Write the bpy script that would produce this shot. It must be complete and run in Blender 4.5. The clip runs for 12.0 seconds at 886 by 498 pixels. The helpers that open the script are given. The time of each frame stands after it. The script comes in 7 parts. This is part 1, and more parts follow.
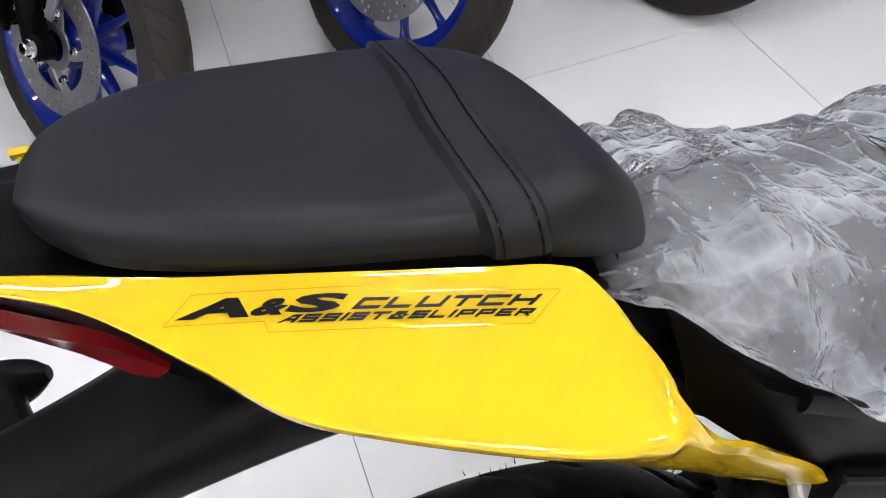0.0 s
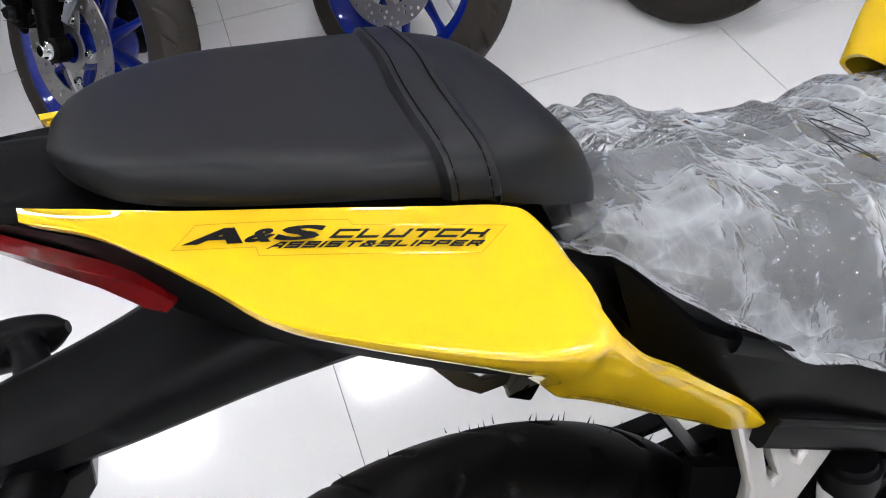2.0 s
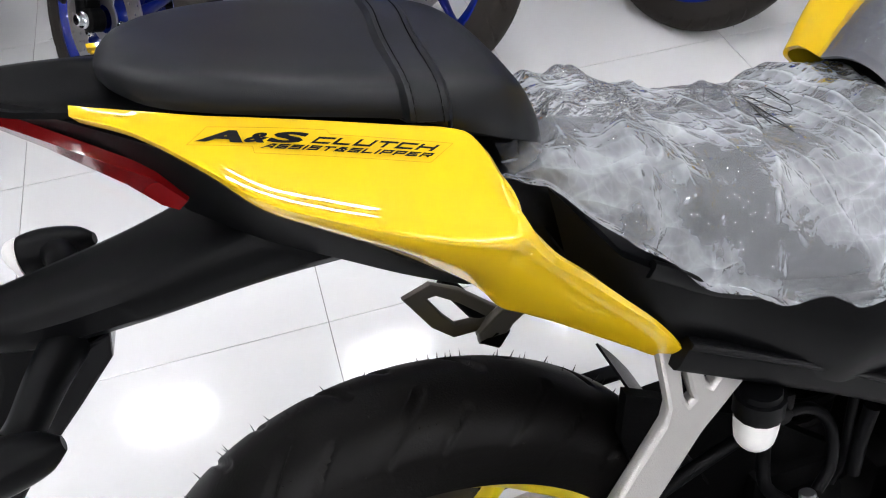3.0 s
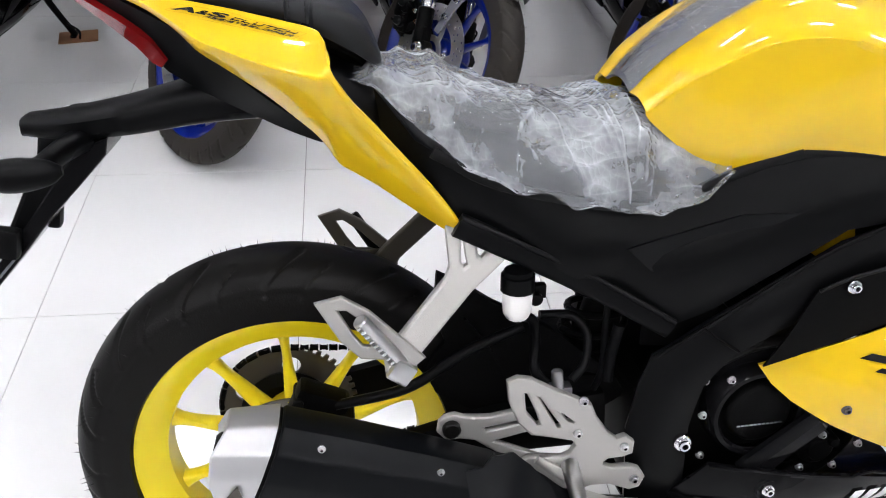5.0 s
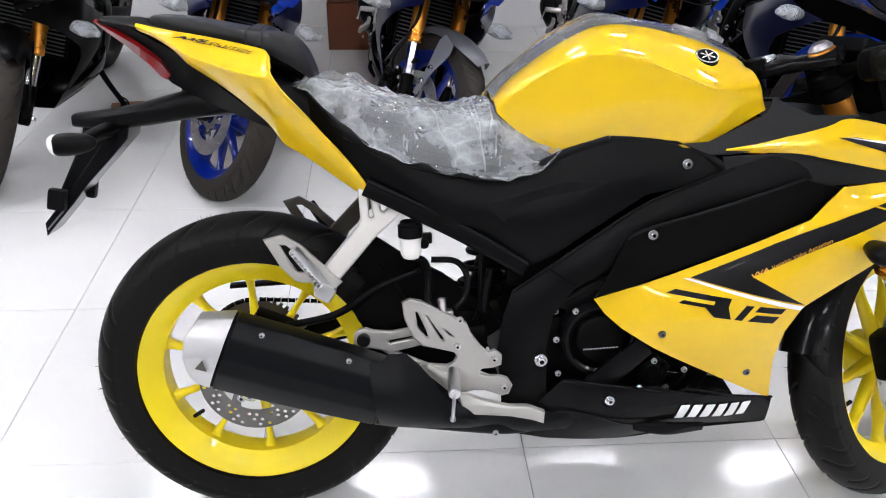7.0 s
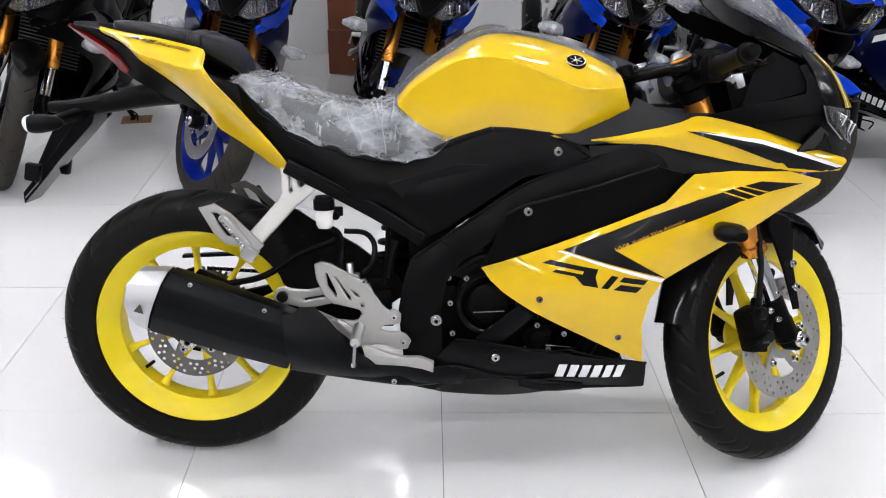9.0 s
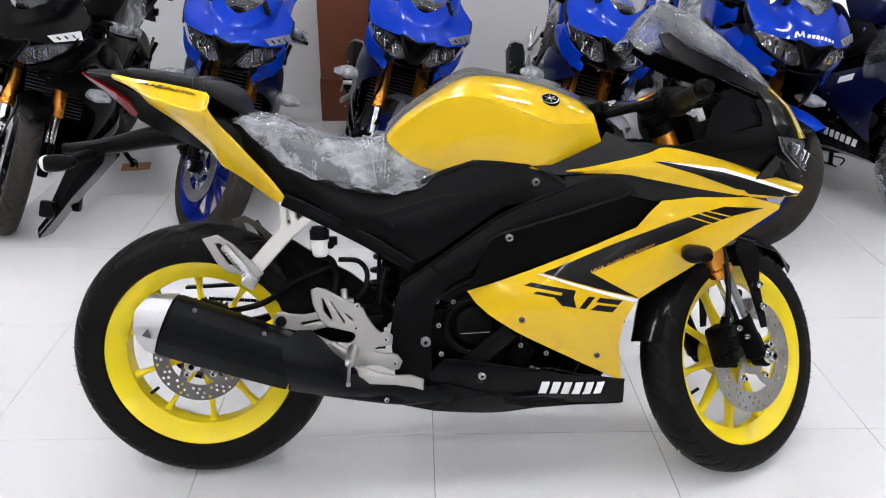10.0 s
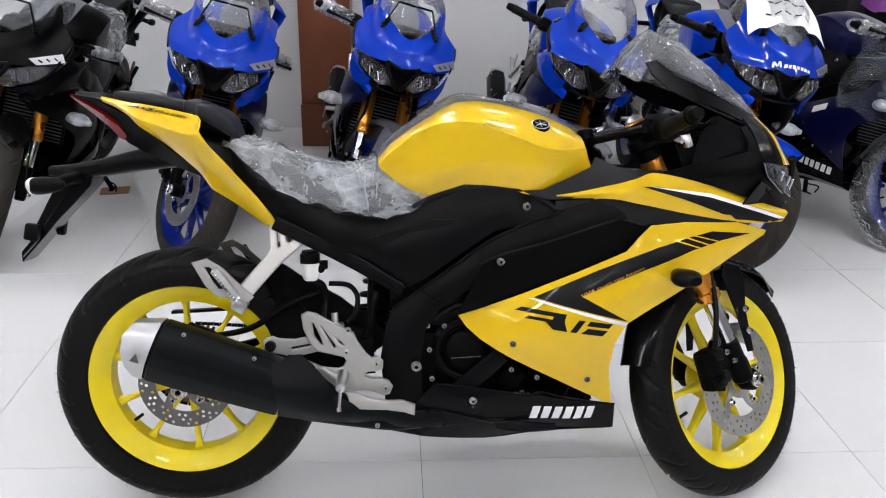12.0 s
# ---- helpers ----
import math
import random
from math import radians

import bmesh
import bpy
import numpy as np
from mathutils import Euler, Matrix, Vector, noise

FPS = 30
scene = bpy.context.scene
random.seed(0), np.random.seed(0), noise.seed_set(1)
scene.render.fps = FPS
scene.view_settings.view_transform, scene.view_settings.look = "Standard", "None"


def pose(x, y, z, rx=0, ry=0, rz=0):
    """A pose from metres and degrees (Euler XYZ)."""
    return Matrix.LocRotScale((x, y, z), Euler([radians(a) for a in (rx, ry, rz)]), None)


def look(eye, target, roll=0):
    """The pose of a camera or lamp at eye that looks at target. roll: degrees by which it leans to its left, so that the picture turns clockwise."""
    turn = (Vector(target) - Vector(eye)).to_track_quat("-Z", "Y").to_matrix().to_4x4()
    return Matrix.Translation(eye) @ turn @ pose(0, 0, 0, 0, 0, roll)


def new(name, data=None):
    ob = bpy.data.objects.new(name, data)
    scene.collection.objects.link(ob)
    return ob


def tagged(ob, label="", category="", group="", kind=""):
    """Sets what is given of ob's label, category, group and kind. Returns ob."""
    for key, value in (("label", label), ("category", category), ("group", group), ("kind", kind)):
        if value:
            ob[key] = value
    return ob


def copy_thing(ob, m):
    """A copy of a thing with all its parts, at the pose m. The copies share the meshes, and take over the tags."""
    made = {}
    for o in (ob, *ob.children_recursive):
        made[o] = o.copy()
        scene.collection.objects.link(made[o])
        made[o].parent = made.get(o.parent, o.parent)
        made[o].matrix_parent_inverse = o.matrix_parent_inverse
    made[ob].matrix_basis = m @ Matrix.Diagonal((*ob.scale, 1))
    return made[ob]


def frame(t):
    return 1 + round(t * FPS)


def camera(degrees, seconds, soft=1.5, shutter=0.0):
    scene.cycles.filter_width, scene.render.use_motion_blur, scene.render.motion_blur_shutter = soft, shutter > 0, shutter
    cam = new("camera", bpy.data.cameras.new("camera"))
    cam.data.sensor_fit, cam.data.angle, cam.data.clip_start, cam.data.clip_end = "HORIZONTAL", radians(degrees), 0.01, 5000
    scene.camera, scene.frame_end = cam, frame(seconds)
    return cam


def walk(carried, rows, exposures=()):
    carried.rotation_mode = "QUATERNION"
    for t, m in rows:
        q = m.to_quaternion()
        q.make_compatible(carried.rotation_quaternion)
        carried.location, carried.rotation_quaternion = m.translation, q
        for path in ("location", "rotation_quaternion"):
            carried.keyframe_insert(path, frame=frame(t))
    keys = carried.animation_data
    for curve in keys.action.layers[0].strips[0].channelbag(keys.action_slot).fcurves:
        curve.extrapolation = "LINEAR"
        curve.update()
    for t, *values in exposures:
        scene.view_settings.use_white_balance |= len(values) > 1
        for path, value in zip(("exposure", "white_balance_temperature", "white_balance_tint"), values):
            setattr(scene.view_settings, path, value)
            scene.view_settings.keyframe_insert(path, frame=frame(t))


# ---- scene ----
cam = camera(58.6, 12.0, 1.1)
PATH = [
    (0, (-0.6088, -0.1673, 1.1892), (-0.2383, 1.0609, -0.3451), -4.93),
    (0.5, (-0.6090, -0.1679, 1.1868), (-0.2432, 1.0612, -0.3480), -5.08),
    (1, (-0.6114, -0.1719, 1.1889), (-0.2456, 1.0621, -0.3419), -4.90),
    (1.5, (-0.6101, -0.1885, 1.1976), (-0.2464, 1.0520, -0.3285), -5.14),
    (2, (-0.6105, -0.2343, 1.2115), (-0.2480, 1.0226, -0.3014), -5.07),
    (2.5, (-0.6096, -0.2879, 1.2197), (-0.2553, 0.9860, -0.2809), -3.27),
    (2.7, (-0.6094, -0.3066, 1.2312), (-0.2745, 0.9561, -0.2832), -3.12),
    (4.3, (-0.612, -0.624, 1.283), (-0.222, 0.821, -0.044), 0.6),
    (4.5, (-0.576, -0.676, 1.288), (-0.204, 0.804, -0.005), 2.0),
    (5, (-0.47, -0.829, 1.282), (-0.242, 0.73, 0.05), 2.9),
    (5.5, (-0.411, -0.971, 1.311), (-0.222, 0.652, 0.156), 1.9),
    (6, (-0.385, -1.146, 1.333), (-0.208, 0.521, 0.243), 1.6),
    (6.5, (-0.354, -1.259, 1.347), (-0.204, 0.43, 0.286), 1.2),
    (7, (-0.298, -1.306, 1.338), (-0.165, 0.399, 0.3), 1.2),
    (7.5, (-0.186, -1.353, 1.343), (-0.1, 0.366, 0.325), 2.1),
    (7.7, (-0.137, -1.376, 1.338), (-0.077, 0.352, 0.331), 1.9),
    (9.5, (-0.048, -1.67, 1.362), (0.01, 0.106, 0.444), 1.0),
    (10, (-0.044, -1.721, 1.367), (0.025, 0.087, 0.514), 0.6),
    (10.5, (-0.049, -1.732, 1.372), (0.04, 0.088, 0.548), 0.8),
    (11, (-0.059, -1.733, 1.374), (0.039, 0.097, 0.573), 0.9),
    (11.5, (-0.069, -1.728, 1.362), (0.048, 0.106, 0.572), 1.2),
    (12, (-0.082, -1.722, 1.362), (0.052, 0.11, 0.571), 1.5),
]
EXPOSURES = [(0.0, -0.16), (2.5, -0.14), (4.5, -0.16), (5.5, -0.08), (6.5, -0.06), (7.5, -0.14), (9.5, -0.24), (10.5, -0.32), (12.0, -0.38)]
walk(cam, [(t, look(eye, target, roll)) for t, eye, target, roll in PATH], EXPOSURES)

# ---- world and exposure ----
world = bpy.data.worlds.new("showroom_air")
scene.world = world
world.use_nodes = True
world.node_tree.nodes["Background"].inputs["Color"].default_value = (0.9, 0.95, 1.0, 1)
world.node_tree.nodes["Background"].inputs["Strength"].default_value = 0.02
LAMP_POWER = 142.0


# ---- materials ----
def principled(name, color, rough, metal=0.0, coat=0.0, grain=0.0, grain_scale=300.0, spread=0.08, blotch_scale=9.0, rough_spread=0.06, spec=0.5):
    """A surface with slow blotches, fine grain in its relief and uneven gloss."""
    m = bpy.data.materials.new(name)
    m.use_nodes = True
    nodes, links = m.node_tree.nodes, m.node_tree.links
    b = nodes["Principled BSDF"]
    place = nodes.new("ShaderNodeTexCoord")
    slow = nodes.new("ShaderNodeTexNoise")
    slow.inputs["Scale"].default_value = blotch_scale
    slow.inputs["Detail"].default_value = 4
    links.new(place.outputs["Object"], slow.inputs["Vector"])
    mix = nodes.new("ShaderNodeMix")
    mix.data_type = "RGBA"
    mix.inputs[6].default_value = (*[max(0, c * (1 - spread)) for c in color], 1)
    mix.inputs[7].default_value = (*[min(1, c * (1 + spread)) for c in color], 1)
    links.new(slow.outputs["Fac"], mix.inputs[0])
    links.new(mix.outputs[2], b.inputs["Base Color"])
    span = nodes.new("ShaderNodeMapRange")
    span.inputs["To Min"].default_value = max(0.01, rough - rough_spread)
    span.inputs["To Max"].default_value = min(1, rough + rough_spread)
    fine = nodes.new("ShaderNodeTexNoise")
    fine.inputs["Scale"].default_value = grain_scale
    fine.inputs["Detail"].default_value = 3
    links.new(place.outputs["Object"], fine.inputs["Vector"])
    links.new(slow.outputs["Fac"], span.inputs["Value"])
    links.new(span.outputs["Result"], b.inputs["Roughness"])
    b.inputs["Metallic"].default_value = metal
    b.inputs["Coat Weight"].default_value = coat
    b.inputs["Coat Roughness"].default_value = 0.03
    b.inputs["Specular IOR Level"].default_value = spec
    if grain:
        bump = nodes.new("ShaderNodeBump")
        bump.inputs["Strength"].default_value = grain
        bump.inputs["Distance"].default_value = 0.001
        links.new(fine.outputs["Fac"], bump.inputs["Height"])
        links.new(bump.outputs["Normal"], b.inputs["Normal"])
    return m


def film(name, base, cover, crease=1.0, scale=1.0):
    """Thin clear wrap: see-through between its creases, milky white along them, with small sharp glints."""
    m = bpy.data.materials.new(name)
    m.use_nodes = True
    nodes, links = m.node_tree.nodes, m.node_tree.links
    b, out = nodes["Principled BSDF"], nodes["Material Output"]
    nodes.remove(b)
    place = nodes.new("ShaderNodeTexCoord")

    def math_node(kind, a, b=None, clamp=False):
        n = nodes.new("ShaderNodeMath")
        n.operation, n.use_clamp = kind, clamp
        for i, v in enumerate((a, b)):
            if v is None:
                continue
            if isinstance(v, (int, float)):
                n.inputs[i].default_value = v
            else:
                links.new(v, n.inputs[i])
        return n.outputs[0]

    def creases(stretch, turn, size, sharp):
        """Thin bright lines along the folds between flat facets."""
        mapping = nodes.new("ShaderNodeMapping")
        mapping.inputs["Scale"].default_value = stretch
        mapping.inputs["Rotation"].default_value = turn
        links.new(place.outputs["Object"], mapping.inputs["Vector"])
        warp = nodes.new("ShaderNodeTexNoise")
        warp.inputs["Scale"].default_value = size * 0.6
        links.new(mapping.outputs["Vector"], warp.inputs["Vector"])
        bend = nodes.new("ShaderNodeVectorMath")
        bend.operation = "MULTIPLY_ADD"
        links.new(warp.outputs["Color"], bend.inputs[0])
        bend.inputs[1].default_value = (1.1 / size,) * 3
        links.new(mapping.outputs["Vector"], bend.inputs[2])
        n = nodes.new("ShaderNodeTexVoronoi")
        n.feature = "DISTANCE_TO_EDGE"
        n.inputs["Scale"].default_value = size * scale
        links.new(bend.outputs[0], n.inputs["Vector"])
        line = math_node("SUBTRACT", 1.0, math_node("MULTIPLY", n.outputs["Distance"], sharp), True)
        return math_node("POWER", line, 1.6)

    broad = creases((0.6, 1, 0.8), (0.2, 0.1, 0.5), 24, 7.0)
    mid = creases((0.45, 1.1, 0.8), (0.1, 0.2, -0.6), 58, 5.0)
    fine = creases((1, 0.30, 0.6), (0, 0.3, 0.25), 130, 3.5)
    patch = nodes.new("ShaderNodeTexNoise")
    patch.inputs["Scale"].default_value = 14 * scale
    patch.inputs["Detail"].default_value = 3
    links.new(place.outputs["Object"], patch.inputs["Vector"])
    where = nodes.new("ShaderNodeMapRange")
    where.inputs["From Min"].default_value = 0.38
    where.inputs["From Max"].default_value = 0.68
    links.new(patch.outputs["Fac"], where.inputs["Value"])
    lines = math_node("ADD", math_node("MULTIPLY", broad, 0.20), math_node("ADD", math_node("MULTIPLY", mid, 0.14), math_node("MULTIPLY", fine, 0.07)))
    veil = math_node("MULTIPLY", lines, math_node("ADD", math_node("MULTIPLY", where.outputs["Result"], 0.75), 0.25))
    shape = nodes.new("ShaderNodeNewGeometry")
    white = nodes.new("ShaderNodeMapRange")
    white.inputs["From Min"].default_value = 0.515
    white.inputs["From Max"].default_value = 0.60
    white.inputs["To Max"].default_value = 0.75
    links.new(shape.outputs["Pointiness"], white.inputs["Value"])
    amount = math_node("ADD", base, math_node("MULTIPLY", math_node("ADD", math_node("ADD", veil, math_node("MULTIPLY", where.outputs["Result"], 0.30)), white.outputs["Result"]), cover), True)
    height = math_node("ADD", math_node("MULTIPLY", broad, 1.2), math_node("ADD", math_node("MULTIPLY", mid, 0.5), math_node("MULTIPLY", fine, 0.22)))
    bump = nodes.new("ShaderNodeBump")
    bump.inputs["Strength"].default_value = crease
    bump.inputs["Distance"].default_value = 0.0035
    links.new(height, bump.inputs["Height"])
    milk = nodes.new("ShaderNodeBsdfDiffuse")
    milk.inputs["Color"].default_value = (0.86, 0.90, 0.95, 1)
    glow = nodes.new("ShaderNodeBsdfTranslucent")
    glow.inputs["Color"].default_value = (0.86, 0.90, 0.95, 1)
    body = nodes.new("ShaderNodeMixShader")
    body.inputs[0].default_value = 0.3
    links.new(milk.outputs[0], body.inputs[1])
    links.new(glow.outputs[0], body.inputs[2])
    clear = nodes.new("ShaderNodeBsdfTransparent")
    mix = nodes.new("ShaderNodeMixShader")
    links.new(amount, mix.inputs[0])
    links.new(clear.outputs[0], mix.inputs[1])
    links.new(body.outputs[0], mix.inputs[2])
    gloss = nodes.new("ShaderNodeBsdfGlossy")
    gloss.inputs["Roughness"].default_value = 0.07
    links.new(bump.outputs["Normal"], gloss.inputs["Normal"])
    links.new(bump.outputs["Normal"], milk.inputs["Normal"])
    sheen = nodes.new("ShaderNodeFresnel")
    sheen.inputs["IOR"].default_value = 1.42
    links.new(bump.outputs["Normal"], sheen.inputs["Normal"])
    both = nodes.new("ShaderNodeMixShader")
    links.new(sheen.outputs[0], both.inputs[0])
    links.new(mix.outputs[0], both.inputs[1])
    links.new(gloss.outputs[0], both.inputs[2])
    links.new(both.outputs[0], out.inputs["Surface"])
    return m


def glowing(name, color, strength):
    m = bpy.data.materials.new(name)
    m.use_nodes = True
    b = m.node_tree.nodes["Principled BSDF"]
    b.inputs["Base Color"].default_value = (0.8, 0.8, 0.8, 1)
    b.inputs["Emission Color"].default_value = (*color, 1)
    b.inputs["Emission Strength"].default_value = strength
    return m


def lens(name, color, rough=0.05, through_weight=0.8):
    m = principled(name, color, rough, spread=0.03)
    m.node_tree.nodes["Principled BSDF"].inputs["Transmission Weight"].default_value = through_weight
    return m


YELLOW = principled("yellow_paint", (0.65, 0.424, 0.007), 0.35, coat=1.0, spread=0.02, spec=0.05)
LEMON = principled("lemon_wheel_paint", (0.76, 0.60, 0.010), 0.35, coat=0.35, spread=0.03, spec=0.25)
BLUE = principled("racing_blue_paint", (0.0002, 0.030, 0.36), 0.35, coat=0.45, spread=0.05, spec=0.05)
BLUE_RIM = principled("blue_wheel_paint", (0.001, 0.010, 0.15), 0.30, coat=0.9, spread=0.05, spec=0.1)
NAVY = principled("navy_paint", (0.002, 0.0035, 0.030), 0.3, coat=0.7, spread=0.05, spec=0.2)
MATTE = principled("matte_black_plastic", (0.0018, 0.0019, 0.0022), 0.38, grain=0.12, grain_scale=900, spread=0.15, spec=0.08)
WEDGE = principled("grey_black_plastic", (0.0065, 0.0068, 0.0074), 0.45, grain=0.2, grain_scale=900, spread=0.12, spec=0.18)
SATIN = principled("satin_black_plastic", (0.0030, 0.0032, 0.0036), 0.42, grain=0.15, grain_scale=900, spread=0.12, spec=0.13)
DARK = principled("dark_cast_parts", (0.0014, 0.0014, 0.0015), 0.5, grain=0.3, grain_scale=350, spread=0.3, spec=0.055)
GLOSS = principled("gloss_black_paint", (0.004, 0.004, 0.0045), 0.16, coat=0.06, spread=0.05, spec=0.06)
MATTE_PAINT = principled("matte_black_paint", (0.0012, 0.0012, 0.0014), 0.38, grain=0.05, spread=0.12, spec=0.06)
VINYL = principled("black_seat_vinyl", (0.0060, 0.0066, 0.0078), 0.42, grain=0.12, grain_scale=1400, spread=0.10, spec=0.22)
RUBBER = principled("tyre_rubber", (0.0032, 0.0029, 0.0027), 0.46, grain=0.3, grain_scale=420, spread=0.3, spec=0.12, blotch_scale=20)
DUSTY = principled("dusty_tyre_rubber", (0.017, 0.014, 0.0115), 0.62, grain=0.4, grain_scale=300, spread=0.5, spec=0.25, blotch_scale=6)
ALU = principled("cast_aluminium", (0.41, 0.40, 0.38), 0.40, metal=0.62, grain=0.25, grain_scale=700, spread=0.08)
DISC = principled("ground_disc_steel", (0.50, 0.495, 0.49), 0.34, metal=1.0, grain=0.15, grain_scale=500, spread=0.15)
# Disc steel darkened for the silencer's shadow over the rear disc.
SHADED_DISC = principled("dark_disc_steel", (0.17, 0.165, 0.16), 0.38, metal=1.0, grain=0.15, grain_scale=500, spread=0.15)
BOWL = principled("dark_lamp_bowl", (0.16, 0.16, 0.17), 0.14, metal=1.0, grain=1.0, grain_scale=75, spread=0.5, blotch_scale=40)
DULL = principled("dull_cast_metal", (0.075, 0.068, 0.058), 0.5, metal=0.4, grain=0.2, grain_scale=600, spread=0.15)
STEEL = principled("brushed_steel", (0.55, 0.55, 0.56), 0.28, metal=1.0, grain=0.1, spread=0.1)
CHROME = principled("chromed_steel", (0.75, 0.75, 0.77), 0.1, metal=1.0, spread=0.03)
GOLD = principled("gold_anodised_metal", (0.75, 0.30, 0.045), 0.28, metal=0.9, spread=0.08)
GREY = principled("grey_plastic", (0.11, 0.115, 0.13), 0.4, coat=0.3, grain=0.05, spread=0.05)
SILENCER = principled("heat_black_paint", (0.0028, 0.0032, 0.0040), 0.34, grain=0.08, grain_scale=900, spread=0.12, spec=0.10)
SILVER = principled("satin_silver_cap", (0.52, 0.52, 0.53), 0.34, metal=0.8, grain=0.08, grain_scale=1200, spread=0.06)
RED = principled("red_tail_lens", (0.15, 0.003, 0.004), 0.2, coat=0.3, spread=0.1)
WHITE_INK = principled("white_sticker", (0.80, 0.80, 0.80), 0.3, coat=0.5, spread=0.02)
BLACK_INK = principled("black_sticker", (0.004, 0.004, 0.0045), 0.35, coat=0.08, spread=0.02, spec=0.15)
ORANGE_INK = principled("orange_print", (0.60, 0.27, 0.03), 0.4, spread=0.02)
CLEAR_INK = principled("clear_sticker_edge", (0.42, 0.26, 0.01), 0.12, coat=1.0, spread=0.01)
TRANSLUCENT = principled("cloudy_white_plastic", (0.72, 0.71, 0.69), 0.35, grain=0.05, spread=0.08)
SMOKE = lens("smoked_screen", (0.62, 0.63, 0.66), 0.04, 0.95)
CLEAR = lens("clear_lens", (0.95, 0.96, 0.97), 0.03, 1.0)
SEAT_FILM = film("clear_seat_wrap", 0.15, 0.82, 0.8)
SCREEN_FILM = film("clear_screen_wrap", 0.05, 0.45, 0.7, 0.8)
TANK_FILM = film("clear_tank_wrap", 0.02, 0.24, 0.5, 0.8)
PACK_FILM = film("milky_packing_wrap", 0.25, 0.8, 1.2, 1.2)
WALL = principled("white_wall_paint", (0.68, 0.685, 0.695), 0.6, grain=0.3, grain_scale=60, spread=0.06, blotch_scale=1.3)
# Darkened copy of the wall paint for the unseen added walls; dims their bounce.
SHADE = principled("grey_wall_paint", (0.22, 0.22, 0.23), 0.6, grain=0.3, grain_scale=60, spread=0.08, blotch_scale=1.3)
CEILING = principled("ceiling_paint", (0.38, 0.38, 0.39), 0.8, spread=0.03, blotch_scale=1.0)
TILE = principled("white_floor_tile", (0.60, 0.602, 0.606), 0.12, grain=0.045, grain_scale=210, spread=0.06, blotch_scale=1.7, rough_spread=0.03, spec=0.5)
GROUT = principled("grey_joint", (0.16, 0.16, 0.16), 0.8, spread=0.2, blotch_scale=14)
WOOD = principled("brown_wood_cladding", (0.16, 0.048, 0.020), 0.4, grain=0.2, spread=0.3, blotch_scale=5)
CARD = principled("brown_cardboard", (0.26, 0.13, 0.06), 0.8, grain=0.3, spread=0.15)
PAPER = principled("white_paper", (0.80, 0.80, 0.80), 0.7, grain=0.1, spread=0.03)
PURPLE = principled("purple_cloth", (0.14, 0.025, 0.17), 0.7, grain=0.3, spread=0.2)
CLOTH = principled("black_cloth", (0.010, 0.010, 0.011), 0.9, grain=0.5, grain_scale=500, spread=0.3, spec=0.1)
GLOW = glowing("lamp_diffuser", (0.985, 0.980, 1.015), LAMP_POWER)


# ---- mesh helpers ----
def curve_points(points, n, closed=False):
    """n points along a smooth curve through the given ones, evenly spread."""
    p = np.array(points, float)
    if closed:
        p = np.vstack([p[-1], p, p[0], p[1]])
    else:
        p = np.vstack([2 * p[0] - p[1], p, 2 * p[-1] - p[-2]])
    dense = []
    for i in range(1, len(p) - 2):
        for s in np.linspace(0, 1, 16, endpoint=False):
            a, b, c, d = p[i - 1], p[i], p[i + 1], p[i + 2]
            dense.append(0.5 * (2 * b + (c - a) * s + (2 * a - 5 * b + 4 * c - d) * s * s + (3 * b - a - 3 * c + d) * s ** 3))
    dense.append(p[-2])
    dense = np.array(dense)
    run = np.concatenate([[0], np.cumsum(np.linalg.norm(np.diff(dense[:, :3], axis=0), axis=1))])
    at = np.linspace(0, run[-1], n + 1 if closed else n)[: n]
    return np.column_stack([np.interp(at, run, dense[:, k]) for k in range(dense.shape[1])])


def grid_bm(grid, close_u=False, close_v=False):
    """A mesh from rows of points."""
    bm = bmesh.new()
    rows = [[bm.verts.new(q) for q in row] for row in grid]
    nu, nv = len(rows), len(rows[0])
    for i in range(nu if close_u else nu - 1):
        for j in range(nv if close_v else nv - 1):
            a, b, c, d = rows[i][j], rows[(i + 1) % nu][j], rows[(i + 1) % nu][(j + 1) % nv], rows[i][(j + 1) % nv]
            if len({a, b, c, d}) == 4:
                bm.faces.new((a, b, c, d))
    return bm


def thicken(bm, t):
    bmesh.ops.remove_doubles(bm, verts=bm.verts[:], dist=1e-5)
    bmesh.ops.recalc_face_normals(bm, faces=bm.faces[:])
    bmesh.ops.solidify(bm, geom=bm.faces[:], thickness=t)
    bmesh.ops.recalc_face_normals(bm, faces=bm.faces[:])
    return bm


def loft(rows, nu=24, nv=12, t=0.004, smooth=True):
    """A curved sheet of thickness t through rows of control points."""
    lines = np.array([curve_points(r, nu) for r in rows])
    if smooth and len(rows) > 2:
        grid = np.array([curve_points(lines[:, j], nv) for j in range(nu)])
    else:
        k = np.linspace(0, len(rows) - 1, nv)
        grid = np.array([np.column_stack([np.interp(k, range(len(rows)), lines[:, j, c]) for c in range(3)]) for j in range(nu)])
    bm = grid_bm(grid)
    return thicken(bm, t) if t else bm


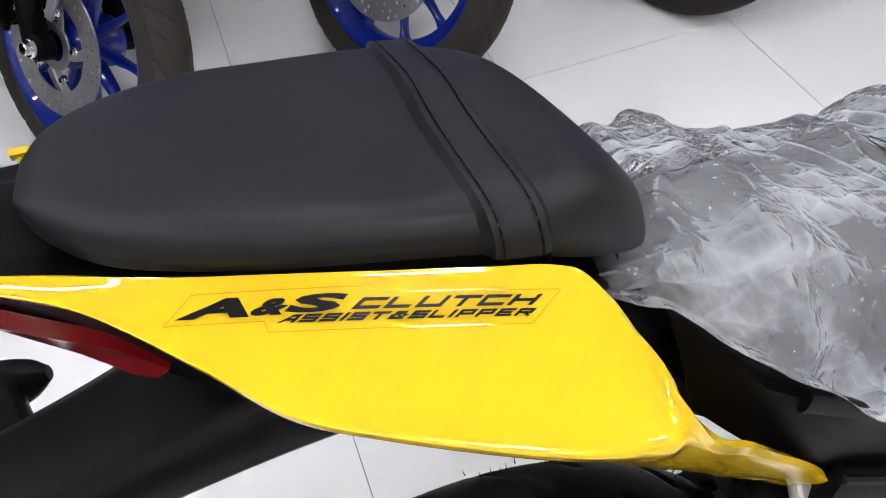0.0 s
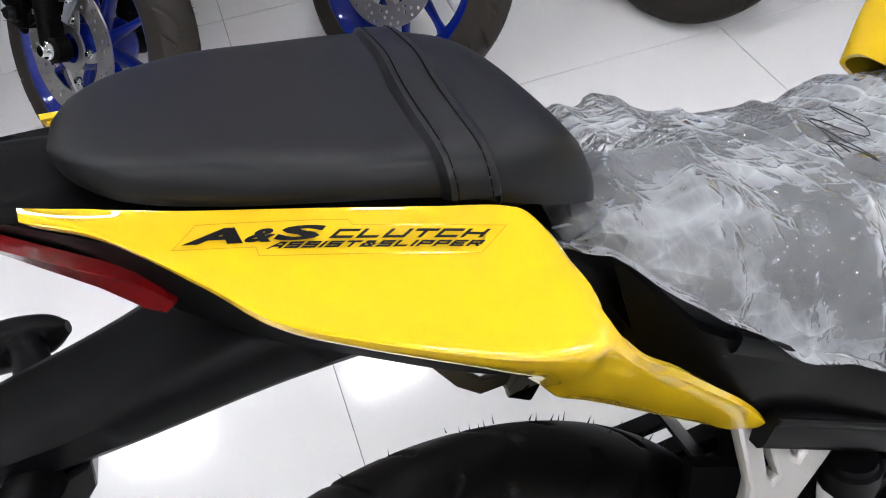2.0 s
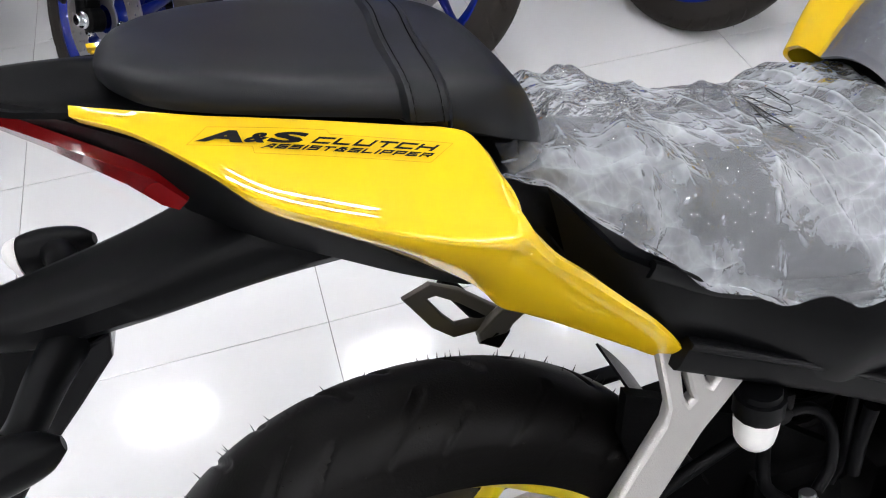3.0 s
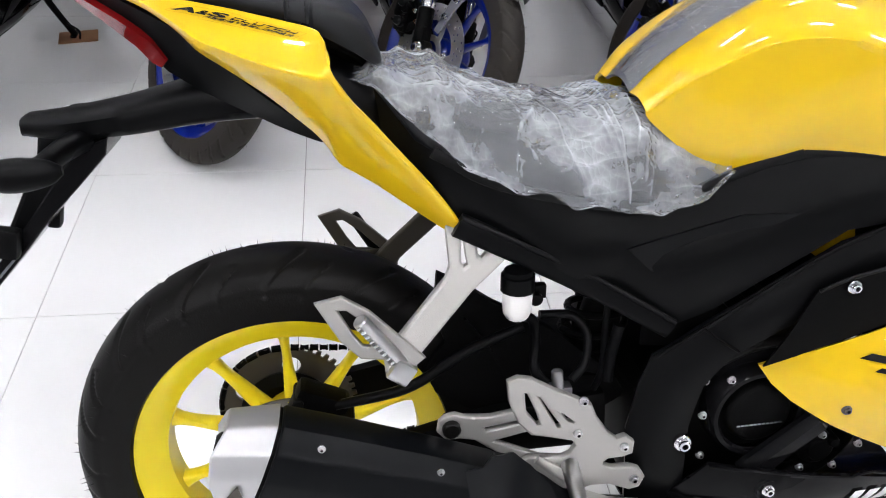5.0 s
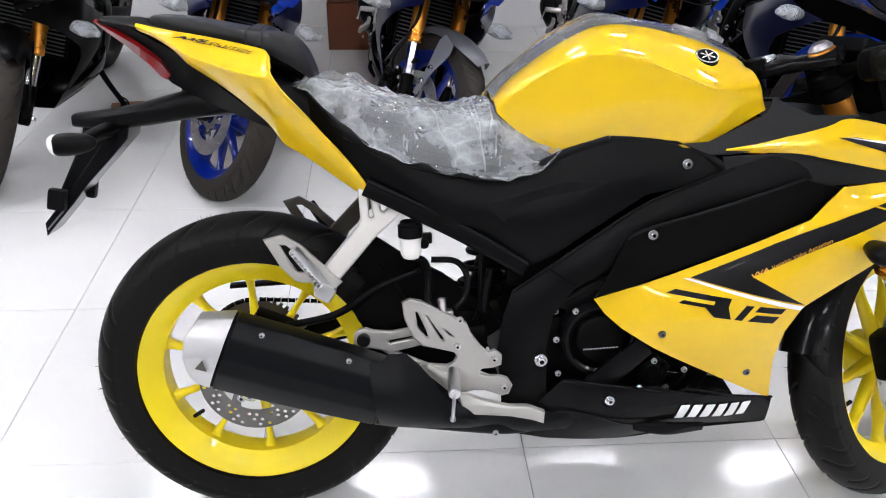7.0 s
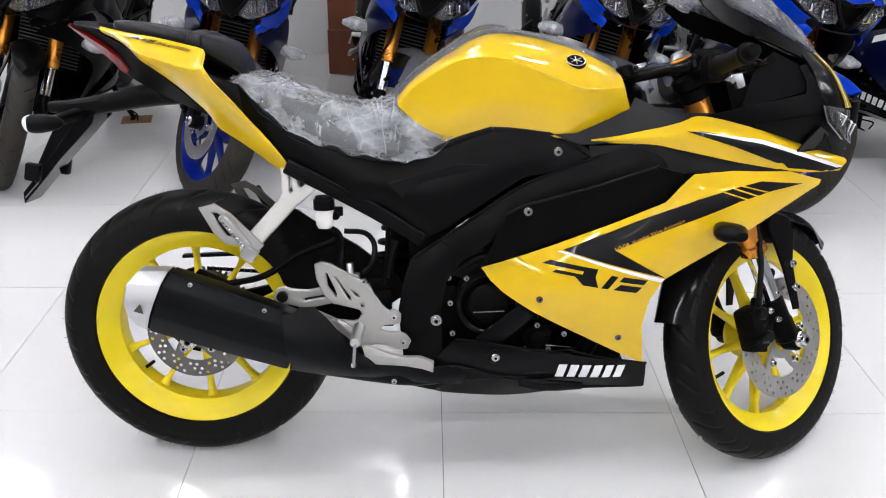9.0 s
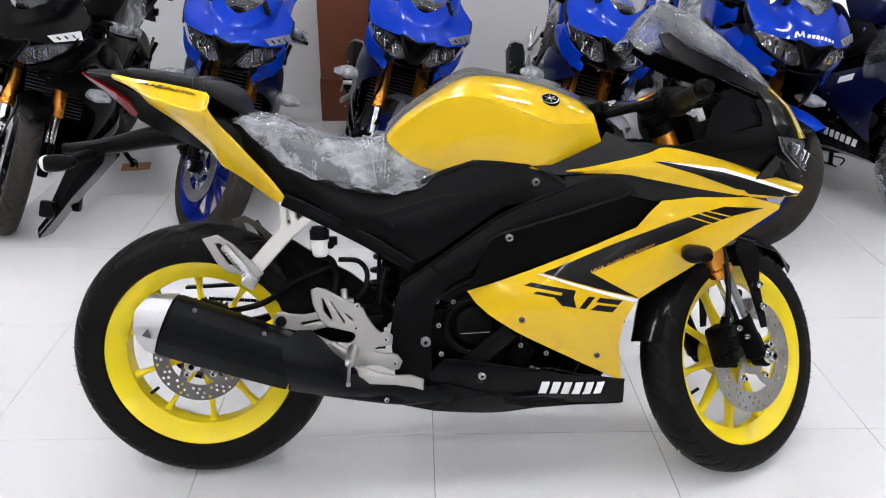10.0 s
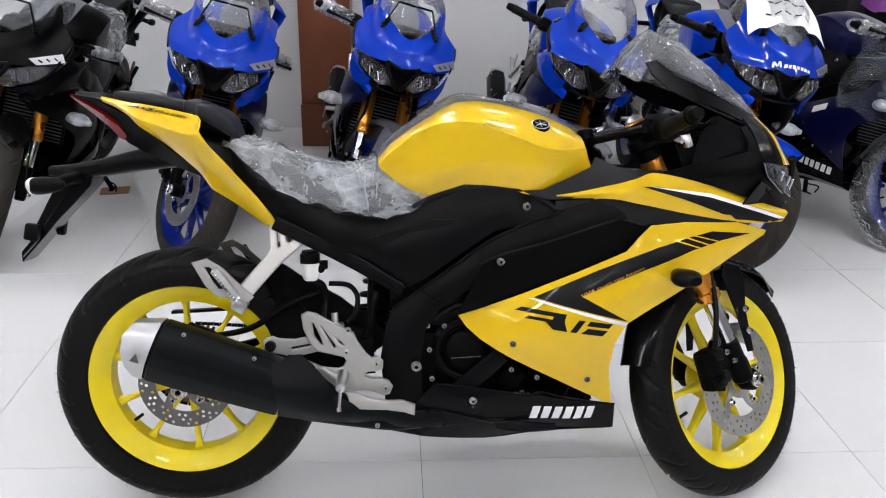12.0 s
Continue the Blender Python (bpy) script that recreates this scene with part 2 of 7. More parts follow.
def even_loft(rows, nu, nv, t):
    """A curved sheet through rows of control points that keeps each row's points abreast of the next row's."""
    def spline(p, n):
        p = np.array(p, float)
        q = np.concatenate([[2 * p[0] - p[1]], p, [2 * p[-1] - p[-2]]])
        out = []
        for w in np.linspace(0, len(p) - 1.000001, n):
            k, f = int(w), w - int(w)
            a, b, c, d = q[k], q[k + 1], q[k + 2], q[k + 3]
            out.append(0.5 * (2 * b + (c - a) * f + (2 * a - 5 * b + 4 * c - d) * f * f + (3 * b - a - 3 * c + d) * f ** 3))
        return np.array(out)
    lines = np.array([spline(r, nu) for r in rows])
    return thicken(grid_bm(spline(lines, nv).transpose(1, 0, 2)), t)


def skin(outline, inner=(), step=0.02, t=0.004, smooth=True, n=60):
    """A side panel: an outline of (x, z, y) and inner (x, z, y) marks, filled with a sheet that bends smoothly through them."""
    from mathutils.geometry import delaunay_2d_cdt
    o = curve_points(outline, n, True) if smooth else np.array(outline, float)
    if not smooth:
        fine = []
        for a, b in zip(o, np.roll(o, -1, 0)):
            fine += [a + (b - a) * s for s in np.linspace(0, 1, max(2, int(np.linalg.norm(b[:2] - a[:2]) / step) + 1))[:-1]]
        o = np.array(fine)
    known = np.vstack([np.array(outline, float), np.array(inner, float).reshape(-1, 3)])
    _, keep = np.unique(np.round(known[:, :2], 4), axis=0, return_index=True)
    known = known[keep]

    def kernel(d):
        return d ** 3
    m = len(known)
    d = np.linalg.norm(known[:, None, :2] - known[None, :, :2], axis=2)
    a = np.zeros((m + 3, m + 3))
    a[:m, :m], a[:m, m], a[:m, m + 1:], a[m, :m], a[m + 1:, :m] = kernel(d) + 1e-5 * np.eye(m), 1, known[:, :2], 1, known[:, :2].T
    w = np.linalg.solve(a, np.concatenate([known[:, 2], [0, 0, 0]]))

    def depth(q):
        k = kernel(np.linalg.norm(q[:, None] - known[None, :, :2], axis=2))
        return k @ w[:m] + w[m] + q @ w[m + 1:]
    lo, hi = o[:, :2].min(0), o[:, :2].max(0)
    inside = []
    for i, x in enumerate(np.arange(lo[0], hi[0], step)):
        for z in np.arange(lo[1] + (i % 2) * step / 2, hi[1], step):
            c, gap = False, 9.0
            for p, q in zip(o, np.roll(o, -1, 0)):
                if (p[1] > z) != (q[1] > z) and x < p[0] + (z - p[1]) / (q[1] - p[1]) * (q[0] - p[0]):
                    c = not c
            if c and np.linalg.norm(o[:, :2] - (x, z), axis=1).min() > step * 0.55:
                inside.append((x, z))
    pts = [Vector(p[:2]) for p in o] + [Vector(p) for p in inside]
    ring = [(i, (i + 1) % len(o)) for i in range(len(o))]
    v, _, faces, *_ = delaunay_2d_cdt(pts, ring, [], 1, 1e-6)
    flat = np.array([tuple(p) for p in v])
    ys = depth(flat)
    bm = bmesh.new()
    vs = [bm.verts.new((p[0], y, p[1])) for p, y in zip(flat, ys)]
    for f in faces:
        try:
            bm.faces.new([vs[k] for k in f])
        except ValueError:
            pass
    return thicken(bm, t) if t else bm


def sweep(path, radii, n=14, m=None, power=2.0, ref=(0, 1, 0), caps=True):
    """A body along a path: an oval section of (half-width along ref, half-height) at each control point."""
    m = m or 6 * len(path)
    both = curve_points([(*p, *(r if hasattr(r, "__len__") else (r, r))) for p, r in zip(path, radii)], m)
    c, r = both[:, :3], both[:, 3:]
    tan = np.gradient(c, axis=0)
    tan /= np.linalg.norm(tan, axis=1)[:, None]
    grid = []
    for p, q, t in zip(c, r, tan):
        side = np.array(ref, float) - np.dot(ref, t) * t
        side /= max(1e-9, np.linalg.norm(side))
        up = np.cross(t, side)
        ring = []
        for k in range(n):
            a = 2 * math.pi * (k + 0.5) / n
            ca, sa = math.cos(a), math.sin(a)
            ring.append(p + side * q[0] * math.copysign(abs(ca) ** (2 / power), ca) + up * q[1] * math.copysign(abs(sa) ** (2 / power), sa))
        grid.append(ring)
    bm = grid_bm(grid, close_v=True)
    if caps:
        bm.verts.ensure_lookup_table()
        for ring in (bm.verts[:n], bm.verts[-n:]):
            bm.faces.new(ring)
    bmesh.ops.recalc_face_normals(bm, faces=bm.faces[:])
    return bm


def rod(a, b, r, r2=None, n=14):
    """A straight round bar from a to b with softened ends."""
    a, b = Vector(a), Vector(b)
    r2 = r if r2 is None else r2
    d = (b - a).normalized()
    e = min(r, r2) * 0.2
    ref = (0, 1, 0) if abs(d.y) < 0.9 else (1, 0, 0)
    side = (Vector(ref) - d * d.dot(Vector(ref))).normalized()
    up = d.cross(side)
    grid = []
    for p, q in ((a, r - e), (a + d * e, r), (b - d * e, r2), (b, r2 - e)):
        grid.append([p + (side * math.cos(2 * math.pi * k / n) + up * math.sin(2 * math.pi * k / n)) * q for k in range(n)])
    bm = grid_bm(grid, close_v=True)
    bm.verts.ensure_lookup_table()
    bm.faces.new(bm.verts[:n]), bm.faces.new(bm.verts[-n:])
    bmesh.ops.recalc_face_normals(bm, faces=bm.faces[:])
    return bm


def lathe(profile, n=96, start=0.0, turn=2 * math.pi):
    """A ring round the y axis from a profile of (radius, y)."""
    full = abs(turn - 2 * math.pi) < 1e-6
    k = n if full else n + 1
    grid = [[(r * math.cos(start + turn * i / n), y, r * math.sin(start + turn * i / n)) for r, y in profile] for i in range(k)]
    bm = grid_bm(grid, close_u=full)
    bmesh.ops.remove_doubles(bm, verts=bm.verts[:], dist=1e-6)
    bmesh.ops.recalc_face_normals(bm, faces=bm.faces[:])
    return bm


def block(size, at=(0, 0, 0), bevel=0.004, turn=None, taper=1.0):
    """A bevelled block; taper narrows its top."""
    bm = bmesh.new()
    bmesh.ops.create_cube(bm, size=1)
    for v in bm.verts:
        k = taper if v.co.z > 0 else 1.0
        v.co = Vector((v.co.x * size[0] * k, v.co.y * size[1] * k, v.co.z * size[2]))
    if bevel:
        bmesh.ops.bevel(bm, geom=bm.edges[:] + bm.verts[:], offset=bevel, segments=2, affect="EDGES", profile=0.6)
    if turn:
        bmesh.ops.transform(bm, matrix=pose(0, 0, 0, *turn), verts=bm.verts[:])
    bmesh.ops.translate(bm, vec=at, verts=bm.verts[:])
    return bm


def from_curve(curve, convert=True):
    ob = bpy.data.objects.new("shape", curve)
    mesh = bpy.data.meshes.new_from_object(ob)
    bm = bmesh.new()
    bm.from_mesh(mesh)
    bpy.data.objects.remove(ob)
    bpy.data.meshes.remove(mesh)
    bpy.data.curves.remove(curve)
    if convert:
        for v in bm.verts:
            v.co = Vector((v.co.x, -v.co.z, v.co.y))
    return bm


def plate(outline, holes=(), t=0.008, bevel=0.002, soft=0):
    """An upright plate in x and z with rounded edges and holes, t thick along y."""
    c = bpy.data.curves.new("shape", "CURVE")
    c.dimensions, c.fill_mode, c.extrude, c.bevel_depth, c.bevel_resolution = "2D", "BOTH", max(0.0001, t / 2 - bevel), bevel, 1
    for ring in (outline, *holes):
        p = curve_points(ring, soft, True) if soft else np.array(ring, float)
        s = c.splines.new("POLY")
        s.points.add(len(p) - 1)
        for q, k in zip(s.points, p):
            q.co = (k[0], k[1], 0, 1)
        s.use_cyclic_u = True
    return from_curve(c)


def circle(x, z, r, n=20):
    return [(x + r * math.cos(2 * math.pi * k / n), z + r * math.sin(2 * math.pi * k / n)) for k in range(n)]


def shift(bm, x=0, y=0, z=0, rx=0, ry=0, rz=0):
    bmesh.ops.transform(bm, matrix=pose(x, y, z, rx, ry, rz), verts=bm.verts[:])
    return bm


def flip(bm):
    """The mirror image across the middle plane of the machine."""
    c = bm.copy()
    for v in c.verts:
        v.co.y = -v.co.y
    bmesh.ops.reverse_faces(c, faces=c.faces[:])
    return c


def join(*bms):
    out = bmesh.new()
    for b in bms:
        tmp = bpy.data.meshes.new("tmp")
        b.to_mesh(tmp)
        b.free()
        out.from_mesh(tmp)
        bpy.data.meshes.remove(tmp)
    return out


def mesh_of(name, bm, material, angle=38):
    for f in bm.faces:
        f.smooth = True
    size = {f: f.calc_area() for f in bm.faces}
    for e in bm.edges:
        bend = e.calc_face_angle(0.0)
        uneven = len(e.link_faces) == 2 and bend > 0.12 and max(size[f] for f in e.link_faces) > 9 * min(size[f] for f in e.link_faces)
        e.smooth = bend < radians(angle) and not uneven
    mesh = bpy.data.meshes.new(name)
    bm.to_mesh(mesh)
    bm.free()
    mesh.materials.append(material)
    return mesh


def part(name, bm, material, parent=None, label="", m=None, angle=38):
    """One mesh object under a thing or part."""
    ob = new(name, bm if isinstance(bm, bpy.types.Mesh) else mesh_of(name, bm, material, angle))
    ob.parent = parent
    if m is not None:
        ob.matrix_basis = m
    return tagged(ob, label)


def thing(name, label, category, group="", kind="", m=None):
    ob = new(name)
    ob.empty_display_size = 0.1
    if m is not None:
        ob.matrix_basis = m
    return tagged(ob, label, category, group, kind)


# ---- motorcycle ----
from mathutils.bvhtree import BVHTree

RAKE = radians(25)
STEER_FOOT, STEER_AXIS = Vector((1.413, 0, 0)), Vector((-math.sin(RAKE), 0, math.cos(RAKE)))
REAR_AXLE, FRONT_AXLE = Vector((0.016, 0, 0.314)), Vector((1.325, 0, 0.296))
SHARED = {}
palette_lip = {"rear_wheel": 0.2335, "front_wheel": 0.2275}


def steered(degrees):
    return Matrix.Translation(STEER_FOOT) @ Matrix.Rotation(radians(degrees), 4, STEER_AXIS) @ Matrix.Translation(-STEER_FOOT)


def tyre_mesh(key, radius, half, bead, material, waves, dense=760):
    """A tyre round the y axis: rounded tread with curved slanted grooves cut into it, plain sidewalls."""
    if key in SHARED:
        return SHARED[key]
    height = radius - bead
    prof = []
    for k in range(45):
        a = math.pi * k / 44
        y = -math.cos(a) * half * (1.0 if 0.12 < a / math.pi < 0.88 else 0.97)
        s = math.sin(a)
        prof.append((bead + height * s ** 0.62, y * (0.90 + 0.10 * s)))
    prof = [(bead - 0.004, -half * 0.72), *prof, (bead - 0.004, half * 0.72)]
    grid = []
    for i in range(dense):
        th = 2 * math.pi * i / dense
        row = []
        for r, y in prof:
            u = y / half
            cut = 0.0
            if r > bead + height * 0.45:
                for sgn in (-1, 1):
                    v = u * sgn
                    if 0.10 < v < 0.93:
                        for off, lo, hi, width in ((0.0, 0.12, 0.86, 0.050), (0.45, 0.45, 0.90, 0.040)):
                            ph = (th / (2 * math.pi) * waves + (0.5 if sgn > 0 else 0) - 0.55 * v ** 1.6 + off) % 1.0
                            if lo < v < hi:
                                cut = max(cut, 1 - abs(ph - 0.5) / width)
            r2 = r - 0.0045 * min(1, max(0, cut) * 2.2)
            row.append((r2 * math.cos(th), y, r2 * math.sin(th)))
        grid.append(row)
    bm = grid_bm(grid, close_u=True)
    bmesh.ops.recalc_face_normals(bm, faces=bm.faces[:])
    SHARED[key] = mesh_of("tyre", bm, material, 60)
    return SHARED[key]


def nub_mesh(key, radius, half, count=230):
    """The fine moulding hairs that stand off a new tyre."""
    if key in SHARED:
        return SHARED[key]
    rnd = random.Random(5)
    bm = bmesh.new()
    for k in range(count):
        th, u = 2 * math.pi * (k + rnd.random() * 0.5) / count, rnd.choice((-0.9, -0.62, -0.3, 0.3, 0.62, 0.9))
        r = radius - (radius * 0.085) * u * u * (1.25 if abs(u) > 0.8 else 1)
        at = Vector((r * math.cos(th), u * half, r * math.sin(th)))
        out = Vector((math.cos(th), u * 0.5, math.sin(th))).normalized()
        tip = at + out * rnd.uniform(0.004, 0.009) + Vector((rnd.uniform(-1, 1), 0, rnd.uniform(-1, 1))) * 0.002
        side = out.cross(Vector((0, 1, 0))).normalized() * 0.0006
        up = Vector((0, 0.0006, 0))
        base = [bm.verts.new(at - out * 0.002 + q) for q in (side + up, -side + up, -side - up, side - up)]
        top = bm.verts.new(tip)
        for a, b in zip(base, base[1:] + base[:1]):
            bm.faces.new((a, b, top))
    SHARED[key] = mesh_of("moulding_hair", bm, RUBBER)
    return SHARED[key]


def spoke_mesh(key, r0, r1, w0, w1, d0, d1, material):
    if key in SHARED:
        return SHARED[key]
    path = [(r0, 0, 0), (r0 + (r1 - r0) * 0.3, 0, 0), (r0 + (r1 - r0) * 0.8, 0, 0), (r1, 0, 0)]
    bm = sweep(path, [(d0, w0), (d0, w0 * 0.75), (d1, w1 * 0.8), (d1 * 1.15, w1 * 1.9)], n=10, m=10, power=3.4)
    SHARED[key] = mesh_of("spoke", bm, material, 50)
    return SHARED[key]


def wheel(name, bike, axle, half_rim, half_tyre, radius, rim_paint, palette, m, disc, disc_side, tyre_material, waves, phase):
    """Rim, ten spokes, tyre, drilled disc and hub; the rim is the part, the rest hangs on it."""
    lip, k = palette_lip[name], half_rim
    key = name + rim_paint.name + tyre_material.name
    if key + "rim" not in SHARED:
        prof = [(lip - 0.006, -k), (lip, -k + 0.001), (lip + 0.001, -k + 0.006), (lip - 0.004, -k + 0.011), (lip - 0.011, -k + 0.016),
                (0.203, -k + 0.03), (0.199, 0), (0.203, k - 0.03), (lip - 0.011, k - 0.016), (lip - 0.004, k - 0.011),
                (lip + 0.001, k - 0.006), (lip, k - 0.001), (lip - 0.006, k), (lip - 0.014, k - 0.003), (0.196, k - 0.022), (0.186, k - 0.03),
                (0.183, 0), (0.186, -k + 0.03), (0.196, -k + 0.022), (lip - 0.014, -k + 0.003), (lip - 0.006, -k)]
        hub = [(0.02, -0.062), (0.032, -0.062), (0.034, -0.05), (0.048, -0.04), (0.05, -0.02), (0.046, 0), (0.05, 0.02), (0.055, 0.05), (0.05, 0.062), (0.02, 0.062)]
        SHARED[key + "rim"] = mesh_of(name, join(lathe(prof, 128), lathe(hub, 40)), rim_paint, 30)
    rim = part(name, SHARED[key + "rim"], rim_paint, bike, palette["rim_label"], m @ Matrix.Translation(axle))
    part("tyre", tyre_mesh(name + tyre_material.name, radius, half_tyre, lip - 0.0025, tyre_material, waves), tyre_material, rim, palette["tyre_label"])
    tagged(part("moulding_hair", nub_mesh(name + "hair", radius, half_tyre), RUBBER, rim), kind="stuff")
    sp = spoke_mesh(key + "spoke", 0.04, 0.19, 0.014, 0.0075, 0.016, 0.012, rim_paint)
    for i in range(10):
        part("spoke", sp, rim_paint, rim, m=pose(0, 0, 0, 0, -36 * i - phase, 0))
    # The rear disc carries the silencer's shadow in its steel colour.
    toned = DISC if name == "front_wheel" else SHADED_DISC
    if name + "disc" not in SHARED:
        n = 36
        holes = [circle(0, 0, disc * 0.655, 48)]
        for i in range(n):
            a = 2 * math.pi * i / n
            for j, rr in enumerate((0.935, 0.84, 0.745)):
                if (i + j) % 3 != 2:
                    q = a + j * 0.05
                    holes.append(circle(disc * rr * math.cos(q), disc * rr * math.sin(q), 0.0043, 8))
        ring = plate(circle(0, 0, disc, 96), holes, 0.004, 0.0004)
        inner = plate(circle(0, 0, disc * 0.34, 60), [circle(0, 0, disc * 0.22, 40)], 0.0045, 0.0005)
        arms = [sweep([(disc * 0.30 * math.cos(a), 0, disc * 0.30 * math.sin(a)), (disc * 0.48 * math.cos(a + 0.12), 0, disc * 0.48 * math.sin(a + 0.12)), (disc * 0.68 * math.cos(a + 0.30), 0, disc * 0.68 * math.sin(a + 0.30))], [(0.002, 0.010), (0.002, 0.008), (0.002, 0.011)], 8, 8, 4, ref=(0, 1, 0)) for a in (2 * math.pi * i / 5 for i in range(5))]
        inner = join(inner, *arms)
        SHARED[name + "disc"] = mesh_of("brake_disc", join(ring, inner), toned)
    d = part("brake_disc", SHARED[name + "disc"], toned, rim, "drilled steel brake disc", pose(0, disc_side * 0.066, 0))
    for i in range(5):
        a = 2 * math.pi * i / 5 + 0.3
        part("bolt", bolt_mesh(), CHROME, d, m=pose(disc * 0.48 * math.cos(a), disc_side * 0.002, disc * 0.48 * math.sin(a), 0, 0, 0 if disc_side < 0 else 180))
    part("axle_nut", bolt_mesh(), CHROME, rim, "steel axle nut", pose(0, -0.075 - half_rim, 0) @ Matrix.Diagonal((2.0, 2.0, 2.0, 1)))
    part("valve", rod((0.186, 0, 0), (0.155, -0.01, 0.0), 0.0042), RUBBER, rim, m=pose(0, 0, 0, 0, -198 - phase, 0))
    return rim


def bolt_mesh(metal=None):
    """A flanged socket bolt whose head looks to -y."""
    metal = metal or CHROME
    key = "bolt" + metal.name
    if key not in SHARED:
        flange = lathe([(0.0005, -0.0025), (0.0085, -0.0025), (0.0095, -0.0012), (0.0095, 0.004), (0.0005, 0.004)], 20)
        head = lathe([(0.0034, -0.0035), (0.0034, -0.0078), (0.0054, -0.0078), (0.0062, -0.0068), (0.0062, -0.002), (0.0034, -0.002)], 16)

        socket = lathe([(0.0005, -0.0040), (0.0034, -0.0040), (0.0034, -0.0026), (0.0005, -0.0026)], 12)
        mesh = mesh_of("bolt", join(flange, head, socket), metal, 30)
        mesh.materials.append(DARK)
        # Faces inside the socket are coloured dark for the shade of the recess.
        for face in mesh.polygons:
            if math.hypot(face.center.x, face.center.z) < 0.0036:
                face.material_index = 1
        SHARED[key] = mesh
    return SHARED[key]


def mirrored(name, bm, material, bike, label="", m=None, angle=38):
    """The same part on both sides."""
    other = flip(bm)
    a = part(name, bm, material, bike, label, m, angle)
    part(name, other, material, bike, label, m, angle)
    return a


def tree_of(ob):
    bm = bmesh.new()
    bm.from_mesh(ob.data)
    return BVHTree.FromBMesh(bm)


def side_decal(name, outline, ob, material, label="", lift=0.0011, step=0.008):
    """A thin print on a right-hand panel, cut to an outline of (x, z) and laid on its surface."""
    tree = tree_of(ob)
    bm = skin([(x, z, 0) for x, z in outline], step=step, t=0, smooth=False)
    for v in bm.verts:
        hit = tree.ray_cast(Vector((v.co.x, -1, v.co.z)), Vector((0, 1, 0)))
        if hit[0] is None:
            near = tree.find_nearest(Vector((v.co.x, -0.2, v.co.z)))
            v.co = near[0] + Vector((0, -lift, 0))
        else:
            v.co = hit[0] + hit[1] * (lift if hit[1].y < 0 else -lift)
    bmesh.ops.recalc_face_normals(bm, faces=bm.faces[:])
    return part(name, bm, material, ob, label)


def text_bm(words, size, shear=0.0, bold=0.0, stretch=1.0):
    c = bpy.data.curves.new("words", "FONT")
    c.body, c.size, c.shear, c.offset, c.resolution_u = words, size, shear, bold, 3
    bm = from_curve(c, False)
    for v in bm.verts:
        v.co.x *= stretch
    return bm


def wide_letter(words, x, y, length, height, lean, bold=0.05):
    """A heavy slanted capital stretched to a given length and height."""
    bm = text_bm(words, 1.0, 0.0, bold)
    xs, ys = [v.co.x for v in bm.verts], [v.co.y for v in bm.verts]
    for v in bm.verts:
        b = (v.co.y - min(ys)) / (max(ys) - min(ys))
        a = (v.co.x - min(xs)) / (max(xs) - min(xs))
        v.co = (x + a * (length - lean * height) + lean * height * b, y + b * height, 0)
    return bm


GLYPHS = {
    "A": (((0, 0), (0.62, 1), (1, 1), (1, 0)), ((0.3, 0.36), (1, 0.36))),
    "S": (((1, 1), (0, 1), (0, 0.52), (1, 0.52), (1, 0), (0, 0)),),
    "&": (((1, 0), (0.15, 0.8), (0.2, 1), (0.75, 1), (0.8, 0.72), (0, 0.42), (0, 0), (0.75, 0), (1.05, 0.45)),),
    "C": (((1, 1), (0, 1), (0, 0), (1, 0)),),
    "L": (((0, 1), (0, 0), (0.95, 0)),),
    "U": (((0, 1), (0, 0), (1, 0), (1, 1)),),
    "T": (((0, 1), (1.05, 1)), ((0.5, 1), (0.5, 0))),
    "H": (((0, 1), (0, 0)), ((1, 1), (1, 0)), ((0, 0.5), (1, 0.5))),
    "I": (((0, 1), (0, 0)),),
    "P": (((0, 0), (0, 1), (1, 1), (1, 0.42), (0, 0.42)),),
    "E": (((1, 1), (0, 1), (0, 0), (1, 0)), ((0, 0.5), (0.85, 0.5))),
    "R": (((0, 0), (0, 1), (1, 1), (1, 0.45), (0, 0.45)), ((0.5, 0.45), (1, 0))),
}


def square_words(words, x, y, length, height, lean, pen, gap=0.25):
    """Wide square capitals built of straight pen strokes, as one flat mesh."""
    bm = bmesh.new()
    widths = [0.22 if c == "I" else 1.0 for c in words]
    unit = (length - lean * height) / (sum(widths) + gap * (len(words) - 1))
    at = x
    for c, w in zip(words, widths):
        wide = unit * w
        hx, hy = 0.5 * pen * height * 1.5, 0.5 * pen * height
        for line in GLYPHS[c]:
            for (ax, ay), (bx, by) in zip(line[:-1], line[1:]):
                pa = Vector((at + hx + ax * (wide - 2 * hx), y + hy + ay * (height - 2 * hy)))
                pb = Vector((at + hx + bx * (wide - 2 * hx), y + hy + by * (height - 2 * hy)))
                if abs(pa.y - pb.y) < 1e-6:
                    q = [(min(pa.x, pb.x) - hx, pa.y - hy), (max(pa.x, pb.x) + hx, pa.y - hy), (max(pa.x, pb.x) + hx, pa.y + hy), (min(pa.x, pb.x) - hx, pa.y + hy)]
                else:
                    lo, hi = (pa, pb) if pa.y < pb.y else (pb, pa)
                    q = [(lo.x - hx, lo.y - hy), (lo.x + hx, lo.y - hy), (hi.x + hx, hi.y + hy), (hi.x - hx, hi.y + hy)]
                bm.faces.new([bm.verts.new((px + lean * (py - y), py, 0)) for px, py in q])
        at += wide + unit * gap
    return bm


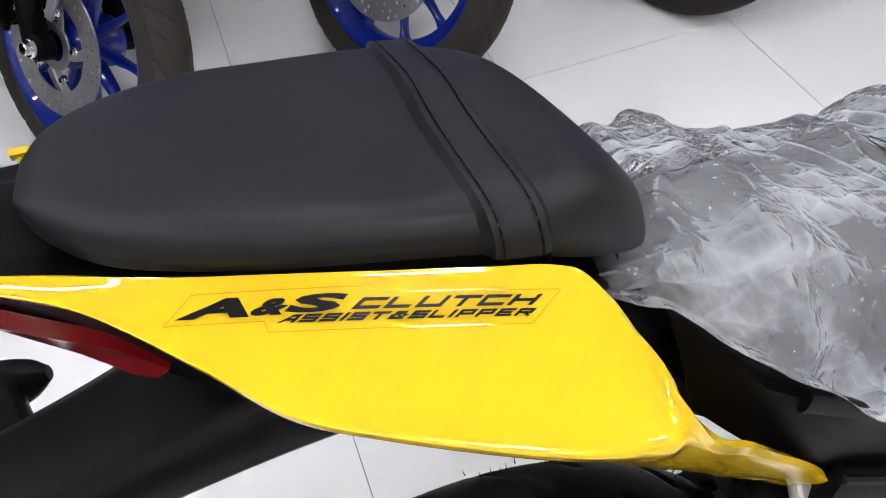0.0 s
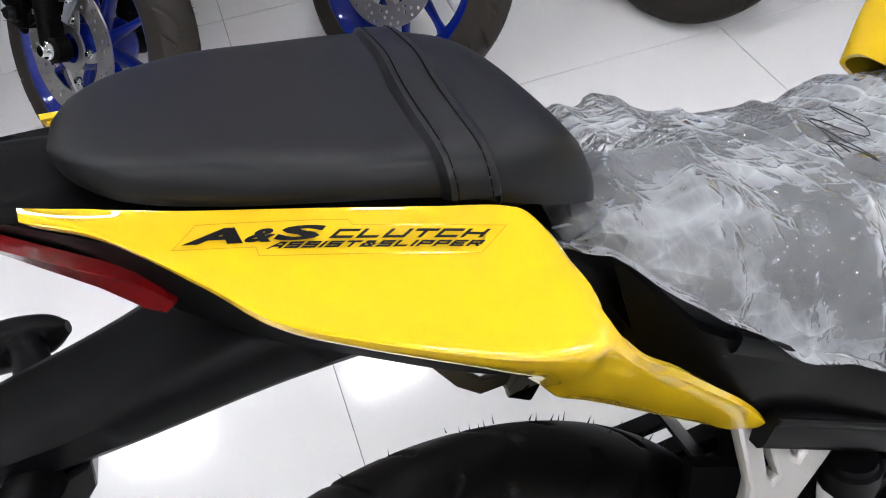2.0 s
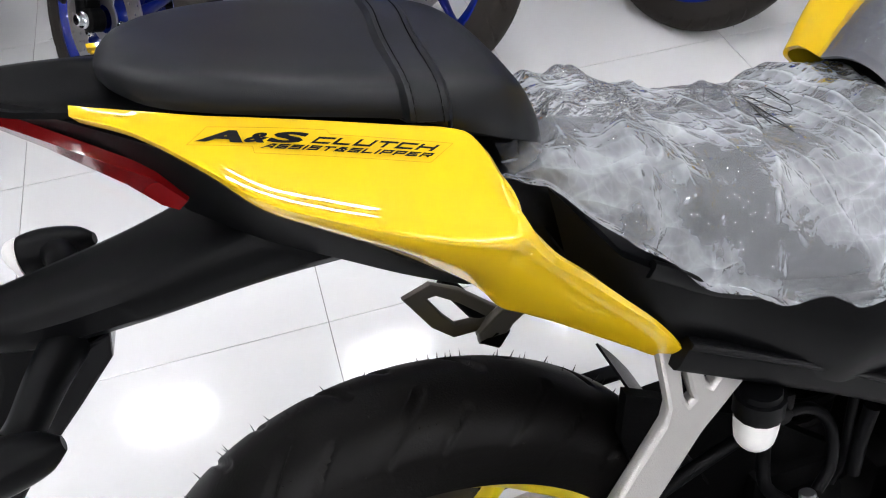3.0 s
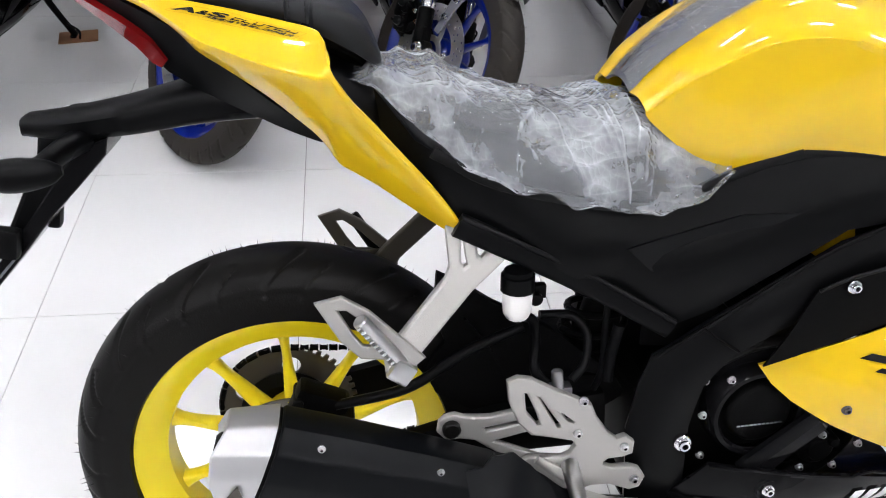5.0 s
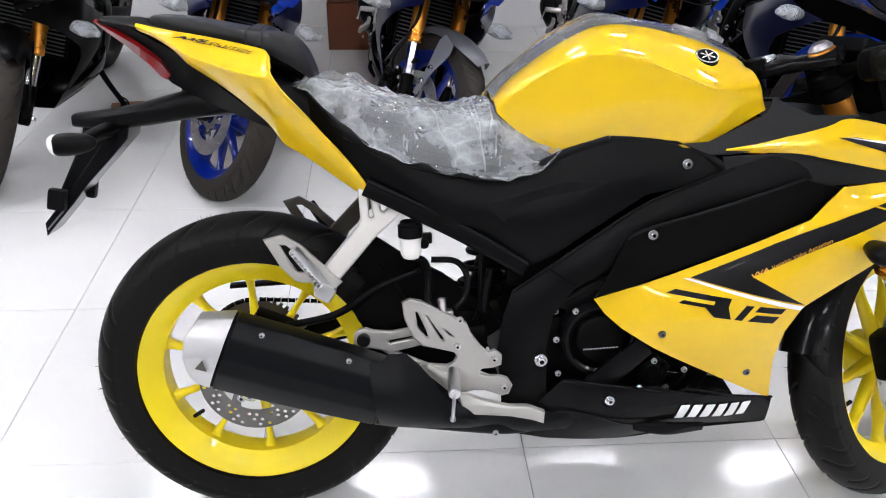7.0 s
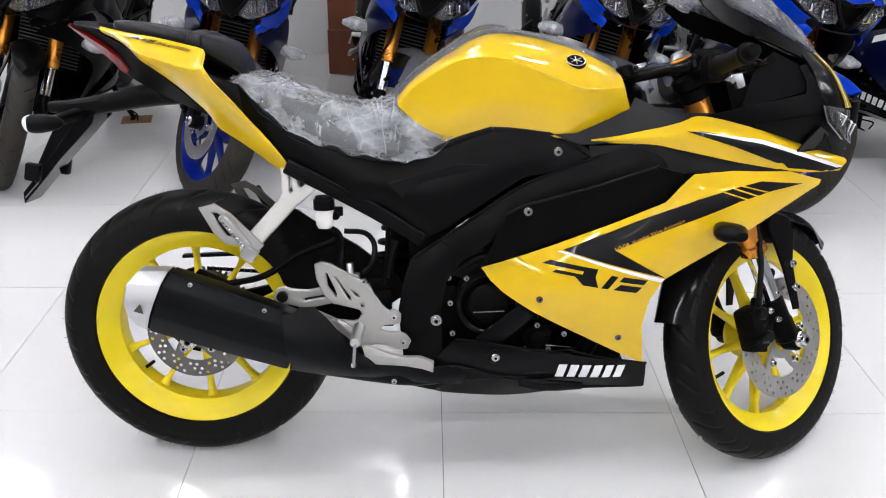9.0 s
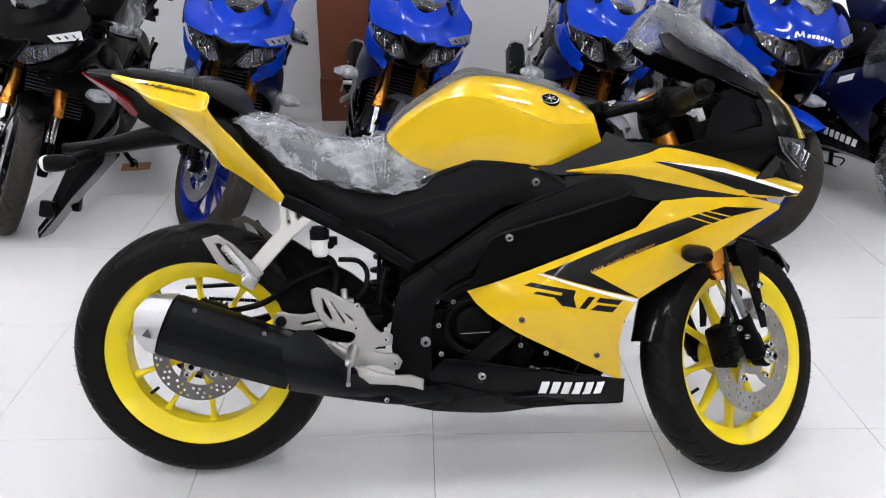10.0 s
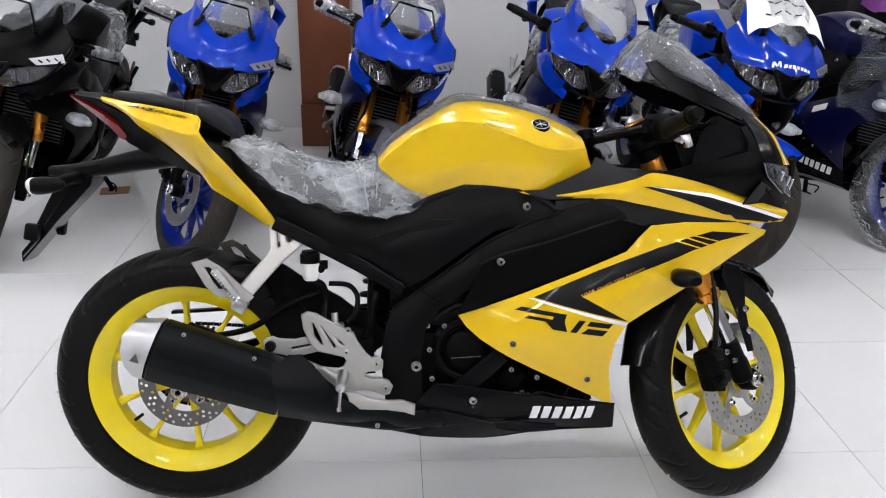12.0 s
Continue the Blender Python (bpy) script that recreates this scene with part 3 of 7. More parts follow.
def print_on(name, bm, ob, origin, u, v, material, label="", lift=0.0012):
    """A flat print, given in its own x and y, laid on a panel from an origin along u and v."""
    tree = tree_of(ob)
    bmesh.ops.triangulate(bm, faces=bm.faces[:])
    bmesh.ops.subdivide_edges(bm, edges=[e for e in bm.edges if e.calc_length() > 0.004], cuts=2)
    o, u, v = Vector(origin), Vector(u), Vector(v)
    out = u.cross(v).normalized()
    for w in bm.verts:
        base = o + u * w.co.x + v * w.co.y
        hit = tree.ray_cast(base + out * 0.08, -out, 0.16)
        w.co = (hit[0] if hit[0] is not None else base) + out * lift
    bmesh.ops.recalc_face_normals(bm, faces=bm.faces[:])
    return part(name, bm, material, ob, label)


def build_bike(name, label, palette, m, steer=32.0, group="", film_on_screen=True, main=False, grips_wrapped=True, wheel_wrapped=False):
    """A faired sports motorcycle; x ahead, y to its left, z up, its rear tyre standing on the origin."""
    bike = thing(name, label, "motorcycle", group, m=m)
    P, S = palette, pose(0.023, -0.016, -0.037) @ steered(steer)
    paint, tyre_rubber = P["paint"], P["tyre"]
    # wheels and running gear
    wheel("rear_wheel", bike, REAR_AXLE, 0.055, 0.072, 0.314, P["rim"], P, Matrix(), 0.110, -1, RUBBER, 15, 20)
    wheel("front_wheel", bike, FRONT_AXLE, 0.042, 0.052, 0.296, P["rim"], P, S, 0.141, -1, tyre_rubber, 16, 8)
    mirrored("swingarm", sweep([(0.0, -0.105, 0.318), (0.12, -0.105, 0.335), (0.28, -0.10, 0.365), (0.46, -0.09, 0.375)], [(0.012, 0.02), (0.014, 0.028), (0.016, 0.035), (0.02, 0.045)], power=4), DARK, bike, "black steel swingarm")
    part("swingarm_bridge", block((0.10, 0.19, 0.09), (0.41, 0, 0.40), 0.02), DARK, bike)
    part("rear_caliper", join(block((0.075, 0.04, 0.06), (0.055, -0.085, 0.42), 0.008, (0, 25, 0)), block((0.04, 0.05, 0.035), (0.085, -0.09, 0.40), 0.006), rod((0.03, -0.11, 0.44), (0.03, -0.06, 0.44), 0.008)), DARK, bike, "black rear brake caliper")
    teeth = []
    for k in range(48):
        a = 2 * math.pi * k / 48
        for da, rr in ((-0.035, 0.101), (-0.02, 0.109), (0.02, 0.109), (0.035, 0.101)):
            teeth.append((rr * math.cos(a + da), rr * math.sin(a + da)))
    part("sprocket", shift(plate(teeth, [circle(0, 0, 0.045, 32)] + [circle(0.075 * math.cos(a), 0.075 * math.sin(a), 0.016, 14) for a in (0.2 + 1.257 * k for k in range(5))], 0.006, 0.001), 0, 0.083, 0.314), DULL, bike, "toothed dark steel rear sprocket")
    part("sprocket_carrier", shift(lathe([(0.03, 0.07), (0.07, 0.072), (0.075, 0.06), (0.06, 0.045), (0.03, 0.045)], 40), 0, 0, 0.314), DARK, bike)
    links = []
    for sgn in (1, -1):
        a, b = Vector((0.01, 0.083, 0.314 + sgn * 0.106)), Vector((0.52, 0.083, 0.345 + sgn * 0.035))
        for k in range(34):
            p, q = a.lerp(b, k / 34), a.lerp(b, (k + 0.86) / 34)
            links.append(sweep([p, p.lerp(q, 0.5), q], [(0.007 - 0.003 * (k % 2), 0.0055), (0.007 - 0.003 * (k % 2), 0.004), (0.007 - 0.003 * (k % 2), 0.0055)], n=6, m=4))
    for k in range(16):
        a = math.pi / 2 + math.pi * (k + 0.5) / 16
        p = Vector((0.106 * math.cos(a), 0.083, 0.314 + 0.106 * math.sin(a)))
        d = Vector((-math.sin(a), 0, math.cos(a))) * 0.009
        links.append(sweep([p - d, p, p + d], [(0.007 - 0.003 * (k % 2), 0.0055)] * 3, n=6, m=4))
    tagged(part("chain", join(*links), DARK, bike, "dark oiled drive chain"), kind="stuff")
    part("chain_guard", sweep([(-0.05, 0.10, 0.447), (0.1, 0.10, 0.452), (0.3, 0.095, 0.46)], [(0.012, 0.004)] * 3, power=5), MATTE, bike)
    part("hugger", loft([[(0.345 * math.cos(a), y, 0.314 + 0.345 * math.sin(a)) for a in np.linspace(0.30, 0.70, 6)] for y in (-0.075, -0.04, 0.04, 0.075)], 16, 10, 0.003), MATTE, bike, "black inner rear mudguard")
    part("inner_mudguard", skin([(0.225, 0.606, -0.07), (0.258, 0.588, -0.07), (0.302, 0.556, -0.07), (0.351, 0.528, -0.07), (0.382, 0.512, -0.075), (0.43, 0.474, -0.08), (0.471, 0.445, -0.09), (0.496, 0.405, -0.09), (0.42, 0.355, -0.09), (0.30, 0.375, -0.085), (0.22, 0.425, -0.08), (0.205, 0.46, -0.075), (0.235, 0.50, -0.07), (0.22, 0.55, -0.07)], step=0.03, t=0.012, smooth=False), DARK, bike, "black inner mudguard")
    part("brake_line_cover", sweep([(0.08, -0.10, 0.43), (0.18, -0.10, 0.45), (0.26, -0.10, 0.50), (0.34, -0.095, 0.53)], [0.007, 0.0075, 0.0075, 0.007], 10), MATTE, bike)
    coil = [(0.455 + 0.045 * math.cos(t) + 0.06 * t / 44, 0.045 * math.sin(t), 0.42 + 0.0052 * t) for t in np.linspace(0, 44, 150)]
    part("shock_spring", sweep(coil, [0.006] * 150, 8, 220), MATTE, bike, "coiled shock absorber spring")
    part("shock_body", rod((0.445, 0, 0.38), (0.525, 0, 0.68), 0.026), DARK, bike)
    # engine
    part("crankcase", block((0.30, 0.24, 0.17), (0.64, 0, 0.35), 0.03), DARK, bike, "black cast crankcase")
    part("cylinder", block((0.16, 0.20, 0.22), (0.74, 0, 0.48), 0.03, (0, 35, 0)), DARK, bike)
    part("sump", block((0.2, 0.22, 0.09), (0.62, 0, 0.25), 0.03), DARK, bike)
    mirrored("crankcase_cover", shift(lathe([(0.0005, -0.028), (0.040, -0.028), (0.046, -0.024), (0.05, -0.012), (0.064, -0.008), (0.066, 0.02), (0.0005, 0.02)], 48), 0.671, -0.128, 0.396), DARK, bike, "round black crankcase cover")
    part("pump_cover", shift(join(lathe([(0.0005, -0.020), (0.016, -0.020), (0.018, -0.017), (0.022, -0.017), (0.028, -0.012), (0.030, 0.02), (0.0005, 0.02)], 30), shift(lathe([(0.0005, -0.024), (0.007, -0.024), (0.009, -0.020), (0.009, 0), (0.0005, 0)], 18), 0.020, 0, 0.014)), 0.780, -0.128, 0.316), DARK, bike, "round water pump cover")
    part("engine_stay", sweep([(0.655, -0.168, 0.305), (0.70, -0.168, 0.345), (0.752, -0.168, 0.388)], [(0.006, 0.024), (0.006, 0.022), (0.006, 0.020)], 8, 10, 6), GLOSS, bike, "gloss black engine stay")
    part("case_rim", shift(lathe([(0.058, -0.030), (0.062, -0.034), (0.068, -0.034), (0.074, -0.026), (0.076, 0.0)], 48), 0.671, -0.122, 0.396), GLOSS, bike)
    part("case_print", join(*[block((0.0045, 0.001, 0.002), (0.640 + 0.0062 * k, -0.1575, 0.380 + 0.0002 * k), 0) for k in range(11)]), STEEL, bike, "worn row of cast marks")
    for pts, r in (([(0.60, -0.13, 0.47), (0.66, -0.135, 0.50), (0.72, -0.135, 0.50), (0.78, -0.13, 0.47)], 0.010), ([(0.62, -0.12, 0.52), (0.69, -0.125, 0.545), (0.77, -0.125, 0.56)], 0.007), ([(0.73, -0.13, 0.43), (0.76, -0.135, 0.40), (0.80, -0.13, 0.37)], 0.011)):
        part("engine_hose", sweep(pts, [r] * len(pts), 10, 20), RUBBER, bike)
    for k in range(5):
        part("cylinder_fin", block((0.15, 0.262, 0.005), (0.70 + 0.016 * k, 0, 0.445 + 0.022 * k), 0.001, (0, 35, 0)), DARK, bike)
    for x, z in ((0.585, 0.456), (0.623, 0.454), (0.588, 0.399), (0.593, 0.330), (0.778, 0.346), (0.752, 0.291), (0.804, 0.290), (0.838, 0.325)):
        part("bolt", bolt_mesh(STEEL), STEEL, bike, m=pose(x, -0.150, z) @ Matrix.Diagonal((0.62, 0.62, 0.62, 1)))
    part("radiator", block((0.03, 0.26, 0.24), (0.99, 0, 0.50), 0.005, (0, -12, 0)), DARK, bike, "black radiator")
    for k in range(14):
        part("radiator_fin", block((0.034, 0.25, 0.003), (0.995 - 0.0031 * (k - 7), 0, 0.40 + 0.0145 * k), 0), GREY, bike)
    mirrored("inner_cover", skin([(0.58, 0.46, -0.13), (0.66, 0.54, -0.14), (0.80, 0.61, -0.15), (0.95, 0.66, -0.155), (1.10, 0.69, -0.16), (1.10, 0.655, -0.165), (1.02, 0.59, -0.165), (0.90, 0.545, -0.15), (0.76, 0.49, -0.14), (0.64, 0.44, -0.13)], step=0.03, smooth=False), GLOSS, bike, "dark inner fairing cover")
    # frame and side covers
    spar = skin([(0.486, 0.262, -0.148), (0.476, 0.386, -0.15), (0.489, 0.455, -0.148), (0.505, 0.500, -0.145), (0.564, 0.541, -0.15), (0.636, 0.592, -0.155), (0.738, 0.660, -0.164), (0.893, 0.720, -0.168), (1.0, 0.75, -0.165), (1.09, 0.735, -0.165),
                 (1.0, 0.670, -0.176), (0.841, 0.620, -0.172), (0.763, 0.582, -0.172), (0.673, 0.538, -0.166), (0.615, 0.500, -0.160), (0.580, 0.450, -0.155), (0.568, 0.383, -0.152), (0.572, 0.262, -0.15)],
                [(0.522, 0.38, -0.163), (0.545, 0.47, -0.164), (0.65, 0.565, -0.172), (0.78, 0.635, -0.178), (0.92, 0.685, -0.182)], 0.022, 0.012, False)
    frame_cover = mirrored("frame_cover", spar, MATTE, bike, "matte black frame spar cover", angle=50)
    cover = skin([(0.150, 0.862, -0.092), (0.195, 0.803, -0.116), (0.282, 0.752, -0.125), (0.382, 0.724, -0.125), (0.497, 0.705, -0.122), (0.594, 0.743, -0.12), (0.677, 0.772, -0.132), (0.812, 0.762, -0.146), (0.878, 0.719, -0.160),
                  (0.830, 0.688, -0.163), (0.739, 0.675, -0.163), (0.636, 0.604, -0.153), (0.584, 0.566, -0.146), (0.534, 0.540, -0.136), (0.432, 0.600, -0.127), (0.326, 0.655, -0.122), (0.240, 0.702, -0.112), (0.16, 0.79, -0.10)],
                 [(0.24, 0.745, -0.128), (0.33, 0.69, -0.134), (0.45, 0.655, -0.146), (0.55, 0.675, -0.150), (0.68, 0.72, -0.158), (0.78, 0.73, -0.160), (0.50, 0.60, -0.146), (0.40, 0.61, -0.137)], 0.022, 0.01, False)
    side_cover = mirrored("side_cover", cover, MATTE, bike, "matte black side cover under the seat", angle=50)
    part("side_inset", skin([(0.457, 0.660, -0.1485), (0.60, 0.700, -0.1545), (0.728, 0.702, -0.1625), (0.70, 0.685, -0.1625), (0.623, 0.625, -0.155), (0.584, 0.595, -0.151), (0.49, 0.628, -0.1485)], step=0.02, t=0.004, smooth=False), SATIN, bike, "satin panel let into the side cover")
    for pts, r in (([(0.215, -0.122, 0.790), (0.285, -0.127, 0.751), (0.382, -0.127, 0.723), (0.450, -0.126, 0.710), (0.497, -0.124, 0.706)], 0.0075), ([(0.497, -0.124, 0.706), (0.545, -0.124, 0.722), (0.594, -0.123, 0.743), (0.640, -0.128, 0.760), (0.677, -0.135, 0.771)], 0.0075), ([(0.677, -0.135, 0.771), (0.745, -0.142, 0.768), (0.812, -0.148, 0.761), (0.845, -0.155, 0.742), (0.876, -0.162, 0.720)], 0.006)):
        part("cover_lip", sweep(pts, [(r * 0.7, r)] * len(pts), 10, 26, 2.6), SATIN, bike)
    part("rail_edge", sweep([(0.250, -0.128, 0.706), (0.335, -0.135, 0.664), (0.435, -0.140, 0.610), (0.533, -0.146, 0.549)], [(0.003, 0.0035)] * 4, 8, 20), SATIN, bike)
    part("spar_edge", sweep([(0.507, -0.150, 0.500), (0.566, -0.156, 0.540), (0.638, -0.161, 0.591), (0.740, -0.168, 0.659), (0.893, -0.172, 0.718)], [(0.002, 0.003)] * 5, 8, 30), MATTE, bike)
    part("spar_joint", sweep([(0.565, -0.164, 0.546), (0.590, -0.168, 0.528), (0.618, -0.165, 0.508)], [(0.0015, 0.002)] * 3, 6, 8), DARK, bike)
    part("lower_rail", sweep([(0.245, -0.117, 0.695), (0.33, -0.123, 0.652), (0.43, -0.128, 0.598), (0.53, -0.135, 0.538)], [(0.012, 0.016)] * 4, power=4), MATTE, bike)
    for x, y, z, s in ((0.809, -0.165, 0.727, 1.0), (0.747, -0.188 if main else -0.177, 0.607, 1.0), (0.557, -0.163, 0.365, 1.35)):
        part("bolt", bolt_mesh(), CHROME, bike, "shiny steel bolt", pose(x, y, z) @ Matrix.Diagonal((s, s, s, 1)))
    # tank
    tank_rows = [
        [(0.478, -0.048, 0.835), (0.52, -0.052, 0.878), (0.60, -0.058, 0.932), (0.67, -0.062, 0.961), (0.75, -0.066, 0.957), (0.85, -0.072, 0.931), (0.92, -0.066, 0.902), (0.950, -0.05, 0.884)],
        [(0.480, -0.100, 0.826), (0.523, -0.122, 0.867), (0.595, -0.146, 0.909), (0.655, -0.158, 0.921), (0.715, -0.166, 0.913), (0.785, -0.170, 0.886), (0.858, -0.163, 0.860), (0.953, -0.110, 0.857)],
        [(0.486, -0.106, 0.812), (0.532, -0.128, 0.850), (0.602, -0.151, 0.892), (0.660, -0.163, 0.903), (0.718, -0.169, 0.896), (0.787, -0.172, 0.871), (0.859, -0.164, 0.847), (0.956, -0.111, 0.847)],
        [(0.530, -0.113, 0.775), (0.575, -0.132, 0.785), (0.635, -0.149, 0.812), (0.690, -0.157, 0.822), (0.742, -0.160, 0.818), (0.795, -0.162, 0.806), (0.852, -0.158, 0.802), (0.961, -0.112, 0.828)],
        [(0.585, -0.110, 0.738), (0.605, -0.118, 0.742), (0.643, -0.128, 0.757), (0.680, -0.134, 0.768), (0.735, -0.142, 0.766), (0.785, -0.147, 0.759), (0.838, -0.148, 0.756), (0.967, -0.112, 0.811)],
    ]
    near = lambda p, q, f, out: [tuple(Vector(u).lerp(Vector(w), f) + Vector((0, -0.6, 0.8)) * out) for u, w in zip(p, q)]
    crisp = [tank_rows[0], near(tank_rows[0], tank_rows[1], 0.5, 0.006), *tank_rows[1:]]
    tank = mirrored("tank_panel", even_loft(crisp, 56, 46, 0.005), paint, bike, P["tank_label"])
    strip = [[(x, y * f, z + (1 - f * f) * 0.012) for x, y, z in tank_rows[0]] for f in (1, 0.5, 0, -0.5, -1)]
    part("tank_spine", loft(strip, 40, 14, 0.004), GREY, bike, "grey plastic tank spine")
    part("tank_core", sweep([(0.52, 0, 0.80), (0.65, 0, 0.83), (0.8, 0, 0.83), (0.94, 0, 0.82)], [(0.09, 0.04), (0.11, 0.08), (0.115, 0.08), (0.09, 0.04)], 16, power=3), DARK, bike)
    em = part("emblem", shift(lathe([(0.0005, -0.006), (0.018, -0.006), (0.022, -0.004), (0.023, 0.002), (0.0005, 0.002)], 32), 0, 0, 0), GLOSS, bike, "round silver and black tank emblem", pose(0.846, -0.1215, 0.9045, -50, 0, 6) @ Matrix.Diagonal((1.0, 1, 0.85, 1)))
    for k in range(3):
        part("emblem_bar", block((0.027, 0.002, 0.0018), (0, -0.0062, 0), 0.0004, (0, 90 + 60 * k, 0)), DISC, em)
    part("emblem_ring", lathe([(0.0185, -0.0060), (0.0190, -0.0068), (0.0200, -0.0068), (0.0206, -0.0056)], 32), DISC, em)
    if main:
        wrap = [[(x, y * f, z + (1 - f * f) * 0.012 + 0.006 + 0.004 * math.sin(31 * x + 9 * f)) for x, y, z in tank_rows[0]] for f in (1.15, 0.6, 0, -0.6, -1.15)]
        part("tank_film", loft(wrap, 60, 20, 0), TANK_FILM, bike, "clear film over the tank spine")
        part("filler_cap", shift(lathe([(0.0005, -0.012), (0.026, -0.012), (0.032, -0.008), (0.034, 0.006), (0.0005, 0.006)], 36), 0, 0, 0, 90), STEEL, bike, "round steel fuel cap", pose(0.86, 0, 0.944, 0, 18, 0))
    # seats
    stations = [-0.119, -0.108, -0.085, -0.043, 0.0, 0.057, 0.098, 0.126, 0.146, 0.159, 0.166]
    crest = [0.988, 0.9925, 0.9925, 0.988, 0.979, 0.968, 0.960, 0.950, 0.931, 0.903, 0.880]
    brim = [0.979, 0.975, 0.969, 0.962, 0.954, 0.941, 0.921, 0.904, 0.889, 0.877, 0.869]
    girth = [0.022, 0.044, 0.068, 0.087, 0.097, 0.105, 0.102, 0.090, 0.073, 0.056, 0.042]

    def seat_line(f, down):
        """A line along the pillion seat: f of its half width, down of its height below the crest."""
        return [(x, f * g, c - down * (c - b)) for x, c, b, g in zip(stations, crest, brim, girth)]
    half = [(0.97, 1.0), (1.0, 0.72), (0.985, 0.42), (0.94, 0.20), (0.82, 0.08), (0.5, 0.02)]
    rows = [seat_line(*q) for q in half] + [seat_line(0, 0)] + [seat_line(-f, d) for f, d in half[::-1]]
    pillion = part("pillion_seat", loft(rows, 60, 70, 0.004), VINYL, bike, "black vinyl pillion seat", angle=60)
    base = part("seat_base", sweep([(-0.13, 0, 0.955), (0.0, 0, 0.935), (0.1, 0, 0.915), (0.145, 0, 0.885)], [(0.04, 0.012), (0.075, 0.018), (0.078, 0.02), (0.05, 0.015)], 16, power=3), DARK, bike)
    tree = tree_of(pillion)

    def over_seat(x0, x1, n, lift, depth=0.0, reach=118):
        out = []
        for k in range(n):
            a = math.radians(reach) * (-1 + 2 * k / (n - 1))
            row = []
            for j in range(9):
                x = x0 + 0.004 * math.sin(a) + (x1 - x0) * j / 8
                way = Vector((0, math.sin(a), math.cos(a)))
                hub = Vector((x, 0, 0.944 - 0.2 * (x - 0.02)))
                h = tree.ray_cast(hub + way * 0.2, -way)
                edge = abs(j - 4) / 4
                spot = h[0] if h[0] is not None else hub + way * 0.088
                row.append(spot + way * (lift * (1 - edge ** 9) - depth * edge ** 9))
            out.append(row)
        return out
    part("seat_strap", thicken(grid_bm(over_seat(0.0585, 0.0905, 61, 0.0075, 0.001)), 0.002), VINYL, pillion, "black stitched grab strap")
    for x0 in (0.0655, 0.0825):
        st = []
        pts = [q[4] for q in over_seat(x0 - 0.0005, x0 + 0.0005, 64, 0.0080, reach=100)]
        for a, b in zip(pts[:-1], pts[1:]):
            st.append(sweep([a.lerp(b, 0.12), a.lerp(b, 0.5) + Vector((0, 0, 0.0004)), a.lerp(b, 0.88)], [0.0004] * 3, 5, 4))
        tagged(part("stitching", join(*st), DARK, pillion, "black thread stitching"), kind="stuff")
    top = [(0.14, 0.858), (0.20, 0.838), (0.30, 0.805), (0.40, 0.797), (0.48, 0.80), (0.55, 0.775), (0.585, 0.755)]
    seat = [[(x, f * 0.118 * min(1, 0.55 + 3.5 * (x - 0.12)) * (1 if x < 0.45 else 1 - 0.8 * (x - 0.45)), z - d) for x, z in top] for f, d in ((1.0, 0.075), (1.02, 0.04), (0.85, 0.008), (0.4, 0.0), (0, -0.002), (-0.4, 0.0), (-0.85, 0.008), (-1.02, 0.04), (-1.0, 0.075))]
    part("rider_seat", loft(seat, 30, 30, 0.004), VINYL, bike, "black vinyl rider seat", angle=60)
    part("tail_riser", skin([(0.150, 0.880, -0.04), (0.178, 0.845, -0.06), (0.215, 0.785, -0.096), (0.17, 0.785, -0.098), (0.135, 0.85, -0.075)], step=0.02, smooth=False), MATTE, bike)
    def ridge(x, y, seed):
        return 1 - 2.2 * abs(noise.noise(Vector((x, y, seed))))

    def sag(x, f):
        z = np.interp(x, [0.118, 0.15, 0.20, 0.243, 0.262, 0.32, 0.40, 0.47, 0.512, 0.56, 0.592], [0.868, 0.878, 0.866, 0.858, 0.848, 0.828, 0.814, 0.815, 0.808, 0.790, 0.764])
        low = np.interp(x, [0.118, 0.15, 0.20, 0.28, 0.395, 0.497, 0.56, 0.592], [0.864, 0.857, 0.812, 0.750, 0.716, 0.698, 0.715, 0.745])
        wide = np.interp(x, [0.118, 0.15, 0.20, 0.26, 0.40, 0.52, 0.592], [0.055, 0.078, 0.108, 0.128, 0.138, 0.132, 0.118])
        k = abs(f)
        zz = z + (low - z) * min(1, (k / 0.86)) ** 3.0
        yy = math.copysign(wide * (1 - (1 - min(1, k * 1.12)) ** 1.6), f)
        bend = 0.5 * noise.noise(Vector((x * 7, f * 2.2, 5.0)))
        n1 = ridge(x * 13 + bend + 0.8 * f, f * 1.3 - x * 4 + bend, 2.0)
        n2 = ridge(x * 30 - 2.4 * f + bend * 2, f * 3.4 + x * 14, 7.0)
        n3 = ridge(x * 75 + 7 * f, f * 11 - x * 30 + bend * 4, 1.0)
        lift = 0.0045 * n1 + 0.0011 * n2 + 0.0002 * n3
        for size, tall, seed in ((16, 0.0016, 1.0), (40, 0.0004, 5.0)):
            near = noise.voronoi(Vector((x * size + 0.6 * n1, f * size * 0.10 + 0.5 * n2, seed)))[0]
            lift += tall * (0.5 - min(0.5, near[1] - near[0])) * 2
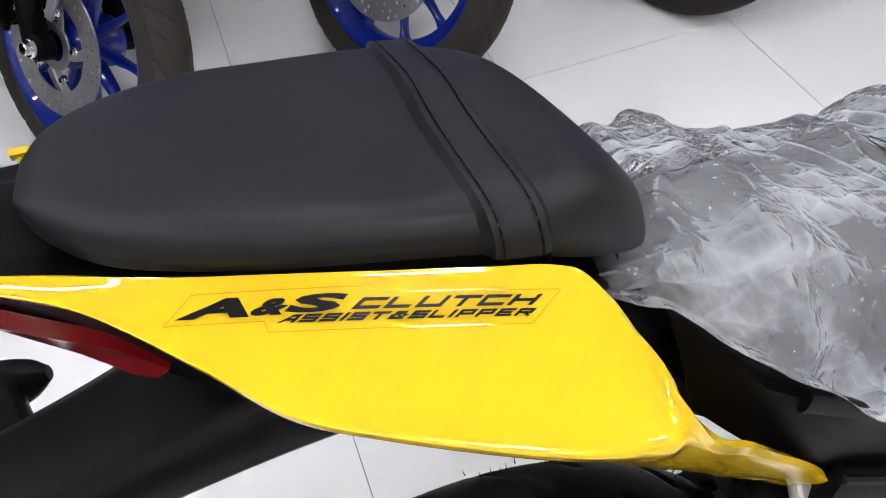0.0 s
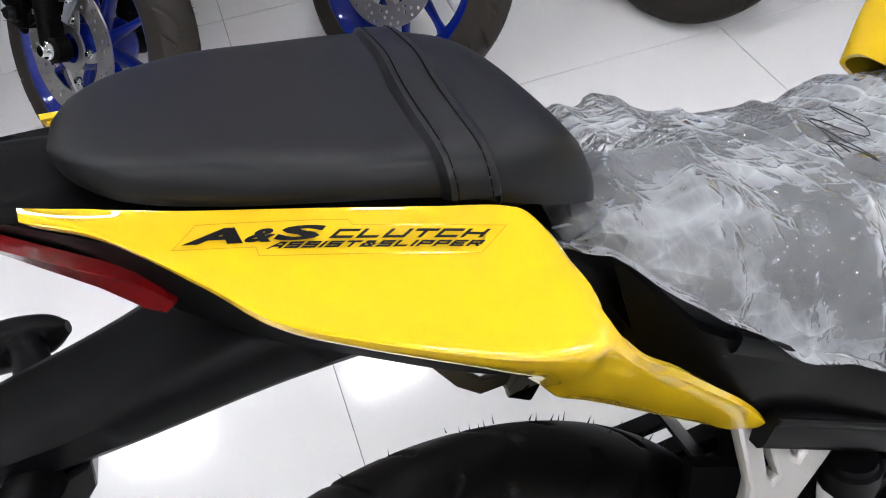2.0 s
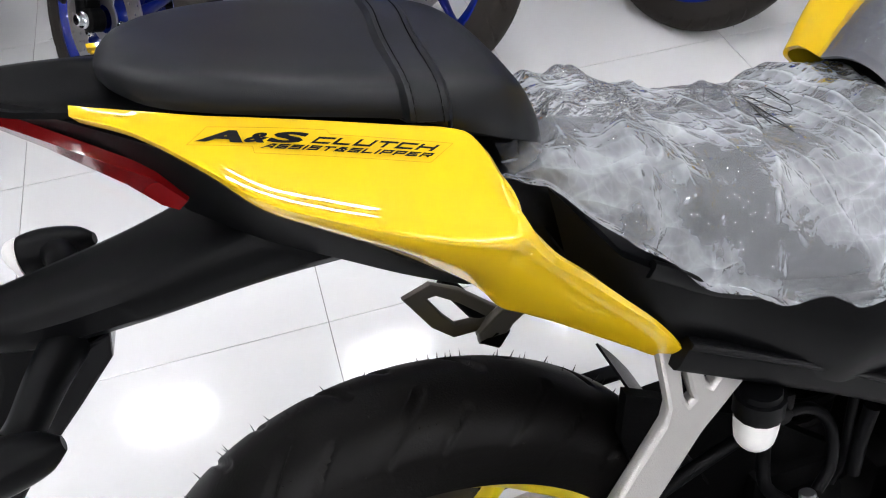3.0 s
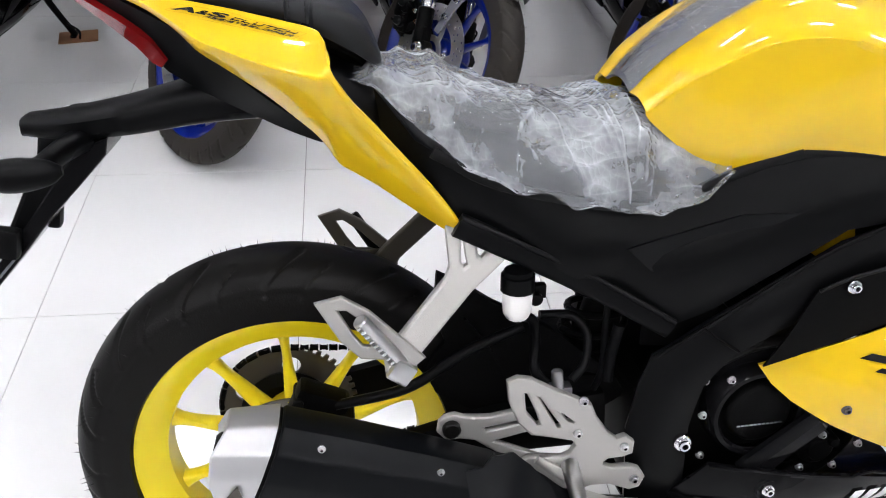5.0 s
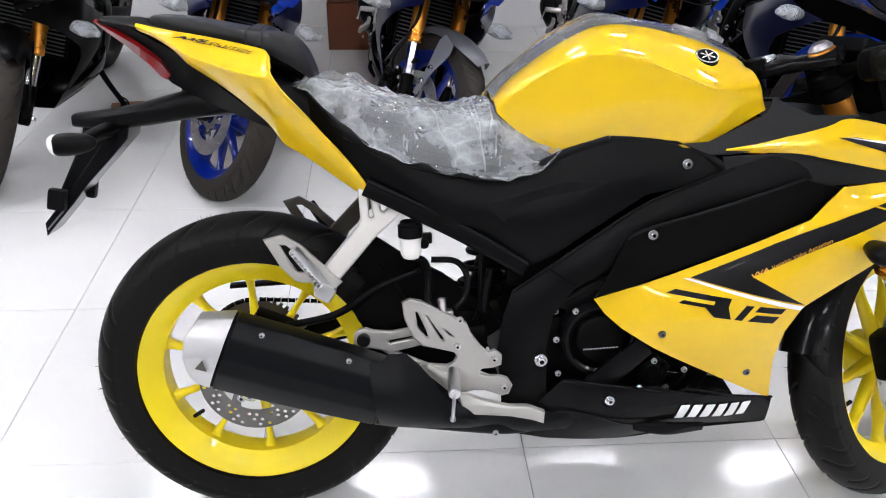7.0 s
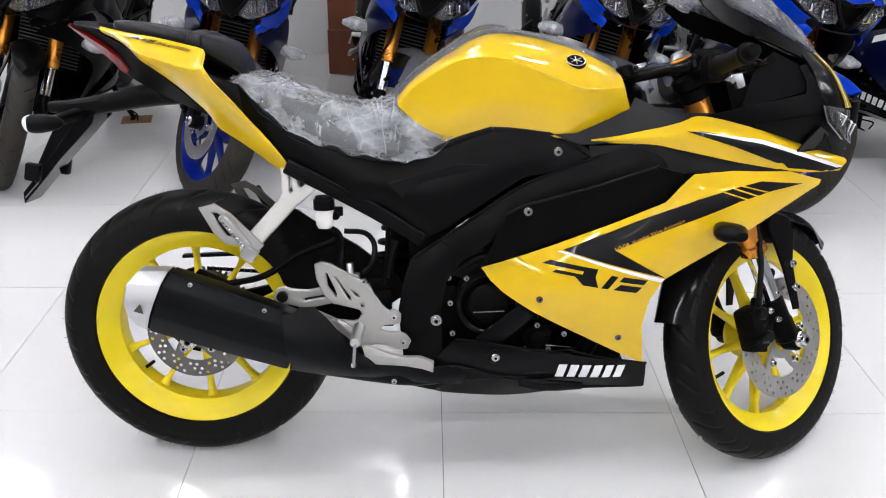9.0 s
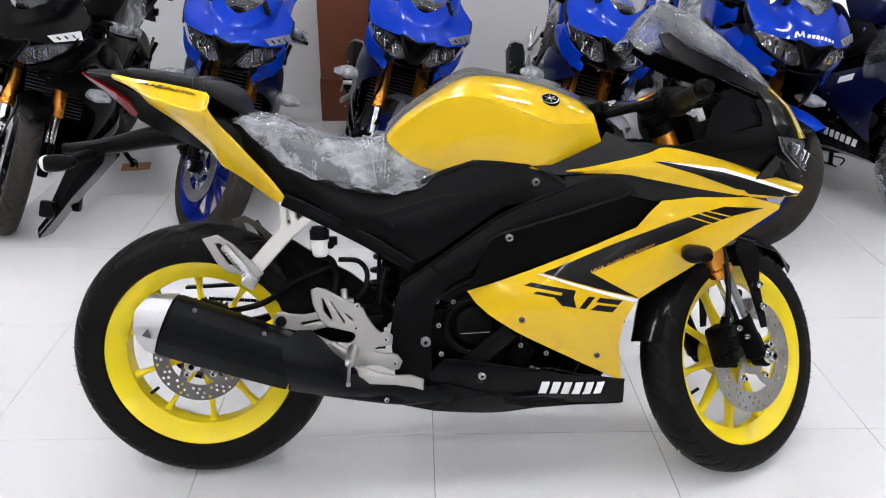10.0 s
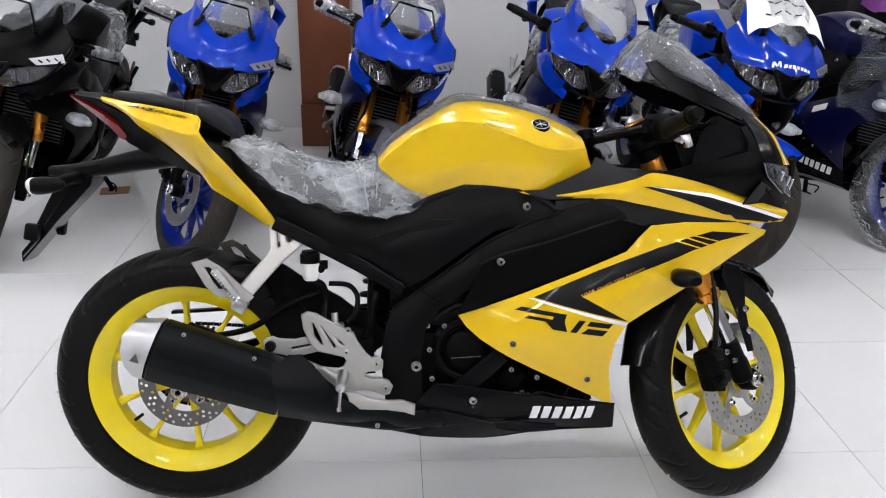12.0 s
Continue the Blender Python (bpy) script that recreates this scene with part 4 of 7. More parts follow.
        for x0, tall, thin, slant in ((0.186, 0.016, 0.010, 0.030), (0.228, 0.022, 0.014, 0.016), (0.30, 0.008, 0.006, -0.05), (0.36, 0.008, 0.005, 0.06), (0.462, 0.019, 0.012, -0.022), (0.497, 0.010, 0.006, 0.030), (0.405, 0.006, 0.0035, -0.055), (0.424, 0.006, 0.003, -0.035), (0.441, 0.007, 0.003, -0.015), (0.479, 0.006, 0.003, 0.020), (0.520, 0.005, 0.0035, 0.050), (0.27, 0.005, 0.004, 0.07), (0.335, 0.005, 0.003, -0.08)):
            d = (x - x0 - slant * f - 0.010 * noise.noise(Vector((f * 4, x0 * 9, 0)))) / thin
            lift += 0.7 * tall * (0.75 + 0.4 * noise.noise(Vector((f * 6, x0 * 20, 1.0)))) / (1 + d * d) * max(0, 1 - k ** 3)
        p = Vector((x, yy, zz + lift * (1.2 - 0.5 * k) + 0.002))
        p.y += math.copysign(1, f) * lift * k * 1.3
        if k > 0.86:
            p.y += math.copysign(0.010 * (k - 0.86) / 0.14, f) 
            p.z += 0.010 * noise.noise(Vector((x * 30, 4, f)))
        return p
    fine = (190, 300) if main else (50, 70)
    part("seat_wrap", grid_bm([[sag(x, f) for f in np.linspace(-1, 1, fine[0])] for x in np.linspace(0.118, 0.592, fine[1])]), SEAT_FILM, bike, "crumpled clear plastic wrap over the rider seat", angle=80)
    if main:
        part("pen_scribble", sweep([sag(0.36 + 0.05 * t + 0.012 * math.sin(9 * t), -0.16 + 0.26 * t + 0.10 * math.sin(23 * t)) + Vector((0, 0, 0.0015)) for t in np.linspace(0, 1, 40)], [0.0005] * 40, 5, 90), BLACK_INK, bike, "black pen scribble on the wrap")
    # tail
    part("tail_body", sweep([(-0.19, 0, 0.975), (-0.11, 0, 0.945), (-0.04, 0, 0.905), (0.05, 0, 0.870), (0.13, 0, 0.830), (0.22, 0, 0.755)], [(0.015, 0.008), (0.04, 0.022), (0.055, 0.035), (0.08, 0.04), (0.085, 0.045), (0.085, 0.045)], 18, 40, 3.0), MATTE, bike, "matte black tail fairing", angle=50)
    mirrored("tail_side", skin([(-0.214, 0.984, -0.006), (-0.19, 0.984, -0.026), (-0.15, 0.976, -0.046), (-0.131, 0.966, -0.050), (-0.07, 0.934, -0.067), (0, 0.882, -0.098), (0.06, 0.836, -0.110), (0.12, 0.775, -0.106), (0.12, 0.79, -0.098), (0.085, 0.802, -0.092), (0.052, 0.815, -0.084), (0, 0.836, -0.066), (-0.045, 0.856, -0.052), (-0.09, 0.877, -0.023), (-0.12, 0.911, -0.017), (-0.165, 0.949, -0.007)], step=0.014, smooth=False), MATTE, bike, "matte black tail fairing side", angle=50)
    part("tail_cap", loft([[(-0.207, s * 0.022, 0.986), (-0.17, s * 0.044, 0.978), (-0.12, s * 0.056, 0.970), (-0.08, s * 0.068, 0.960)] if s else [(-0.207, 0, 0.992), (-0.17, 0, 0.992), (-0.12, 0, 0.986), (-0.08, 0, 0.972)] for s in (1, 0.55, 0, -0.55, -1)], 20, 16, 0.004), MATTE, bike, "matte black tail cap")
    mirrored("tail_light", skin([(-0.214, 0.988, -0.008), (-0.17, 0.966, -0.028), (-0.133, 0.943, -0.038), (-0.102, 0.918, -0.037), (-0.086, 0.893, -0.033), (-0.094, 0.884, -0.027), (-0.104, 0.889, -0.024), (-0.121, 0.910, -0.021), (-0.162, 0.946, -0.012), (-0.203, 0.977, -0.005)], step=0.010, t=0.008, smooth=False), RED, bike, "red tail light lens")
    edge_top = [(-0.133, -0.058, 0.979), (-0.10, -0.068, 0.972), (-0.063, -0.081, 0.965), (-0.033, -0.090, 0.960), (0.0, -0.099, 0.954), (0.05, -0.110, 0.943), (0.080, -0.116, 0.936), (0.0925, -0.124, 0.930), (0.0975, -0.150, 0.918), (0.1020, -0.178, 0.903), (0.117, -0.181, 0.873), (0.148, -0.165, 0.836), (0.18, -0.150, 0.795), (0.21, -0.137, 0.757), (0.238, -0.122, 0.716), (0.255, -0.114, 0.686)]
    edge_out = [(-0.134, -0.062, 0.974), (-0.10, -0.079, 0.962), (-0.0633, -0.113, 0.945), (-0.036, -0.139, 0.930), (0.0, -0.158, 0.918), (0.045, -0.177, 0.9045), (0.070, -0.185, 0.898), (0.083, -0.188, 0.896), (0.092, -0.190, 0.894), (0.1005, -0.186, 0.890), (0.118, -0.181, 0.864), (0.148, -0.163, 0.826), (0.18, -0.148, 0.785), (0.21, -0.134, 0.747), (0.238, -0.120, 0.708), (0.256, -0.113, 0.683)]
    edge_low = [(-0.131, -0.057, 0.967), (-0.10, -0.071, 0.954), (-0.064, -0.103, 0.935), (-0.040, -0.119, 0.914), (-0.010, -0.122, 0.893), (0.03, -0.118, 0.862), (0.062, -0.113, 0.832), (0.080, -0.109, 0.814), (0.092, -0.104, 0.797), (0.106, -0.098, 0.773), (0.125, -0.098, 0.760), (0.15, -0.101, 0.744), (0.18, -0.103, 0.722), (0.21, -0.102, 0.698), (0.232, -0.105, 0.683), (0.253, -0.110, 0.679)]
    edge_out = edge_out[:10] + [tuple(Vector(u).lerp(Vector(w), 0.10) + Vector((0, -0.004, 0))) for u, w in zip(edge_top[10:], edge_low[10:])]
    swell = [0, 0.001, 0.002, 0.004, 0.006, 0.008, 0.008, 0.008, 0.008, 0.007, 0.006, 0.006, 0.005, 0.004, 0.003, 0]
    flank = lambda f, k: [Vector(u).lerp(Vector(w), f) + Vector((0, -k * h, 0)) for u, w, h in zip(edge_out, edge_low, swell)]
    deck_up = [0, -0.001, -0.002, -0.003, -0.004, -0.004, -0.004, -0.003, -0.001, 0, 0, 0, 0, 0, 0, 0]
    deck = lambda f: [Vector(u).lerp(Vector(w), f) + Vector((0, -0.6, 0.8)) * h * 4 * f * (1 - f) for u, w, h in zip(edge_top, edge_out, deck_up)]
    shell = [deck(f) for f in (0, 0.05, 0.25, 0.5, 0.75, 0.92)] + [flank(0.03, 0.1), flank(0.12, 0.45), flank(0.3, 0.85), flank(0.55, 1.0), flank(0.8, 0.6), flank(0.95, 0.2), edge_low]
    side = even_loft(shell, 136, 80, 0.004)
    rims = [Vector(p) for e in (edge_top, edge_low) for p in curve_points(e, 60)]
    ease = {}
    for v in side.verts:
        w = min(1, max(0, (v.co.x - 0.062) / 0.045))
        if w and main:
            w *= min(1, max(0, (min((v.co - p).length for p in rims) - 0.004) / 0.012))
            if w:
                ease[v] = w
    for _ in range(40 if main else 0):
        spots = {v: sum((e.other_vert(v).co for e in v.link_edges), Vector()) / len(v.link_edges) for v in ease}
        for v, q in spots.items():
            v.co = v.co.lerp(q, 0.5 * ease[v])
    panel = mirrored("tail_panel", side, paint, bike, P["tail_label"], angle=50)
    part("plate_arm", sweep([(0.06, 0, 0.845), (-0.05, 0, 0.838), (-0.15, 0, 0.820), (-0.22, 0, 0.812), (-0.275, 0, 0.812)], [(0.07, 0.025), (0.058, 0.026), (0.048, 0.021), (0.040, 0.017), (0.026, 0.012)], 14, power=3.5), MATTE, bike, "matte black number plate arm")
    stem = plate([(-0.258, 0.775), (-0.252, 0.800), (-0.205, 0.800), (-0.203, 0.785), (-0.231, 0.743), (-0.298, 0.668), (-0.310, 0.682)], (), 0.056, 0.006)
    holder = part("plate_holder", stem, MATTE, bike, "black number plate holder")
    part("plate_board", plate([(-0.210, 0.786), (-0.176, 0.797), (-0.180, 0.781), (-0.216, 0.744), (-0.258, 0.703), (-0.290, 0.666), (-0.341, 0.612), (-0.341, 0.628), (-0.300, 0.674)], (), 0.082, 0.003), GLOSS, holder, "glossy black plate board")
    for k in range(6):
        part("board_rib", block((0.003, 0.084, 0.012), (-0.336 + 0.006 * k, 0, 0.622 + 0.0062 * k), 0.001, (0, 42, 0)), GREY, holder)
    for y in (-0.052, 0.052):
        part("plate_reflector", join(block((0.032, 0.022, 0.040), (-0.310 if y < 0 else -0.290, y, 0.676), 0.007, (0, 12, 0)), rod((-0.300, y * 0.4, 0.676), (-0.305, y, 0.676), 0.008)), MATTE, holder, "black reflector box")
    for y in (-0.03, 0.03):
        part("bolt", bolt_mesh(STEEL), STEEL, holder, m=pose(-0.286, y, 0.690, 0, 0, 0) @ pose(0, 0, 0, 0, 0, 90) @ Matrix.Diagonal((0.5, 0.5, 0.5, 1)))
    for s in (-1, 1):
        sig = part("tail_signal", join(sweep([(-0.205, s * 0.035, 0.798), (-0.216, s * 0.07, 0.795), (-0.226, s * 0.105, 0.790), (-0.230, s * 0.118, 0.788)], [(0.018, 0.014), (0.015, 0.013), (0.013, 0.012), (0.016, 0.014)], 12, 14, 2.4, ref=(1, 0, 0)), sweep([(-0.200, s * 0.128, 0.789), (-0.214, s * 0.130, 0.788), (-0.240, s * 0.132, 0.787), (-0.262, s * 0.132, 0.786), (-0.271, s * 0.131, 0.786)], [(0.005, 0.005), (0.014, 0.014), (0.019, 0.019), (0.018, 0.0185), (0.012, 0.013)], 16, 22, 2.3)), MATTE, bike, "black rear indicator")
        part("signal_lens", sweep([(-0.264, s * 0.131, 0.786), (-0.272, s * 0.131, 0.786), (-0.278, s * 0.130, 0.785)], [(0.0185, 0.019), (0.016, 0.0165), (0.006, 0.007)], 14), TRANSLUCENT, sig, "clear indicator lens")
    # passenger rests
    for s in (-1, 1):
        br = plate([(0.234, 0.700), (0.262, 0.700), (0.268, 0.650), (0.276, 0.644), (0.300, 0.668), (0.316, 0.658), (0.292, 0.638), (0.260, 0.612), (0.188, 0.536), (0.174, 0.505), (0.152, 0.512), (0.150, 0.532), (0.168, 0.556), (0.232, 0.625), (0.238, 0.640)],
                   [[(0.246, 0.688), (0.255, 0.688), (0.259, 0.652), (0.262, 0.640), (0.252, 0.634), (0.246, 0.642)]], 0.014, 0.004)
        for v in br.verts:
            v.co.y += -0.106 - 0.30 * (0.69 - v.co.z)
        ring = plate([(0.068, 0.612), (0.098, 0.620), (0.130, 0.600), (0.195, 0.535), (0.170, 0.512), (0.150, 0.535), (0.118, 0.538), (0.095, 0.562)],
                     [[(0.088, 0.606), (0.104, 0.606), (0.130, 0.585), (0.166, 0.547), (0.148, 0.548), (0.120, 0.552), (0.106, 0.572)]], 0.009, 0.0025)
        for v in ring.verts:
            v.co.y += -0.150 - 0.1 * (v.co.x - 0.08)
        b2 = join(br, ring)
        if s > 0:
            b2 = flip(b2)
        # Far-side bracket, peg and ribs take dark metals, their shade set by colour.
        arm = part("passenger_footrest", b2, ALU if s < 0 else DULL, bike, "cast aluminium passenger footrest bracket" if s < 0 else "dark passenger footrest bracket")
        peg = join(rod((0.172, s * 0.158, 0.520), (0.118, s * 0.178, 0.602), 0.011, 0.010, 10), block((0.03, 0.024, 0.03), (0.168, s * 0.162, 0.518), 0.004, (0, 35, 0)))
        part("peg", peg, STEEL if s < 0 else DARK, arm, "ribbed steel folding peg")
        ribs = []
        for k in range(9):
            p = Vector((0.160, s * 0.163, 0.538)).lerp(Vector((0.121, s * 0.177, 0.597)), k / 8)
            ribs.append(block((0.006, 0.018, 0.004), p + Vector((-0.008, s * 0.002, -0.005)) * 0.5, 0.0008, (0, -35, 0)))
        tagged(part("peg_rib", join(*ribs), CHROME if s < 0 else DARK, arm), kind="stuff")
    # rear brake reservoir and hoses
    cup = part("brake_reservoir", sweep([(0.322, -0.128, 0.564), (0.322, -0.128, 0.574), (0.322, -0.128, 0.603)], [0.014, 0.0185, 0.0205], 18), TRANSLUCENT, bike, "translucent rear brake fluid cup")
    part("reservoir_cap", shift(lathe([(0.0005, -0.028), (0.018, -0.028), (0.019, -0.022), (0.0225, -0.021), (0.0225, 0.0), (0.0005, 0.0)], 14), 0.322, -0.128, 0.604, -90), MATTE, cup, "black screw cap")
    part("reservoir_stay", join(block((0.03, 0.012, 0.02), (0.346, -0.122, 0.598), 0.003), rod((0.346, -0.136, 0.590), (0.346, -0.115, 0.590), 0.009)), DARK, cup)
    for pts, r in (([(0.324, -0.128, 0.566), (0.347, -0.115, 0.55), (0.355, -0.105, 0.51), (0.352, -0.12, 0.475), (0.372, -0.135, 0.455)], 0.007),
                   ([(0.40, -0.135, 0.465), (0.42, -0.125, 0.485), (0.425, -0.11, 0.52), (0.405, -0.10, 0.545), (0.36, -0.10, 0.55)], 0.006),
                   ([(0.455, -0.10, 0.56), (0.452, -0.105, 0.51), (0.45, -0.11, 0.46), (0.44, -0.11, 0.43)], 0.005),
                   ([(0.47, -0.11, 0.53), (0.46, -0.115, 0.49), (0.455, -0.12, 0.45)], 0.008)):
        part("hose", sweep(pts, [r] * len(pts), 10), MATTE, bike)
    # rider controls on the right
    heel = plate([(0.305, 0.493), (0.316, 0.498), (0.334, 0.494), (0.365, 0.475), (0.398, 0.458), (0.415, 0.448), (0.423, 0.428), (0.441, 0.401), (0.456, 0.388), (0.468, 0.392), (0.479, 0.382), (0.478, 0.367), (0.466, 0.363), (0.446, 0.362), (0.437, 0.356), (0.437, 0.347), (0.452, 0.341), (0.478, 0.340), (0.491, 0.335), (0.499, 0.322), (0.493, 0.308), (0.481, 0.305), (0.451, 0.318), (0.425, 0.319), (0.406, 0.313), (0.386, 0.318), (0.360, 0.339), (0.329, 0.366), (0.337, 0.371), (0.381, 0.366), (0.394, 0.371), (0.402, 0.386), (0.396, 0.397), (0.363, 0.406), (0.338, 0.412), (0.321, 0.431), (0.308, 0.464)],
                 [[(0.322, 0.480), (0.331, 0.478), (0.346, 0.443), (0.352, 0.424), (0.343, 0.422), (0.326, 0.445)], [(0.339, 0.473), (0.348, 0.470), (0.378, 0.424), (0.379, 0.416), (0.370, 0.415)], [(0.368, 0.447), (0.380, 0.442), (0.398, 0.426), (0.395, 0.420), (0.384, 0.424)]], 0.012, 0.003)
    rest = part("heel_guard", shift(heel, 0, -0.170, 0), ALU, bike, "cast aluminium footrest bracket")
    arm = plate([(0.223, 0.438), (0.236, 0.441), (0.248, 0.436), (0.284, 0.433), (0.324, 0.440), (0.340, 0.410), (0.290, 0.399), (0.284, 0.395), (0.318, 0.379), (0.365, 0.356), (0.393, 0.332), (0.390, 0.310), (0.359, 0.328), (0.289, 0.383), (0.264, 0.402), (0.243, 0.407), (0.225, 0.406), (0.215, 0.418), (0.217, 0.432)],
                [[(0.270, 0.420), (0.322, 0.428), (0.329, 0.419), (0.277, 0.409)], circle(0.231, 0.423, 0.012, 16)], 0.010, 0.003)
    part("footrest_arm", shift(arm, 0, -0.158, 0), ALU, rest)
    part("bracket_rib", sweep([(0.345, -0.177, 0.372), (0.372, -0.180, 0.352), (0.395, -0.182, 0.338)], [(0.004, 0.006), (0.005, 0.008), (0.006, 0.010)], 8, 10, 4), ALU, rest)
    part("arm_bush", rod((0.231, -0.172, 0.423), (0.231, -0.14, 0.423), 0.0125), RUBBER, rest)
    part("footpeg", join(rod((0.392, -0.175, 0.357), (0.388, -0.245, 0.345), 0.013, 0.011, 12), rod((0.388, -0.243, 0.345), (0.384, -0.246, 0.300), 0.0035, 0.0035, 8), rod((0.384, -0.246, 0.302), (0.384, -0.246, 0.294), 0.0055, 0.005, 8)), STEEL, rest, "ribbed steel footpeg with feeler pin")
    pedal = plate([(0.404, 0.318), (0.414, 0.318), (0.445, 0.305), (0.490, 0.300), (0.522, 0.304), (0.546, 0.297), (0.545, 0.281), (0.527, 0.285), (0.490, 0.287), (0.425, 0.285), (0.408, 0.302)], (), 0.016, 0.004)
    for v in pedal.verts:
        v.co.y += -0.196 - 0.35 * max(0, v.co.x - 0.44)
    part("brake_pedal", pedal, ALU, rest, "cast brake pedal")
    part("pedal_link", sweep([(0.40, -0.165, 0.29), (0.45, -0.165, 0.272), (0.50, -0.165, 0.262)], [(0.005, 0.012)] * 3, 10, power=4), ALU, rest)
    part("master_cylinder", join(block((0.03, 0.02, 0.035), (0.380, -0.15, 0.452), 0.005), rod((0.376, -0.155, 0.465), (0.374, -0.15, 0.492), 0.008), rod((0.40, -0.16, 0.44), (0.40, -0.14, 0.44), 0.009)), STEEL, rest)
    for x, z in ((0.467, 0.378), (0.486, 0.321), (0.405, 0.458), (0.498, 0.272), (0.400, 0.407)):
        part("bolt", bolt_mesh(STEEL), STEEL, rest, m=pose(x, -0.177, z) @ Matrix.Diagonal((0.7, 0.7, 0.7, 1)))
    # exhaust
    nose, tip = Vector((-0.004, -0.213, 0.437)), Vector((0.262, -0.193, 0.325))
    along = (tip - nose).normalized()
    over = Vector((-along.z, 0, along.x))
    shape = [(-0.42, 1.0), (-0.88, 0.66), (-1.0, 0.10), (-0.94, -0.34), (-0.46, -1.0), (0.5, -1.0), (0.95, -0.4), (1.0, 0.3), (0.5, 1.0)]
    section = []
    for k, c in enumerate(shape):
        before, after = Vector(shape[k - 1]), Vector(shape[(k + 1) % len(shape)])
        section += [Vector(c).lerp(before, 0.12), Vector(c).lerp(before, 0.03).lerp(after, 0.03), Vector(c).lerp(after, 0.12)]

    def ring(at, wide, tall):
        return [at + Vector((0, q.x * wide, 0)) + over * q.y * tall for q in section]

    def tube(rings, ends=True):
        bm = grid_bm(rings, close_v=True)
        if ends:
            bm.verts.ensure_lookup_table()
            n = len(section)
            bm.faces.new(bm.verts[:n]), bm.faces.new(bm.verts[-n:])
        bmesh.ops.recalc_face_normals(bm, faces=bm.faces[:])
        return bm
    exhaust = part("exhaust", tube([ring(nose.lerp(tip, f) + over * 0.008 * f, 0.052 * k, 0.067 * k) for f, k in ((0, 0.97), (0.008, 1), (0.3, 0.995), (0.7, 0.95), (0.985, 0.90), (1.0, 0.87))]), SILENCER, bike, "matte black faceted exhaust silencer", angle=22)
    part("cap_band", tube([ring(nose - along * d, 0.052 * k, 0.067 * k) for d, k in ((-0.006, 0.955), (0.007, 0.955))]), DARK, exhaust, "", angle=22)

    def cap_ring(f, k):
        out = []
        for q in section:
            front = nose - along * 0.005 + Vector((0, q.x * 0.052, 0)) + over * q.y * 0.0675
            x = np.interp(q.y, [-1, -0.75, -0.4, 0, 0.6, 1], [-0.050, -0.060, -0.062, -0.068, -0.062, -0.044])
            z = np.interp(q.y, [-1, -0.4, 0, 0.6, 1], [0.384, 0.412, 0.440, 0.480, 0.502])
            back = Vector((x, -0.214 + q.x * 0.047, z))
            out.append(front.lerp(back, f) * k + (nose - along * 0.045) * (1 - k))
        return out
    cap = part("silencer_cap", tube([cap_ring(0, 1), cap_ring(0.45, 1.0), cap_ring(0.95, 1.0), cap_ring(1.0, 0.96), cap_ring(0.95, 0.78), cap_ring(0.6, 0.70)]), SILVER, exhaust, "satin silver silencer end cap", angle=22)
    part("cap_mark", plate([(-0.046, 0.428), (-0.028, 0.422), (-0.033, 0.442)], (), 0.002, 0.0004), DULL, cap, "small dull triangle mark", pose(0, -0.2655, 0, 0, 0, 0))
    part("outlet", rod((-0.066, -0.214, 0.455), (-0.04, -0.214, 0.447), 0.026), DARK, exhaust)
    part("mid_pipe", sweep([(0.25, -0.185, 0.329), (0.285, -0.18, 0.322), (0.34, -0.165, 0.292), (0.41, -0.152, 0.252), (0.50, -0.14, 0.228), (0.58, -0.12, 0.222)], [(0.044, 0.058), (0.04, 0.058), (0.036, 0.05), (0.03, 0.026), (0.028, 0.018), (0.024, 0.016)], 24, 30, 2.8), SILENCER, exhaust, "", angle=40)
    guard = skin([(0.240, 0.402, -0.225), (0.262, 0.406, -0.226), (0.276, 0.418, -0.222), (0.304, 0.416, -0.214), (0.328, 0.391, -0.210), (0.358, 0.351, -0.207), (0.370, 0.320, -0.206), (0.401, 0.302, -0.201), (0.452, 0.280, -0.190), (0.503, 0.266, -0.180), (0.580, 0.259, -0.165), (0.650, 0.246, -0.152), (0.724, 0.233, -0.140), (0.716, 0.216, -0.138), (0.619, 0.212, -0.148), (0.502, 0.226, -0.165), (0.412, 0.243, -0.180), (0.322, 0.257, -0.196), (0.255, 0.272, -0.206)],
                 [(0.262, 0.372, -0.252), (0.270, 0.336, -0.256), (0.30, 0.372, -0.244), (0.31, 0.33, -0.248), (0.35, 0.305, -0.232), (0.42, 0.272, -0.212), (0.52, 0.248, -0.190), (0.62, 0.235, -0.168)], 0.014, 0.008, False)
    shield = part("exhaust_shield", guard, SILENCER, exhaust, "matte black exhaust heat shield", angle=30)
    for x, z in ((0.466, 0.244),):
        part("bolt", bolt_mesh(STEEL), STEEL, shield, m=pose(x, -0.208, z) @ Matrix.Diagonal((0.6, 0.6, 0.6, 1)))
    part("header_pipe", sweep([(0.56, -0.10, 0.21), (0.70, -0.05, 0.17), (0.88, -0.02, 0.20), (0.96, 0, 0.34), (0.93, 0, 0.46)], [0.02] * 5, 12), DARK, exhaust)
    for x, y, z in ((0.066, -0.256, 0.478), (0.207, -0.243, 0.418)):
        part("bolt", bolt_mesh(STEEL), STEEL, exhaust, m=pose(x, y, z, 0, 0, 0) @ Matrix.Diagonal((0.5, 0.5, 0.5, 1)))
